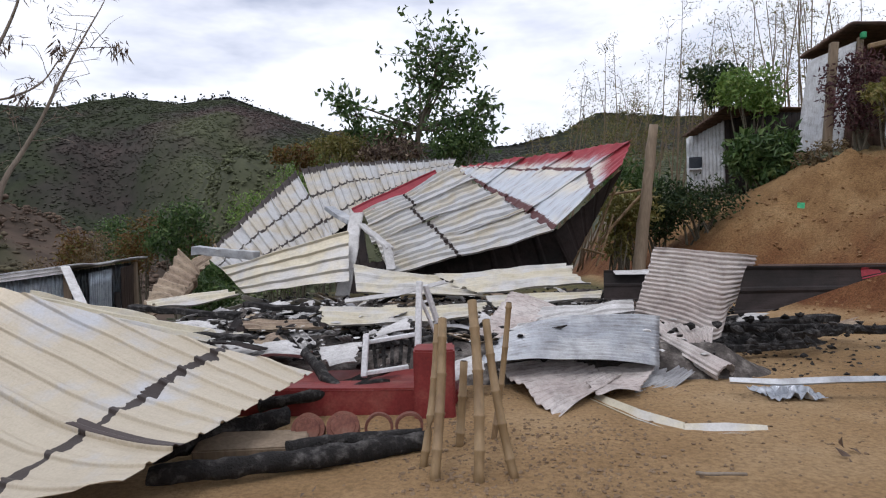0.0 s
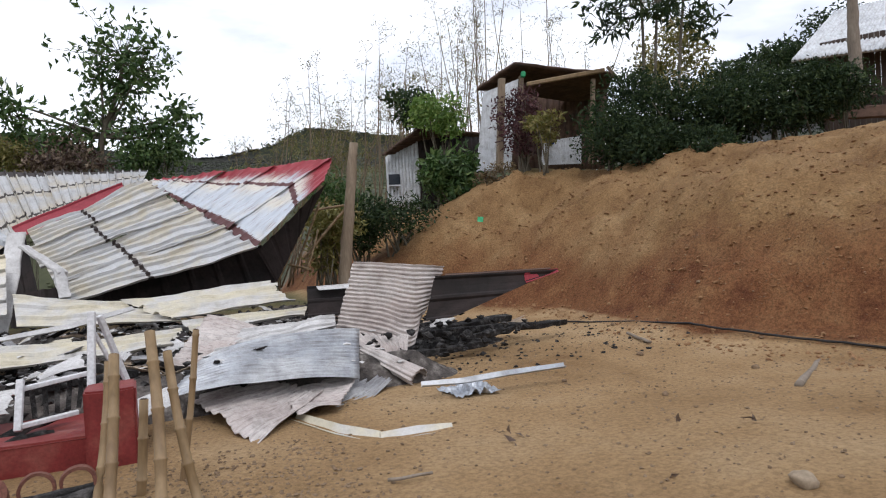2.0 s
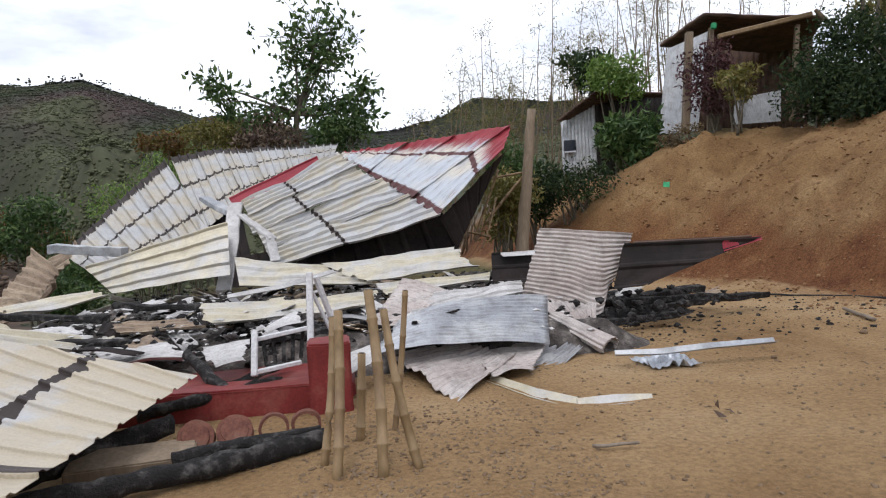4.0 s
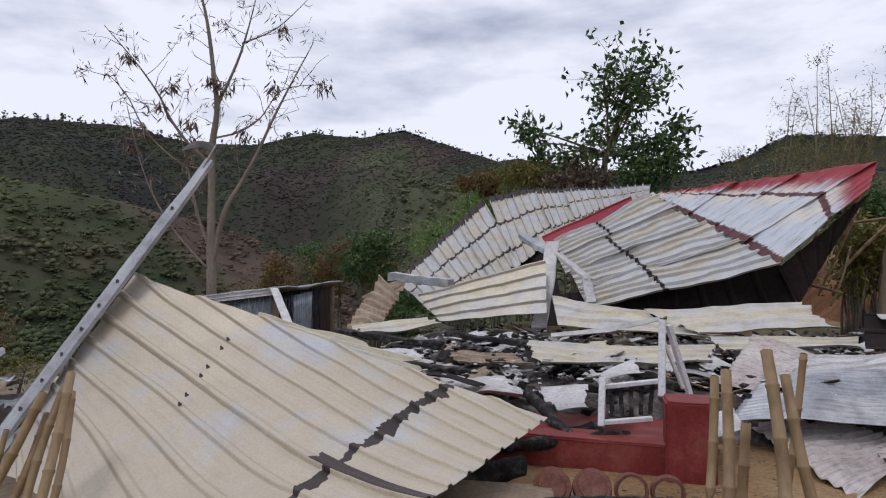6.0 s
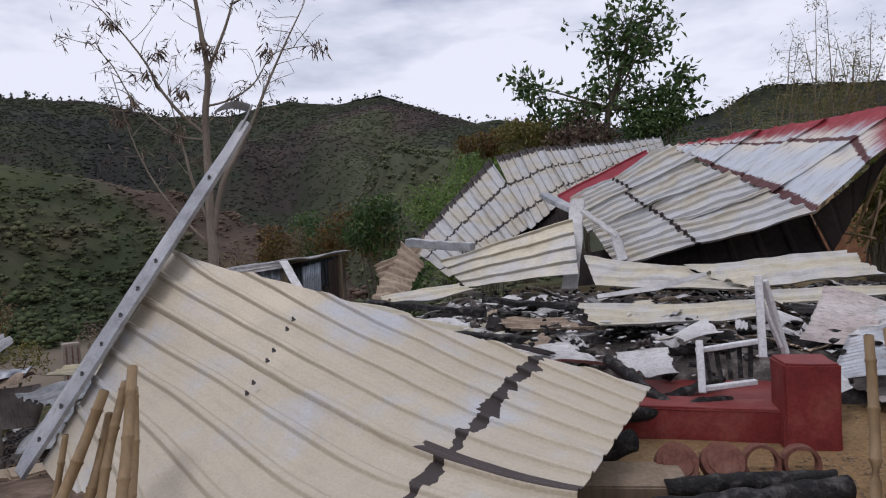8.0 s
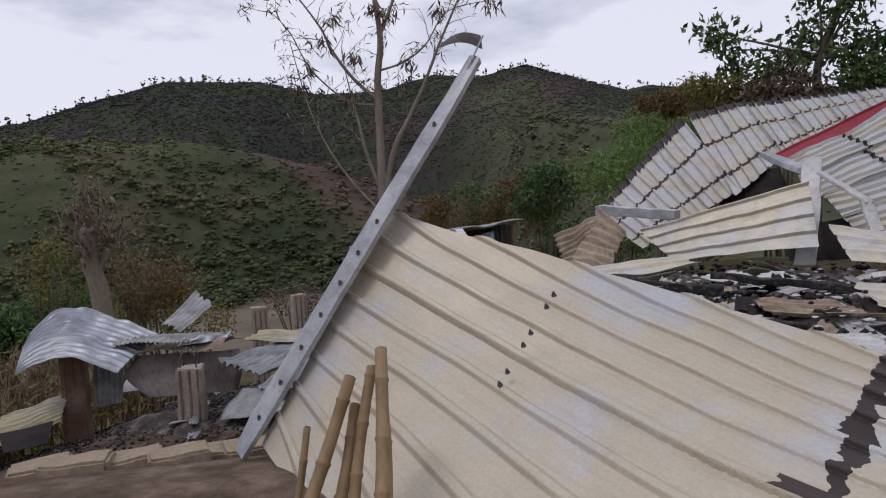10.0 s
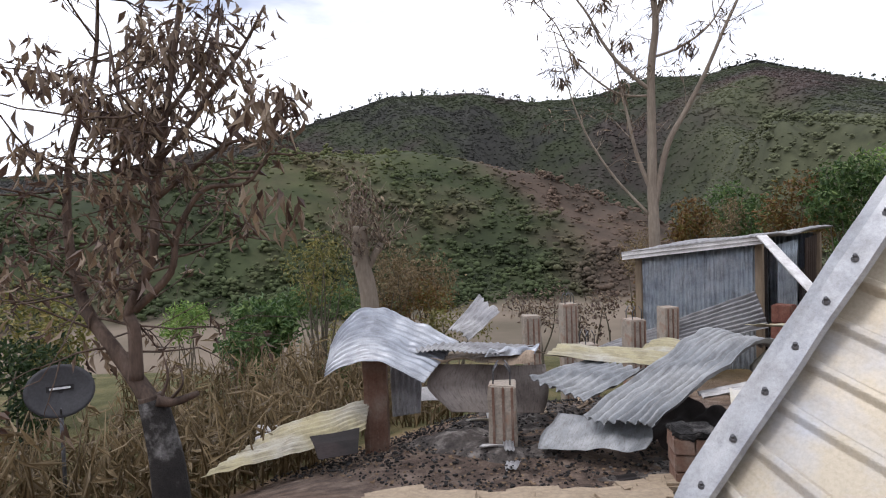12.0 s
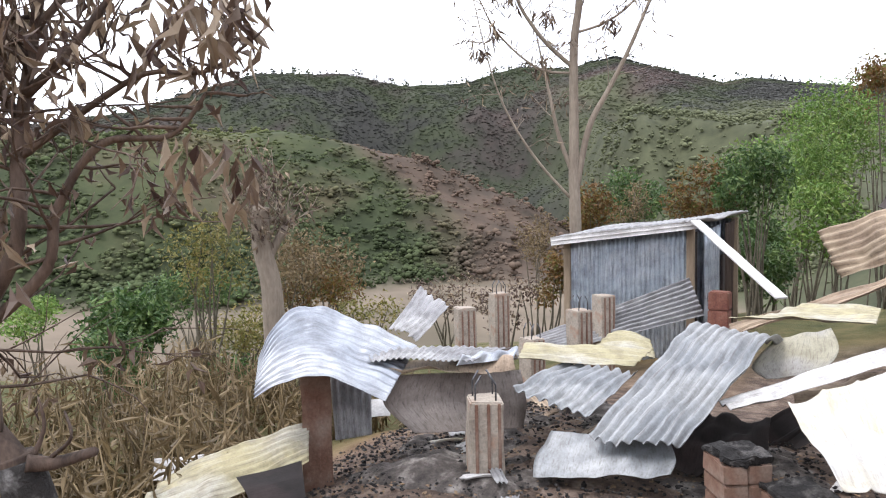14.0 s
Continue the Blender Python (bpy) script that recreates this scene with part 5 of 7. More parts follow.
chips("bank_stones", 3600, 6.2, 12.5, 2.0, 15.0, 0.0, 0.01, 0.045, M_clod, "clods and stones on the cut bank", "stones", 10)
chips("char_crumbs", 260, 2.6, 7.0, 6.4, 9.2, 0.0, 0.012, 0.04, M_char, "black crumbs strewn on the earth", "charcoal", 12)


def rock(at, size, material, label, seed, name="stone", group="", flat=0.6):
    bm = bmesh.new()
    bmesh.ops.create_icosphere(bm, subdivisions=3, radius=1)
    for v in bm.verts:
        v.co *= 1 + 0.25 * noise.noise(v.co * 1.3 + Vector((seed, 0, 0))) + 0.07 * noise.noise(v.co * 4)
        v.co = Vector((v.co.x * size[0], v.co.y * size[1], v.co.z * size[2]))
    ob = part(name, bm, material)
    ob.data.polygons.foreach_set("use_smooth", [True] * len(ob.data.polygons))
    ob.location = at
    ob.rotation_euler = (0, 0, seed * 1.7)
    return tagged(ob, label, "stone", group)


x, y = 3.30, 2.48
rock((x, y, ground_z(x, y) + 0.03), (0.075, 0.06, 0.05), M_stone, "rounded pale stone on trodden earth", 1)
rng0 = random.Random(5)
for k, (px, py) in enumerate([(7.1, 5.9), (7.4, 7.2), (6.6, 8.2), (5.4, 6.2), (4.3, 4.6), (5.8, 4.9), (6.9, 4.6), (3.9, 5.6)]):
    s = rng0.uniform(0.018, 0.04)
    rock((px, py, ground_z(px, py) + 0.4 * s), (s, s * 0.8, s * 0.7), M_pebble, "small grey-brown stone lying on earth", k + 2, group="loose stones")


# ---- sandstone blocks by the burnt posts ----
def paver(at, w, d, yaw, seed):
    bm = box_bm((w, d, 0.2), 0.02)
    bmesh.ops.subdivide_edges(bm, edges=[e for e in bm.edges if e.calc_length() > 0.12], cuts=2, use_grid_fill=True)
    for v in bm.verts:
        v.co.x *= 1 + 0.10 * math.sin(seed * 2.1) * v.co.y / d
        v.co.y *= 1 + 0.12 * math.cos(seed * 1.3) * v.co.x / w
    rough_up(bm, 0.02, 5, seed)
    ob = part("stone_block", bm, M_stone)
    ob.matrix_world = Matrix.Translation(at) @ pose(0, 0, 0, seed % 4 - 2, (seed * 2) % 5 - 2, yaw)
    return tagged(ob, "squared pale sandstone block set in the burnt ground", "stone block", "sandstone blocks")


for k, (p, w, d) in enumerate([((-6.86, 5.09, -0.36), 0.42, 0.3), ((-6.52, 5.29, -0.36), 0.44, 0.36), ((-6.45, 4.88, -0.36), 0.44, 0.3), ((-6.78, 4.74, -0.36), 0.4, 0.28), ((-7.05, 4.49, -0.36), 0.46, 0.26), ((-6.63, 4.46, -0.36), 0.4, 0.26),
        ((-6.33, 5.56, -0.36), 0.36, 0.28), ((-6.15, 5.10, -0.36), 0.38, 0.3), ((-6.84, 4.18, -0.36), 0.44, 0.28), ((-6.30, 4.58, -0.36), 0.42, 0.28), ((-6.56, 6.38, -0.58), 0.26, 0.2), ((-6.49, 6.05, -0.58), 0.24, 0.2), ((-6.42, 6.36, -0.59), 0.26, 0.22), ((-6.65, 6.06, -0.59), 0.26, 0.2), ((-6.38, 5.82, -0.59), 0.3, 0.22), ((-7.13, 4.10, -0.36), 0.4, 0.26)]):
    paver((p[0], p[1], ground_z(p[0], p[1]) + 0.01), w, d, 44 + 9 * math.sin(3 * k), k)


# ---- burnt posts and sheets on the lower platform ----
def stump(x, y, top, w, label, material, seed, rebar=False, name="post_stump"):
    g = ground_z(x, y) - 0.1
    h = top - g
    bm = box_bm((w, w, h), 0.012)
    bmesh.ops.subdivide_edges(bm, edges=[e for e in bm.edges if e.calc_length() > 0.3], cuts=7, use_grid_fill=True)
    rough_up(bm, 0.018, 5, seed)
    ob = part(name, bm, material)
    ob.matrix_world = Matrix.Translation((x, y, g + h / 2)) @ pose(0, 0, 0, 0, 0, 33 + 5 * seed)
    tagged(ob, label, "post", "burnt house posts")
    for sx in (-0.3, 0.05, 0.36):
        bm = box_bm((w * 0.09, 0.02, h * 0.96), 0.004, at=(sx * w, -w / 2 - 0.004, 0))
        part("groove_strip", bm, M_rustconc, ob, "rust stained strip")
    if rebar:
        for sx, sy in ((-0.3, -0.3), (0.3, -0.3), (0.3, 0.3), (-0.3, 0.3)):
            t = Tubes()
            t.add([(sx * w, sy * w, h / 2 - 0.05), (sx * w, sy * w, h / 2 + 0.12), (sx * w * 0.4, sy * w, h / 2 + 0.2)], [0.008] * 3, 6)
            part("reinforcing_bar", t.mesh("reinforcing_bar"), M_screw, ob)
    return ob


stump(-8.22, 6.42, -0.12, 0.27, "spalled concrete post with rusty grooves and bent bars", M_concrete, 1, True)
stump(-9.72, 6.08, 0.08, 0.25, "dark rust-brown post holding up a silvery sheet", M_rustconc, 2)
stump(-10.71, 10.24, -0.12, 0.27, "pale cut concrete stump among dry stalks", M_concrete, 3)
stump(-10.77, 11.43, -0.05, 0.27, "pale cut concrete stump with a broken top", M_concrete, 4, True)
stump(-9.26, 12.2, -0.1, 0.27, "pale concrete stump before the zinc shed", M_concrete, 5)
stump(-9.07, 10.65, -0.1, 0.27, "pale concrete stump beside a leaning sheet", M_concrete, 6, True)
stump(-9.5, 10.0, -0.42, 0.26, "short reddish stump standing behind the sheets", M_concrete, 7, True)


def block_pile(at, seed, label):
    bp = thing("clay_block_pier", label, "block pier", "clay block piers", loc=at)
    for j in range(-2, 4):
        for i in range(2):
            bm = box_bm((0.155, 0.3, 0.125), 0.008)
            rough_up(bm, 0.01, 6, seed + j * 3 + i)
            ob = part("clay_block", bm, M_rustconc, bp)
            ob.location = (0.16 * i - 0.08 + 0.008 * math.sin(seed + j), 0, 0.0 + 0.13 * j - 0.12)
    bm = box_bm((0.32, 0.30, 0.05), 0.01)
    bmesh.ops.subdivide_edges(bm, edges=[e for e in bm.edges if e.calc_length() > 0.1], cuts=7, use_grid_fill=True)
    rough_up(bm, 0.03, 9, seed)
    rough_up(bm, 0.015, 26, seed)
    ob = part("burnt_cap", bm, M_char, bp, "charred crust on top")
    ob.location = (0, 0, 0.36)
    bp.rotation_euler = (0, 0, radians(35 + seed))


block_pile((-6.38, 6.50, -0.60), 1, "short pier of scorched clay blocks")
block_pile((-6.02, 6.38, -0.74), 4, "broken pier of scorched clay blocks with ash on top")
sheet("scorched ribbed sheet bent up behind the post", (-9.86, 6.42, -0.15), (-9.53, 6.60, -0.21), (-9.39, 6.43, -0.63), (-9.69, 6.27, -0.69), 5, 0.02, M_grey, "sine", crumple=0.08, seed=151)
sheet("pale board lying behind the concrete post", (-9.86, 6.85, -0.54), (-9.76, 6.66, -0.64), (-9.56, 6.91, -0.65), (-9.69, 7.08, -0.52), 1, 0.0, M_white, "flat", crumple=0.06, seed=54, name="board")
sheet("pale sheet under the yellowed one", (-11.21, 5.46, -0.90), (-10.94, 5.27, -0.95), (-10.60, 5.61, -0.99), (-10.91, 5.89, -0.94), 4, 0.012, M_white, "sine", crumple=0.04, seed=59)
sheet("black burnt tray lying by the post", (-9.76, 5.23, -0.68), (-9.32, 5.03, -0.74), (-9.16, 5.37, -0.73), (-9.48, 5.65, -0.65), 1, 0.0, M_dark, "flat", crumple=0.08, seed=60, name="metal_tray")
sheet("grey and yellow sheet tilted up on a stick", (-10.15, 7.66, 0.05), (-9.72, 7.58, -0.04), (-9.67, 8.23, 0.23), (-10.19, 8.38, 0.41), 5, 0.015, M_grey, "sine", crumple=0.1, seed=61, rag=0.12)
sheet("yellow bowed sheet lying on the heap", (-8.45, 9.22, -0.38), (-8.37, 10.00, -0.27), (-7.98, 10.25, -0.33), (-7.72, 9.57, -0.40), 5, 0.015, M_yellow, "sine", sag=-0.05, crumple=0.08, seed=63)
sheet("dark sheet edge running back to the house", (-7.31, 11.88, -0.39), (-7.21, 11.70, -0.46), (-5.28, 12.06, 0.30), (-5.27, 12.56, 0.40), 2, 0.02, M_brown, crumple=0.1, seed=69)
sheet("browned wide sheet sagging from the house", (-6.37, 14.15, 0.85), (-6.07, 13.69, 0.17), (-5.04, 12.50, 0.71), (-4.98, 13.55, 1.45), 7, 0.03, M_brown, "sine", crumple=0.15, seed=70)
sheet("grey flat scrap lying near the paving", (-7.97, 5.27, -0.82), (-7.74, 5.20, -0.79), (-7.64, 5.66, -0.82), (-7.92, 5.95, -0.80), 5, 0.012, M_grey, "sine", crumple=0.05, seed=71)
sheet("thin white rail scrap at the post foot", (-8.41, 6.22, -0.84), (-8.34, 6.14, -0.84), (-7.72, 6.67, -0.86), (-7.84, 6.83, -0.86), 2, 0.015, M_white, crumple=0.05, seed=72)
sheet("charred plate leaning in the heap", (-6.55, 8.40, -0.70), (-6.39, 8.25, -0.83), (-6.05, 8.37, -0.70), (-6.26, 8.72, -0.53), 2, 0.01, M_dark, crumple=0.2, seed=74)
bent_sheet("shiny zinc sheet draped over a burnt post", [(-9.80, 5.50, -0.14), (-9.63, 5.62, -0.03), (-9.42, 5.76, 0.05), (-9.15, 5.89, -0.05), (-8.91, 6.02, -0.17)], [(-9.98, 5.68, 0.13), (-10.04, 6.06, 0.45), (-9.94, 6.38, 0.49), (-9.58, 6.64, 0.31), (-9.13, 6.80, 0.13)], 10, 0.009, M_silver, crumple=0.07, seed=50, name="crumpled_sheet", nv=60)
bent_sheet("flattened grey sheet with a toothed edge", [(-9.21, 6.22, 0.10), (-9.46, 6.47, 0.14)], [(-8.46, 6.70, 0.10), (-8.44, 7.34, 0.08)], 18, 0.009, M_grey, crumple=0.03, seed=51)
bent_sheet("scorched sheet curled under the toothed one", [(-9.12, 6.30, 0.03), (-9.16, 6.36, -0.04), (-9.34, 6.57, 0.05)], [(-8.20, 6.94, -0.03), (-8.26, 7.02, 0.05), (-8.40, 7.41, 0.0)], 3, 0.012, M_brown, crumple=0.10, seed=151, rag=0.2)
bent_sheet("curled silver end of a flattened sheet", [(-8.60, 6.60, 0.05), (-8.57, 6.66, 0.12), (-8.60, 6.80, 0.10)], [(-8.26, 7.02, 0.06), (-8.27, 7.12, 0.13), (-8.36, 7.22, 0.09)], 3, 0.012, M_silver, crumple=0.06, seed=152)
bent_sheet("ash-grey plate hanging under the sheets", [(-9.14, 6.48, -0.07), (-9.17, 6.33, -0.29), (-8.90, 6.41, -0.53)], [(-8.35, 7.32, -0.12), (-8.24, 7.22, -0.37), (-8.23, 7.11, -0.58)], 1, 0.0, M_ashplate, "flat", crumple=0.05, seed=53, name="metal_plate")
bent_sheet("yellowed flat sheet lying over the posts", [(-8.42, 7.40, -0.06), (-7.54, 8.08, -0.16)], [(-8.70, 8.16, -0.07), (-7.55, 8.80, -0.14)], 4, 0.012, M_yellow, crumple=0.04, seed=52)
bent_sheet("wavy zinc sheet bent down at its torn end", [(-7.43, 6.58, -0.37), (-7.35, 6.93, -0.24), (-7.25, 7.43, -0.08), (-7.09, 8.30, 0.20), (-7.02, 8.75, 0.10)], [(-6.73, 6.64, -0.29), (-6.61, 6.92, -0.13), (-6.48, 7.39, 0.07), (-6.35, 8.05, 0.22), (-6.30, 8.40, 0.12)], 8, 0.026, M_darkzinc, crumple=0.05, seed=55, rag=0.10, nv=60)
bent_sheet("grey wavy sheet wing with a ragged edge", [(-8.14, 6.76, -0.13), (-8.17, 7.30, -0.12), (-8.08, 7.88, -0.13)], [(-7.46, 6.73, -0.26), (-7.44, 7.27, -0.20), (-7.38, 7.71, -0.12)], 7, 0.022, M_darkzinc, crumple=0.05, seed=56, rag=0.12)
bent_sheet("whitened sheet curled on the cinders", [(-7.80, 6.76, -0.43), (-7.83, 6.52, -0.56), (-7.79, 6.38, -0.65)], [(-6.90, 6.85, -0.37), (-6.82, 6.72, -0.45), (-6.83, 6.61, -0.52)], 3, 0.012, M_darkzinc, crumple=0.06, seed=57, rag=0.08)
bent_sheet("yellowed ribbed sheet sliding off the platform", [(-9.71, 5.96, -0.41), (-10.22, 5.50, -0.60), (-10.56, 5.17, -0.77)], [(-9.46, 5.71, -0.64), (-9.79, 5.08, -0.80), (-10.15, 4.26, -0.91)], 7, 0.012, M_yellow, crumple=0.05, seed=58)
bent_sheet("dark corrugated sheet leaning on the shed wall", [(-8.12, 13.09, 0.13), (-9.3, 12.5, -0.40), (-10.54, 11.93, -0.93)], [(-7.83, 12.84, -0.44), (-9.2, 12.0, -0.82), (-10.65, 11.20, -1.16)], 8, 0.03, M_grey, crumple=0.03, seed=62)
bent_sheet("flat cream sheet sticking out of the heap", [(-6.84, 8.96, 0.19), (-6.2, 8.94, 0.23), (-5.62, 8.95, 0.24)], [(-6.28, 10.23, 0.21), (-5.9, 10.12, 0.25), (-5.56, 10.05, 0.24)], 4, 0.015, M_yellow, crumple=0.05, seed=64)
bent_sheet("grey-yellow bent plate below the cream sheet", [(-6.37, 8.41, 0.15), (-6.52, 8.19, -0.07), (-6.40, 8.11, -0.15)], [(-5.95, 8.64, 0.22), (-5.88, 8.34, 0.11), (-6.00, 8.14, -0.03)], 2, 0.01, M_ashyellow, crumple=0.05, seed=65)
bent_sheet("white strip lying across the rubble", [(-6.62, 7.17, -0.12), (-6.11, 7.83, -0.01), (-5.42, 8.64, 0.15)], [(-6.48, 6.99, -0.12), (-6.02, 7.54, -0.04), (-5.44, 8.24, 0.07)], 2, 0.015, M_white, crumple=0.03, seed=66)
bent_sheet("cream dented sheet lying over the block pier", [(-6.10, 6.53, 0.13), (-5.97, 6.24, 0.00), (-5.79, 5.90, -0.16)], [(-5.38, 7.04, 0.36), (-5.34, 6.63, 0.12), (-5.29, 6.12, -0.07)], 4, 0.016, M_cream, "trap", crumple=0.08, seed=67)
bent_sheet("grey-brown sheet under the cream strip", [(-6.2, 8.0, -0.14), (-5.3, 8.4, 0.02)], [(-6.1, 7.3, -0.20), (-5.3, 7.5, -0.02)], 3, 0.02, M_brown, crumple=0.10, seed=68)
bent_sheet("charred crumpled plate in the dark of the heap", [(-7.3, 7.2, -0.62), (-7.2, 7.7, -0.42)], [(-6.3, 7.0, -0.60), (-6.3, 7.6, -0.38)], 3, 0.02, M_dark, crumple=0.2, seed=75, rag=0.3)
# silver box rail and crossed flashings at the fallen ridge
for k, (a, b, w, h, lab) in enumerate([
        ((-5.07, 12.56, 1.35), (-3.74, 12.18, 1.22), 0.24, 0.16, "silver folded rail lying at the roof corner"),
        ((-1.86, 12.43, 1.98), (-2.02, 11.49, 0.47), 0.26, 0.05, "upright pale flashing post with screw holes"),
        ((-1.76, 12.32, 1.75), (-1.20, 12.02, 1.29), 0.22, 0.05, "bent pale flashing at the fallen ridge"),
        ((-1.27, 12.02, 1.37), (-1.16, 11.72, 0.90), 0.16, 0.05, "short bent flashing end"),
        ((-2.49, 12.92, 2.12), (-1.86, 12.42, 1.73), 0.24, 0.10, "crumpled silver flashing on the ridge")]):
    bm = beam_bm(a, b, w, h, 0.01, 6, 0.03, k)
    tagged(part("flashing", bm, M_zinc if k in (0, 4) else M_white), lab, "flashing", "bent flashings")


# ---- zinc shed ----
def shed():
    o = Vector((-9.3, 13.2, ground_z(-9.3, 13.2)))
    sh = thing("shed", "small blue-grey corrugated zinc shed with a lean-to roof", "shed", loc=o)
    g = o.z
    fl, fr, br, bl = Vector((-10.24, 13.10, 0)), Vector((-8.19, 13.52, 0)), Vector((-7.84, 15.70, 0)), Vector((-9.90, 15.45, 0))

    def wall(label, a, b, za, zb, n, m):
        return sheet(label, (a.x, a.y, za), (b.x, b.y, zb), (b.x, b.y, g - 0.1), (a.x, a.y, g - 0.1), n, 0.02, m, "sine", crumple=0.02, seed=80, parent=sh, name="wall", thick=0.006, nv=8)
    wall("", fl, fr, 0.68, 0.97, 26, M_bluezinc)
    wall("", fl, bl, 0.68, 0.82, 30, M_bluezinc)
    wall("", bl, br, 0.82, 1.06, 26, M_bluezinc)
    wall("", fr.lerp(br, 0.30), fr.lerp(br, 0.62), 0.88, 0.95, 10, M_bluezinc)
    wall("", fr.lerp(br, 0.05), fr.lerp(br, 0.12), 0.84, 0.86, 3, M_dark)
    wall("", fr.lerp(br, 0.78), br, 0.95, 1.02, 6, M_darkwood)
    sheet("", (-10.42, 12.82, 0.78), (-8.02, 13.28, 1.05), (-7.64, 16.0, 1.14), (-10.05, 15.7, 0.90), 22, 0.015, M_grey, "sine", crumple=0.05, seed=81, parent=sh, name="roof", thick=0.03)
    sheet("", (-10.44, 12.79, 0.80), (-10.42, 12.78, 0.65), (-8.04, 13.24, 0.93), (-8.02, 13.25, 1.07), 2, 0.01, M_white, crumple=0.04, seed=82, parent=sh, name="roof_edge")
    for p, top in ((fl, 0.7), (fr, 0.97), (br, 1.06)):
        bm = box_bm((0.12, 0.12, top - g + 0.1), 0.01, at=(p.x - o.x, p.y - o.y, (top - g) / 2 - 0.05))
        part("corner_post", bm, M_wood, sh)
    bm = box_bm((0.05, 0.2, 1.9), 0.01, at=(fr.lerp(br, 0.7).x - o.x, fr.lerp(br, 0.7).y - o.y, 0.9))
    part("door_board", bm, M_dark, sh)


shed()
bm = beam_bm((-8.06, 13.24, 1.07), (-6.62, 11.6, 0.08), 0.17, 0.03, 0.006, 5, 0.015, 2)
tagged(part("loose_rail", bm, M_white), "pale bent rail sloping down from the shed roof", "rail")
for k, (px, py) in enumerate([(-7.9, 12.0), (-7.72, 12.05)]):
    bm = box_bm((0.3, 0.3, 0.28), 0.015)
    rough_up(bm, 0.012, 5, k)
    ob = part("brick_block", bm, M_clay)
    ob.location = (-7.6, 12.80 + 0.02 * k, -0.46 + 0.29 * k)
    tagged(ob, "rough reddish block stacked by the shed corner", "block", "blocks by the shed")
bm = box_bm((0.36, 0.36, 1.2), 0.02)
ob = part("block_pier", bm, M_concrete)
ob.location = (-7.6, 12.80, -1.19)
tagged(ob, "plain low pier under the stacked blocks", "pier")


# ---- trees ----
def grow(t, tips, p, d, length, r, depth, rng, spread=0.55, up=0.15, kids=3, shrink=0.68, sides=5):
    pts, rad = [p], [r]
    steps = 4
    for i in range(steps):
        d = (d + Vector((rng.gauss(0, 1), rng.gauss(0, 1), rng.gauss(0, 1))) * 0.13 + Vector((0, 0, up * 0.3))).normalized()
        p = p + d * (length / steps)
        pts.append(p)
        rad.append(r * (1 - 0.45 * (i + 1) / steps))
    t.add(pts, rad, sides)
    tips.append((pts[-1], d, depth))
    if depth <= 1:
        tips.append((pts[2], d, depth))
    if depth == 0:
        return
    for k in range(kids):
        at = pts[-1] if k == 0 else pts[rng.randint(1, steps)]
        nd = (d + Vector((rng.gauss(0, 1), rng.gauss(0, 1), rng.gauss(0, 0.8))) * spread).normalized()
        grow(t, tips, at, nd, length * shrink * rng.uniform(0.75, 1.15), max(0.0035, r * 0.55), depth - 1, rng, spread, up, kids, shrink, sides)


def limb(t, pts, r0, r1, sides=8):
    """A smooth tapered limb through points."""
    p = [Vector(q) for q in pts]
    fine, rad = [], []
    m = len(p) - 1
    for i in range(m):
        a, b, c, d = p[max(i - 1, 0)], p[i], p[i + 1], p[min(i + 2, m)]
        for k in range(5):
            s = k / 5
            fine.append(0.5 * ((2 * b) + (c - a) * s + (2 * a - 5 * b + 4 * c - d) * s * s + (3 * b - a - 3 * c + d) * s**3))
            rad.append(r0 + (r1 - r0) * (i + s) / m)
    fine.append(p[-1])
    rad.append(r1)
    t.add(fine, rad, sides)
    return fine


def leaves_at(spots, per, spread, rng):
    pts = np.repeat(np.array([tuple(s) for s in spots]), per, axis=0)
    return pts + spread * rng.normal(size=pts.shape)


def tree(name, label, at, trunk_pts, r0, branch, leaf, seed, group="", droop=0.0):
    """A tree from a trunk line, branches off it, and leaves on the twigs."""
    rng, nrng = random.Random(seed), np.random.default_rng(seed)
    o = Vector(at)
    th = thing(name, label, "tree", group, loc=o)
    t, tips = Tubes(), []
    line = limb(t, [Vector(p) - o for p in trunk_pts], r0, r0 * 0.35)
    for k in range(branch["n"]):
        f = branch["from"] + (1 - branch["from"]) * k / max(1, branch["n"] - 1)
        p = line[min(len(line) - 1, int(f * (len(line) - 1)))]
        a = 2.4 * k + rng.uniform(-0.5, 0.5)
        d = Vector((math.cos(a), math.sin(a), branch.get("rise", 0.6))).normalized()
        grow(t, tips, p, d, branch["len"] * rng.uniform(0.7, 1.2), r0 * 0.4 * (1 - 0.4 * f), branch["depth"], rng, branch.get("spread", 0.5), branch.get("up", 0.2), branch.get("kids", 3))
    part("trunk", t.mesh("trunk"), branch["bark"], th)
    if leaf:
        ends = [q for q, d, k in tips if k <= 1]
        pts = leaves_at(ends, leaf["per"], leaf["spread"], nrng)
        part("crown", leaf_mesh("crown", pts, leaf["len"], leaf["wid"], nrng, leaf.get("droop", 0.2)), leaf["mat"], th)
    return th


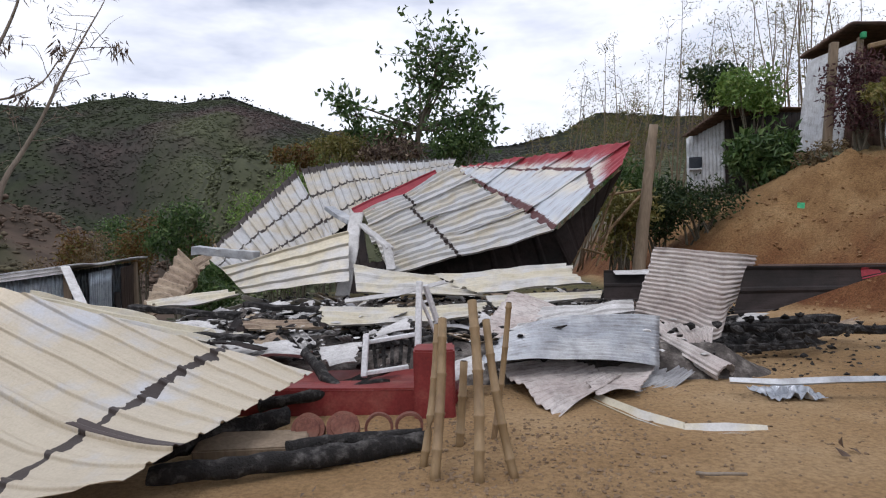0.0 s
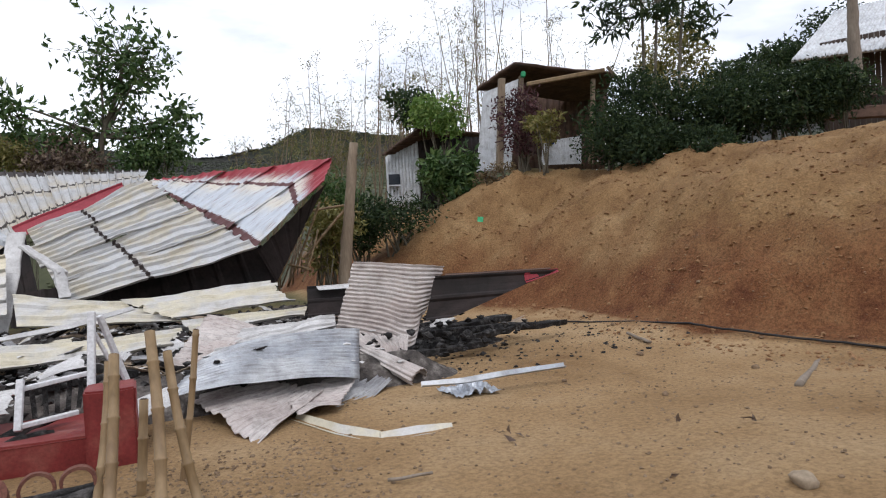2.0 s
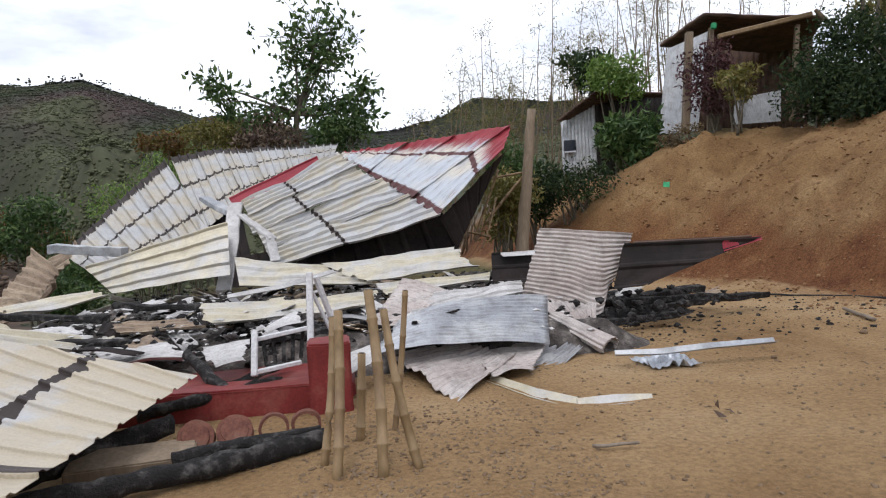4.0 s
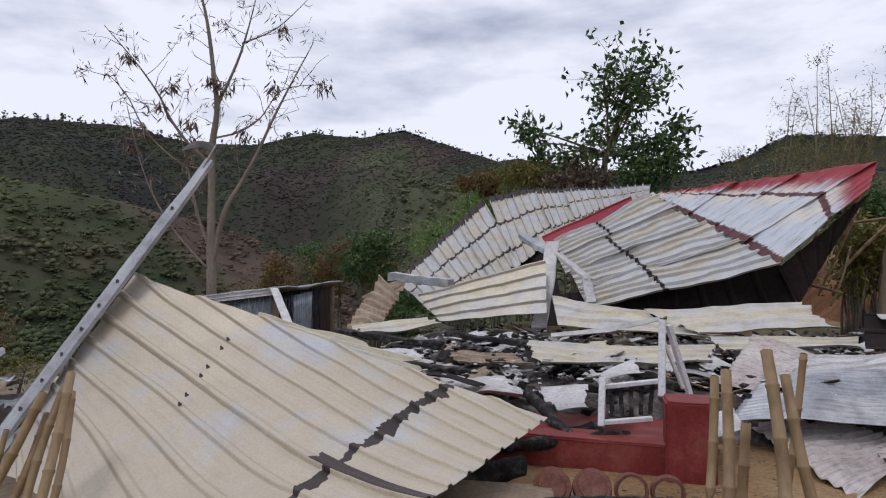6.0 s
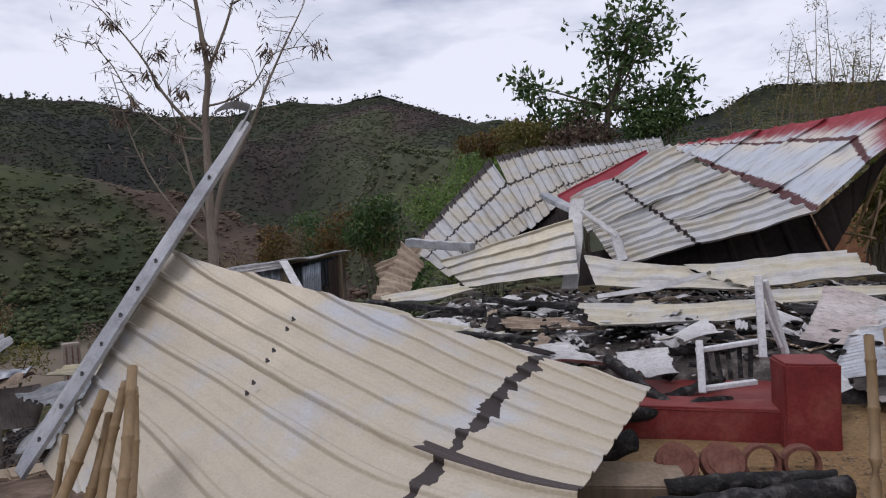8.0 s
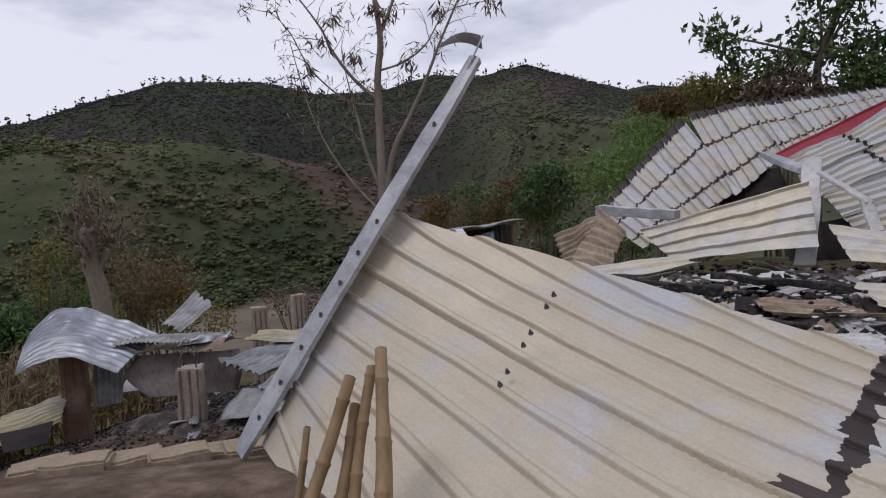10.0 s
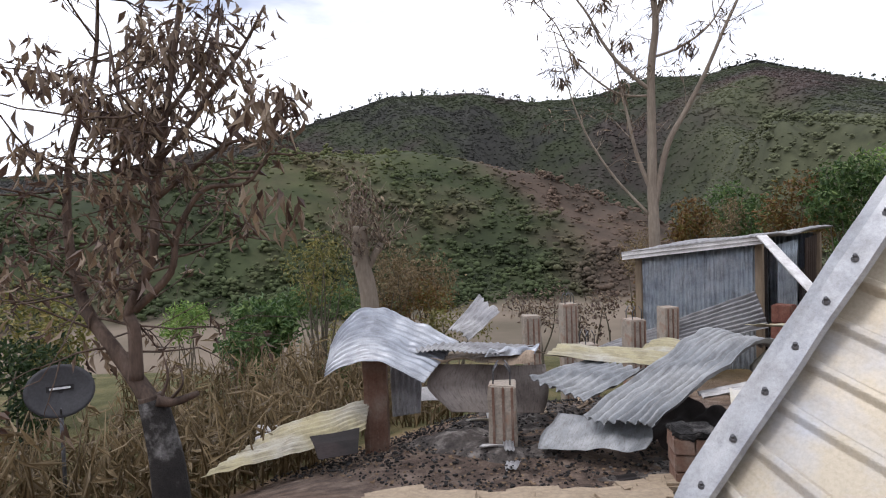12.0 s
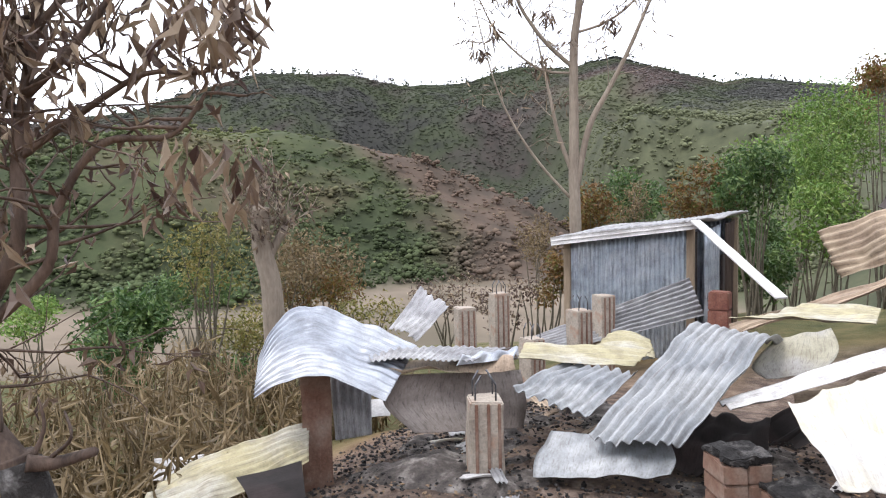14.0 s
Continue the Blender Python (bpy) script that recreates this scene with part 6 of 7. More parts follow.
# tall bare tree beyond the panel
def bare_tree():
    o = Vector((-10.74, 14.83, ground_z(-10.74, 14.83)))
    th = thing("bare_tree", "tall pale bare tree with a few brown hanging leaf tufts", "tree", loc=o)
    rng, nrng = random.Random(3), np.random.default_rng(3)
    t, tips = Tubes(), []

    def l(pts, r0, r1):
        return limb(t, [Vector(p) - o for p in pts], r0, r1, 7)
    mains = [l([o - Vector((0, 0, 0.3)), (-10.76, 14.82, 0.88), (-10.78, 14.81, 2.03), (-10.77, 14.81, 3.17), (-10.76, 14.82, 4.65), (-10.66, 14.87, 5.60), (-10.74, 14.83, 6.55), (-10.84, 14.77, 7.57), (-10.99, 14.69, 8.44), (-11.3, 14.5, 9.3)], 0.14, 0.02),
             l([(-10.74, 14.82, 1.72), (-10.50, 14.95, 2.95), (-10.15, 15.14, 3.70), (-9.80, 15.33, 4.47), (-9.42, 15.52, 5.44), (-8.96, 15.77, 6.52), (-8.57, 15.98, 7.38)], 0.075, 0.012),
             l([(-10.84, 14.78, 1.50), (-11.40, 14.47, 2.24), (-11.90, 14.21, 3.13), (-12.25, 14.02, 4.13), (-12.56, 13.86, 5.63)], 0.035, 0.01),
             l([(-10.79, 14.80, 1.98), (-11.05, 14.66, 2.81), (-11.20, 14.58, 3.62), (-11.33, 14.51, 4.31), (-11.45, 14.45, 5.0)], 0.055, 0.01),
             l([(-10.77, 14.81, 4.17), (-11.27, 14.54, 4.71), (-11.67, 14.33, 5.36), (-11.91, 14.20, 5.95), (-12.39, 13.95, 6.73), (-13.03, 13.61, 7.60)], 0.05, 0.01),
             l([(-10.73, 14.83, 4.87), (-10.22, 15.10, 5.04), (-9.72, 15.37, 5.43), (-9.21, 15.64, 6.21), (-8.28, 16.13, 6.42)], 0.03, 0.008),
             l([(-10.67, 14.86, 5.67), (-10.22, 15.10, 6.88), (-9.98, 15.23, 7.80), (-9.79, 15.33, 8.71)], 0.045, 0.01),
             l([(-10.12, 15.15, 7.37), (-9.34, 15.57, 7.85), (-8.64, 15.94, 8.67)], 0.025, 0.007),
             l([(-10.80, 14.79, 4.06), (-11.43, 14.46, 4.20), (-12.14, 14.08, 4.95), (-12.55, 13.86, 5.86), (-12.96, 13.65, 6.40)], 0.03, 0.008)]
    for m in mains:
        for k in range(len(m) // 3, len(m), 2):
            d = Vector((rng.gauss(0, 1), rng.gauss(0, 0.6), rng.uniform(-0.2, 1))).normalized()
            grow(t, tips, m[k], d, rng.uniform(0.35, 0.8), 0.012, 1, rng, 0.6, 0.0, 2, 0.7, 4)
    part("trunk", t.mesh("trunk"), M_bark, th)
    ends = [q for q, d, k in tips if k == 0 and rng.random() < 0.34]
    pts = leaves_at(ends, 7, 0.10, nrng)
    part("twig_leaves", leaf_mesh("twig_leaves", pts, 0.26, 0.03, nrng, 0.8), M_leafdry, th, "thin drooping dry leaves")
    big = [Vector(p) - o for p in ((-10.77, 14.81, 6.40), (-10.59, 14.91, 6.15), (-11.25, 14.55, 5.28), (-11.85, 14.23, 5.68), (-11.62, 14.36, 6.20), (-9.44, 15.52, 6.27), (-8.28, 16.13, 6.42), (-10.09, 15.17, 5.09), (-12.20, 14.05, 5.02), (-12.56, 13.86, 6.93), (-9.22, 15.64, 7.86), (-11.33, 14.51, 4.26), (-12.45, 13.92, 4.60))]
    for b in big:
        part("leaf_tuft", leaf_mesh("leaf_tuft", leaves_at([b], 34, 0.10, nrng), 0.30, 0.05, nrng, 1.3), M_leafdry, th, "brown withered leaf tuft")


bare_tree()


# scorched mango-like tree close to the path
def scorched_tree():
    o = Vector((-9.3, 3.6, ground_z(-9.3, 3.6)))
    th = thing("scorched_tree", "fire-scorched tree with brown withered hanging leaves", "tree", loc=o)
    rng, nrng = random.Random(8), np.random.default_rng(8)
    t, tips = Tubes(), []

    mid, across = Vector((-9.24, 3.65, 1.81)) - o, (Vector((-8.35, 4.33, 1.72)) - Vector((-9.24, 3.65, 1.81))).normalized()
    def l(pts, r0, r1):
        return limb(t, [Vector(p) - o for p in pts], r0, r1, 9)
    burnt = Tubes()
    limb(burnt, [Vector(p) - o for p in ((-9.09, 3.57, -0.69), (-9.15, 3.56, -0.27), (-9.26, 3.52, 0.16))], 0.145, 0.105, 11)
    part("charred_base", burnt.mesh("charred_base"), M_charbase, th, "black charred foot with a pale ashen scar")
    mains = [l([(-9.24, 3.53, 0.08), (-9.26, 3.52, 0.14), (-9.27, 3.51, 0.20)], 0.102, 0.095),
             l([(-9.26, 3.52, 0.14), (-9.43, 3.45, 0.35), (-9.56, 3.36, 0.56), (-9.80, 3.25, 0.88), (-9.96, 3.20, 1.43), (-9.97, 3.25, 2.08), (-9.83, 3.42, 2.80), (-9.84, 3.48, 3.60)], 0.075, 0.009),
             l([(-9.36, 3.45, 0.32), (-9.39, 3.46, 0.70), (-9.43, 3.45, 0.85), (-9.22, 3.56, 1.26), (-9.28, 3.62, 1.71), (-9.24, 3.69, 2.19), (-9.20, 3.77, 2.71), (-9.16, 3.84, 3.23)], 0.053, 0.019),
             l([(-9.40, 3.48, 0.85), (-9.13, 3.65, 1.13), (-9.07, 3.69, 1.43), (-8.88, 3.82, 1.74), (-8.60, 4.02, 1.78), (-8.45, 4.12, 1.98)], 0.034, 0.009),
             l([(-9.25, 3.66, 2.00), (-9.07, 3.79, 2.21), (-8.89, 3.92, 2.48), (-8.68, 4.07, 2.78), (-8.53, 4.19, 3.09)], 0.026, 0.009),
             l([(-9.26, 3.63, 1.70), (-8.97, 3.82, 1.93), (-8.72, 3.98, 2.09), (-8.44, 4.13, 2.09), (-8.22, 4.29, 2.28)], 0.022, 0.006),
             l([(-9.26, 3.64, 1.85), (-9.45, 3.56, 2.21), (-9.60, 3.51, 2.54), (-9.71, 3.50, 2.93)], 0.026, 0.009),
             l([(-9.25, 3.64, 1.70), (-9.35, 3.52, 1.90), (-9.46, 3.40, 1.99)], 0.022, 0.007),
             l([(-9.22, 3.72, 2.34), (-9.08, 3.88, 2.63), (-9.01, 3.96, 2.92), (-8.94, 4.04, 3.21)], 0.021, 0.007),
             l([(-9.16, 3.51, 0.18), (-9.09, 3.62, 0.16), (-8.80, 3.66, 0.26)], 0.045, 0.022),
             l([(-9.18, 3.56, 0.20), (-9.15, 3.60, 0.34), (-9.17, 3.59, 0.49)], 0.015, 0.005),
             l([(-9.11, 3.61, 0.19), (-8.89, 3.60, 0.33), (-9.04, 3.65, 0.42)], 0.013, 0.005)]
    for m in mains[1:9]:
        for k in range(len(m) // 4, len(m), 1):
            side = (Vector(m[k]) - mid).dot(across)
            d = (Vector((rng.gauss(0.0, 1), rng.gauss(0, 1), rng.uniform(-0.5, 0.9))) - 0.5 * across).normalized()
            if side > 0.2 and rng.random() < 0.55:
                continue
            grow(t, tips, m[k], d, rng.uniform(0.35, 0.75) * (1 if side < 0.2 else 0.5), 0.011, 2, rng, 0.6, 0.0, 2, 0.7, 4)
    part("trunk", t.mesh("trunk"), M_burntbark, th)
    ends = [q for q, d, k in tips if k <= 1 and rng.random() < 0.16]
    pts = leaves_at(ends, 6, 0.06, nrng)
    part("dead_leaves", leaf_mesh("dead_leaves", pts, 0.13, 0.035, nrng, 1.0, fold=0.5), M_leafdry, th, "curled brown dead leaves")
    big = [Vector(p) - o for p in ((-9.22, 3.77, 2.86), (-9.08, 3.87, 2.85), (-8.74, 4.01, 2.61), (-8.28, 3.87, 2.32), (-8.08, 3.89, 2.25), (-8.33, 4.21, 2.37), (-9.48, 3.55, 2.37), (-9.44, 3.46, 2.02), (-9.41, 3.48, 1.72), (-9.56, 3.40, 1.40), (-8.66, 4.04, 2.23), (-8.57, 4.03, 1.67), (-9.53, 3.58, 2.76), (-8.90, 3.97, 2.82), (-9.50, 3.38, 1.73), (-9.76, 3.43, 2.25), (-9.37, 3.59, 2.17), (-9.62, 3.36, 1.74), (-9.39, 3.50, 1.38), (-9.63, 3.41, 1.01), (-9.85, 3.33, 0.54), (-9.19, 3.63, 2.47), (-8.31, 4.16, 1.61))]
    more = [q for q, d, k in tips if (Vector(q) - mid).dot(across) < 0.05]
    big += [Vector(q) for q in rng.sample(more, min(22, len(more)))]
    for b in big:
        part("leaf_tuft", leaf_mesh("leaf_tuft", leaves_at([b], 19, 0.085, nrng), 0.185, 0.05, nrng, 1.5, fold=0.45), M_leafdry, th, "hanging tuft of long withered leaves")


scorched_tree()


# burnt pollard stem with bristling twigs
def pollard():
    top = Vector((-14.4, 9.65, 1.45))
    o = Vector((-14.0, 9.5, ground_z(-14.0, 9.5)))
    th = thing("pollard_tree", "burnt pollarded stem with bristling dead twigs", "tree", loc=o)
    rng, nrng = random.Random(11), np.random.default_rng(11)
    t, tips = Tubes(), []
    limb(t, [Vector((-0.3, 0.3, -0.2)), Vector((-14.35, 9.80, -0.76)) - o, Vector((-14.37, 9.77, 0.14)) - o, Vector((-14.46, 9.67, 0.84)) - o, top - o], 0.21, 0.15, 9)
    fork = Vector((-14.18, 9.98, 1.12)) - o
    limb(t, [Vector((-14.42, 9.72, 0.5)) - o, fork], 0.09, 0.06, 7)
    for base in (top - o, fork, Vector((-14.47, 9.66, 1.0)) - o, Vector((-14.40, 9.74, 0.7)) - o):
        for k in range(11):
            d = Vector((rng.gauss(0, 0.5), rng.gauss(0, 0.5), rng.uniform(0.3, 1))).normalized()
            grow(t, tips, base, d, rng.uniform(0.4, 0.8), 0.014, 1, rng, 0.35, 0.2, 2, 0.7, 4)
    part("trunk", t.mesh("trunk"), M_bark, th)
    pts = leaves_at([q for q, d, k in tips if rng.random() < 0.4], 5, 0.1, nrng)
    part("dead_leaves", leaf_mesh("dead_leaves", pts, 0.16, 0.045, nrng, 1.0), M_leafdry, th)


pollard()


def bush(name, label, c, radii, n, leaf_len, material, seed, stems=10, group="", leaf_wid=None, bark=None, base=None, shell=0.45):
    """A leafy mass of an uneven outline, on thin stems."""
    nrng, rng = np.random.default_rng(seed), random.Random(seed)
    c = Vector(c)
    o = Vector((c.x, c.y, base if base is not None else ground_z(c.x, c.y)))
    th = thing(name, label, "bush" if "tree" not in name else "tree", group, loc=o)
    t = Tubes()
    lobes = [np.array(c - o) + np.array(radii) * 0.62 * u for u in unit(max(6, n // 160), nrng)]
    for q in lobes[:stems]:
        root = Vector((rng.gauss(0, 0.12 * radii[0]), rng.gauss(0, 0.12 * radii[1]), -0.1))
        limb(t, [root, root.lerp(Vector(q), 0.5) + Vector((rng.gauss(0, 0.1), rng.gauss(0, 0.1), 0.1)), Vector(q)], 0.035, 0.008, 5)
    part("branchwork", t.mesh("branchwork"), bark or M_greenbark, th)
    k = nrng.integers(0, len(lobes), n)
    lob = np.array(lobes)[k]
    d = unit(n, nrng) * (nrng.uniform(0.15, 1, n) ** shell)[:, None] * (0.5 + 0.35 * nrng.uniform(0, 1, n))[:, None] * np.array(radii) * 0.78
    pts = lob + d
    part("crown", leaf_mesh("crown", pts, leaf_len, leaf_wid or leaf_len * 0.4, nrng, 0.25), material, th)
    return th


# broad-leaved tree behind the roof
def broad_tree():
    base = Vector((-1.21, 22.08, 3.78))
    o = Vector((base.x, base.y, ground_z(base.x, base.y)))
    th = thing("broadleaf_tree", "glossy green broadleaved tree behind the fallen roof", "tree", loc=o)
    rng, nrng = random.Random(21), np.random.default_rng(21)
    t, tips = Tubes(), []

    def l(pts, r0, r1):
        return limb(t, [Vector(p) - o for p in pts], r0, r1, 7)
    l([o, (-1.20, 22.08, 3.98), (-1.04, 22.11, 5.32), (-0.62, 22.14, 6.46), (-0.30, 22.18, 7.80)], 0.14, 0.03)
    for ctr, n, spread in (((-0.40, 22.17, 7.52), 42, 1.0), ((0.07, 21.77, 7.11), 30, 0.7), ((-1.10, 22.45, 7.13), 24, 0.6), ((-0.53, 22.14, 6.37), 20, 0.7), ((1.00, 22.16, 5.75), 22, 0.45), ((0.41, 22.14, 5.38), 20, 0.55), ((-3.89, 22.58, 6.27), 16, 0.42), ((-3.29, 22.38, 5.72), 14, 0.4), ((-1.90, 22.10, 5.44), 22, 0.6), ((-1.04, 22.32, 5.55), 18, 0.6), ((-0.37, 22.12, 4.92), 24, 0.6), ((-2.11, 22.08, 4.87), 20, 0.5), ((0.98, 22.14, 4.98), 14, 0.4), ((-3.11, 22.37, 5.03), 14, 0.5)):
        c = Vector(ctr) - o
        l([(-1.04, 22.11, 5.13), o + c * 0.6 + (Vector((-0.98, 22.11, 5.32)) - o) * 0.4, o + c], 0.05, 0.015)
        for k in range(n):
            p = c + Vector((rng.gauss(0, 1), rng.gauss(0, 1), rng.gauss(0, 1))) * spread * 0.62
            t.add([c, c.lerp(p, 0.5) + Vector((0, 0, 0.04)), p], [0.014, 0.01, 0.005], 4)
            tips.append((p, None, 0))
    part("trunk", t.mesh("trunk"), M_greenbark, th)
    pts = leaves_at([q for q, d, k in tips], 9, 0.15, nrng)
    part("crown", leaf_mesh("crown", pts, 0.28, 0.125, nrng, 0.1), M_leaf, th)


broad_tree()
# bare twigs round it
tw = thing("dead_shrub", "leafless grey shrub twigs behind the roof", "shrub", loc=(-2.2, 22.5, ground_z(-2.2, 22.5)))
t, tips = Tubes(), []
rng1 = random.Random(31)
for k in range(9):
    grow(t, tips, Vector((rng1.uniform(-1, 1.2), 0, 2.0)), Vector((rng1.uniform(-0.5, 0.3), 0, 1)).normalized(), rng1.uniform(1.2, 2.4), 0.03, 2, rng1, 0.3, 0.3, 2, 0.7, 4)
for k in range(3):
    t.add([(0.3 * k - 0.3, 0, -0.2), (0.3 * k - 0.3, 0, 2.4)], [0.05, 0.04], 5)
part("branchwork", t.mesh("branchwork"), M_greenbark, tw)


def bamboo_clump(label, c, n, height, spread, lean, seed, bushy=1.0):
    rng, nrng = random.Random(seed), np.random.default_rng(seed)
    o = Vector((c[0], c[1], ground_z(c[0], c[1]) if len(c) < 3 else c[2]))
    th = thing("bamboo_clump", label, "bamboo", "bamboo behind the houses", loc=o)
    t, tips = Tubes(), []
    for k in range(n):
        p = Vector((rng.gauss(0, spread), rng.gauss(0, spread * 0.5), -0.2))
        d = Vector((rng.gauss(0, 0.13) + lean, rng.gauss(0, 0.1), 1)).normalized()
        h = height * rng.uniform(0.55, 1.1)
        pts = [p + d * h * f + Vector((lean * 0.9 * f * f * h * 0.4 + rng.gauss(0, 0.03), 0, 0)) for f in (0, 0.25, 0.5, 0.75, 0.9, 1)]
        t.add(pts, [0.035, 0.032, 0.027, 0.018, 0.011, 0.004], 5)
        for j in range(int(14 * bushy)):
            f = rng.uniform(0.3, 1)
            i = min(4, int(f * 5))
            q = pts[i].lerp(pts[i + 1], f * 5 - i)
            e = q + Vector((rng.gauss(0, 0.35), rng.gauss(0, 0.3), rng.uniform(0.0, 0.5)))
            t.add([q, q.lerp(e, 0.5), e], [0.008, 0.006, 0.003], 3)
            tips.append(e)
            tips.append(q.lerp(e, 0.6))
    part("cane_growth", t.mesh("cane_growth"), M_wood, th)
    pts = leaves_at(tips, 5, 0.13, nrng)
    part("foliage", leaf_mesh("foliage", pts, 0.2, 0.03, nrng, 0.3), M_leafyellow, th, "sparse thin dry leaves")


bamboo_clump("sparse dry bamboo canes against the sky", (3.2, 27.0), 12, 7.2, 0.9, 0.02, 41)
bamboo_clump("leaning feathery bamboo canes", (5.4, 27.0), 16, 7.0, 0.7, 0.16, 42, 1.4)
bamboo_clump("thin bamboo canes beyond the post", (7.6, 28.0), 12, 7.6, 1.3, 0.05, 43)
bamboo_clump("tall dry bamboo canes behind the huts", (11.5, 26.5), 22, 8.6, 1.6, -0.02, 44, 1.3)
bamboo_clump("tall dry bamboo canes beside the large hut", (14.0, 25.5), 20, 10.5, 1.2, 0.04, 45, 1.2)
bamboo_clump("thin bare canes over the hut roof", (16.8, 24.5), 9, 10.0, 1.2, 0.05, 46)
bamboo_clump("low pale bamboo on the hillside", (9.2, 28.5), 18, 7.0, 1.4, 0.08, 47, 1.2)

# greenery behind and beside the ruin
for k, (c, r, n, ll, m, lab, nm) in enumerate([
        ((-5.15, 21.01, 4.06), (0.8, 0.6, 0.55), 900, 0.16, M_leafrust, "rusty orange-green scorched bush behind the roof", "bush"),
        ((-3.85, 22.04, 4.47), (1.3, 0.8, 0.6), 1500, 0.18, M_leafyellow, "yellow-green bush behind the roof", "bush"),
        ((-2.07, 21.57, 4.36), (1.2, 0.8, 0.7), 1500, 0.18, M_leafdry, "brown scorched bush behind the roof ridge", "bush"),
        ((0.00, 21.61, 4.42), (1.4, 0.8, 0.7), 1700, 0.18, M_leaf, "green bush at the foot of a broadleaved tree", "bush"),
        ((-9.21, 18.89, 1.61), (0.8, 0.7, 0.9), 1400, 0.14, M_leafrust, "green and orange leafy shrub beyond the shed", "bush"),
        ((-7.75, 18.42, 1.81), (1.0, 0.8, 0.9), 1900, 0.17, M_leaf, "dark green shrub beyond the shed", "bush"),
        ((-11.19, 19.85, 1.39), (0.6, 0.6, 0.7), 700, 0.10, M_leafstraw, "pale straw-coloured shrub beyond the shed", "bush"),
        ((4.91, 16.03, 2.11), (0.7, 1.0, 0.9), 1500, 0.16, M_leafdark, "dense green bush behind the wooden post", "bush"),
        ((3.66, 14.94, 1.71), (0.8, 0.8, 0.8), 1400, 0.16, M_leafyellow, "yellow-green bush behind the roof gable", "bush"),
        ((4.32, 16.30, 2.65), (0.8, 0.8, 0.7), 1300, 0.16, M_leaf, "green bush beyond the broken trellis", "bush"),
        ((4.21, 15.02, 1.62), (0.7, 0.7, 0.8), 1200, 0.16, M_leafyellow, "yellow-green growth behind the wooden post", "bush"),
        ((5.75, 15.44, 2.12), (1.3, 0.9, 0.6), 1900, 0.14, M_leafdark, "low dark bush on the bank top", "bush"),
        ((8.18, 17.92, 5.24), (0.95, 0.9, 0.7), 1500, 0.2, M_leafbright, "bright green bush beside the white hut", "bush"),
        ((7.83, 16.39, 3.36), (0.85, 0.8, 0.85), 1700, 0.26, M_leaf, "large-leaved green bush before the small hut", "bush"),
        ((8.99, 21.95, 6.36), (1.3, 1.0, 0.7), 1100, 0.25, M_leafdark, "dark green foliage behind the small hut", "bush"),
        ((9.49, 15.24, 4.60), (0.9, 0.6, 0.95), 1700, 0.14, M_leafred, "dark red-leaved shrub before the large hut", "bush"),
        ((9.71, 14.48, 4.32), (0.7, 0.5, 0.45), 700, 0.16, M_leafyellow, "yellow-green shrub before the large hut", "bush"),
        ((8.77, 15.20, 3.14), (0.8, 0.5, 0.35), 500, 0.12, M_leafstraw, "dry grass tuft on the bank edge", "bush")]):
    bush(nm, lab, c, r, n, ll, m, 60 + k, group="bushes behind the ruin")
# hedge along the bank top
for k, (c, rx, rz) in enumerate([
        ((10.80, 13.33, 3.99), 1.00, 0.90), ((11.70, 13.38, 4.61), 1.20, 1.15), ((12.19, 12.71, 4.20), 1.20, 1.15), ((13.24, 12.69, 4.52), 1.30, 1.05), ((13.78, 12.01, 4.47), 1.30, 0.95), ((14.39, 11.51, 4.46), 1.20, 0.85), ((14.81, 10.89, 4.55), 1.20, 0.85), ((15.38, 10.42, 4.61), 0.90, 0.70), ((11.28, 12.56, 3.53), 1.10, 0.65), ((12.19, 11.82, 3.36), 1.20, 0.60)]):
    bush("hedge_bush", "dense dark green hedge bush with small pale flowers", c, (rx, 0.9, rz), 3400, 0.14, M_leafdark, 90 + k, stems=4, group="hedge on the bank")
# pale flowers sprinkled in the hedge
chipspots = np.random.default_rng(77)
fl = [Vector(p) for p in ((10.41, 12.52, 3.92), (11.17, 12.18, 4.28), (11.83, 11.78, 4.02), (12.57, 11.45, 4.18), (13.39, 10.86, 4.16))]
pts = leaves_at(fl, 12, 0.5, chipspots)
me = leaf_mesh("hedge_flowers", pts, 0.05, 0.045, chipspots, 0.0)
me.materials.append(M_whitewood)
tagged(new("hedge_flowers", me), "tiny white flowers dotted over the hedge", "flowers", kind="stuff")

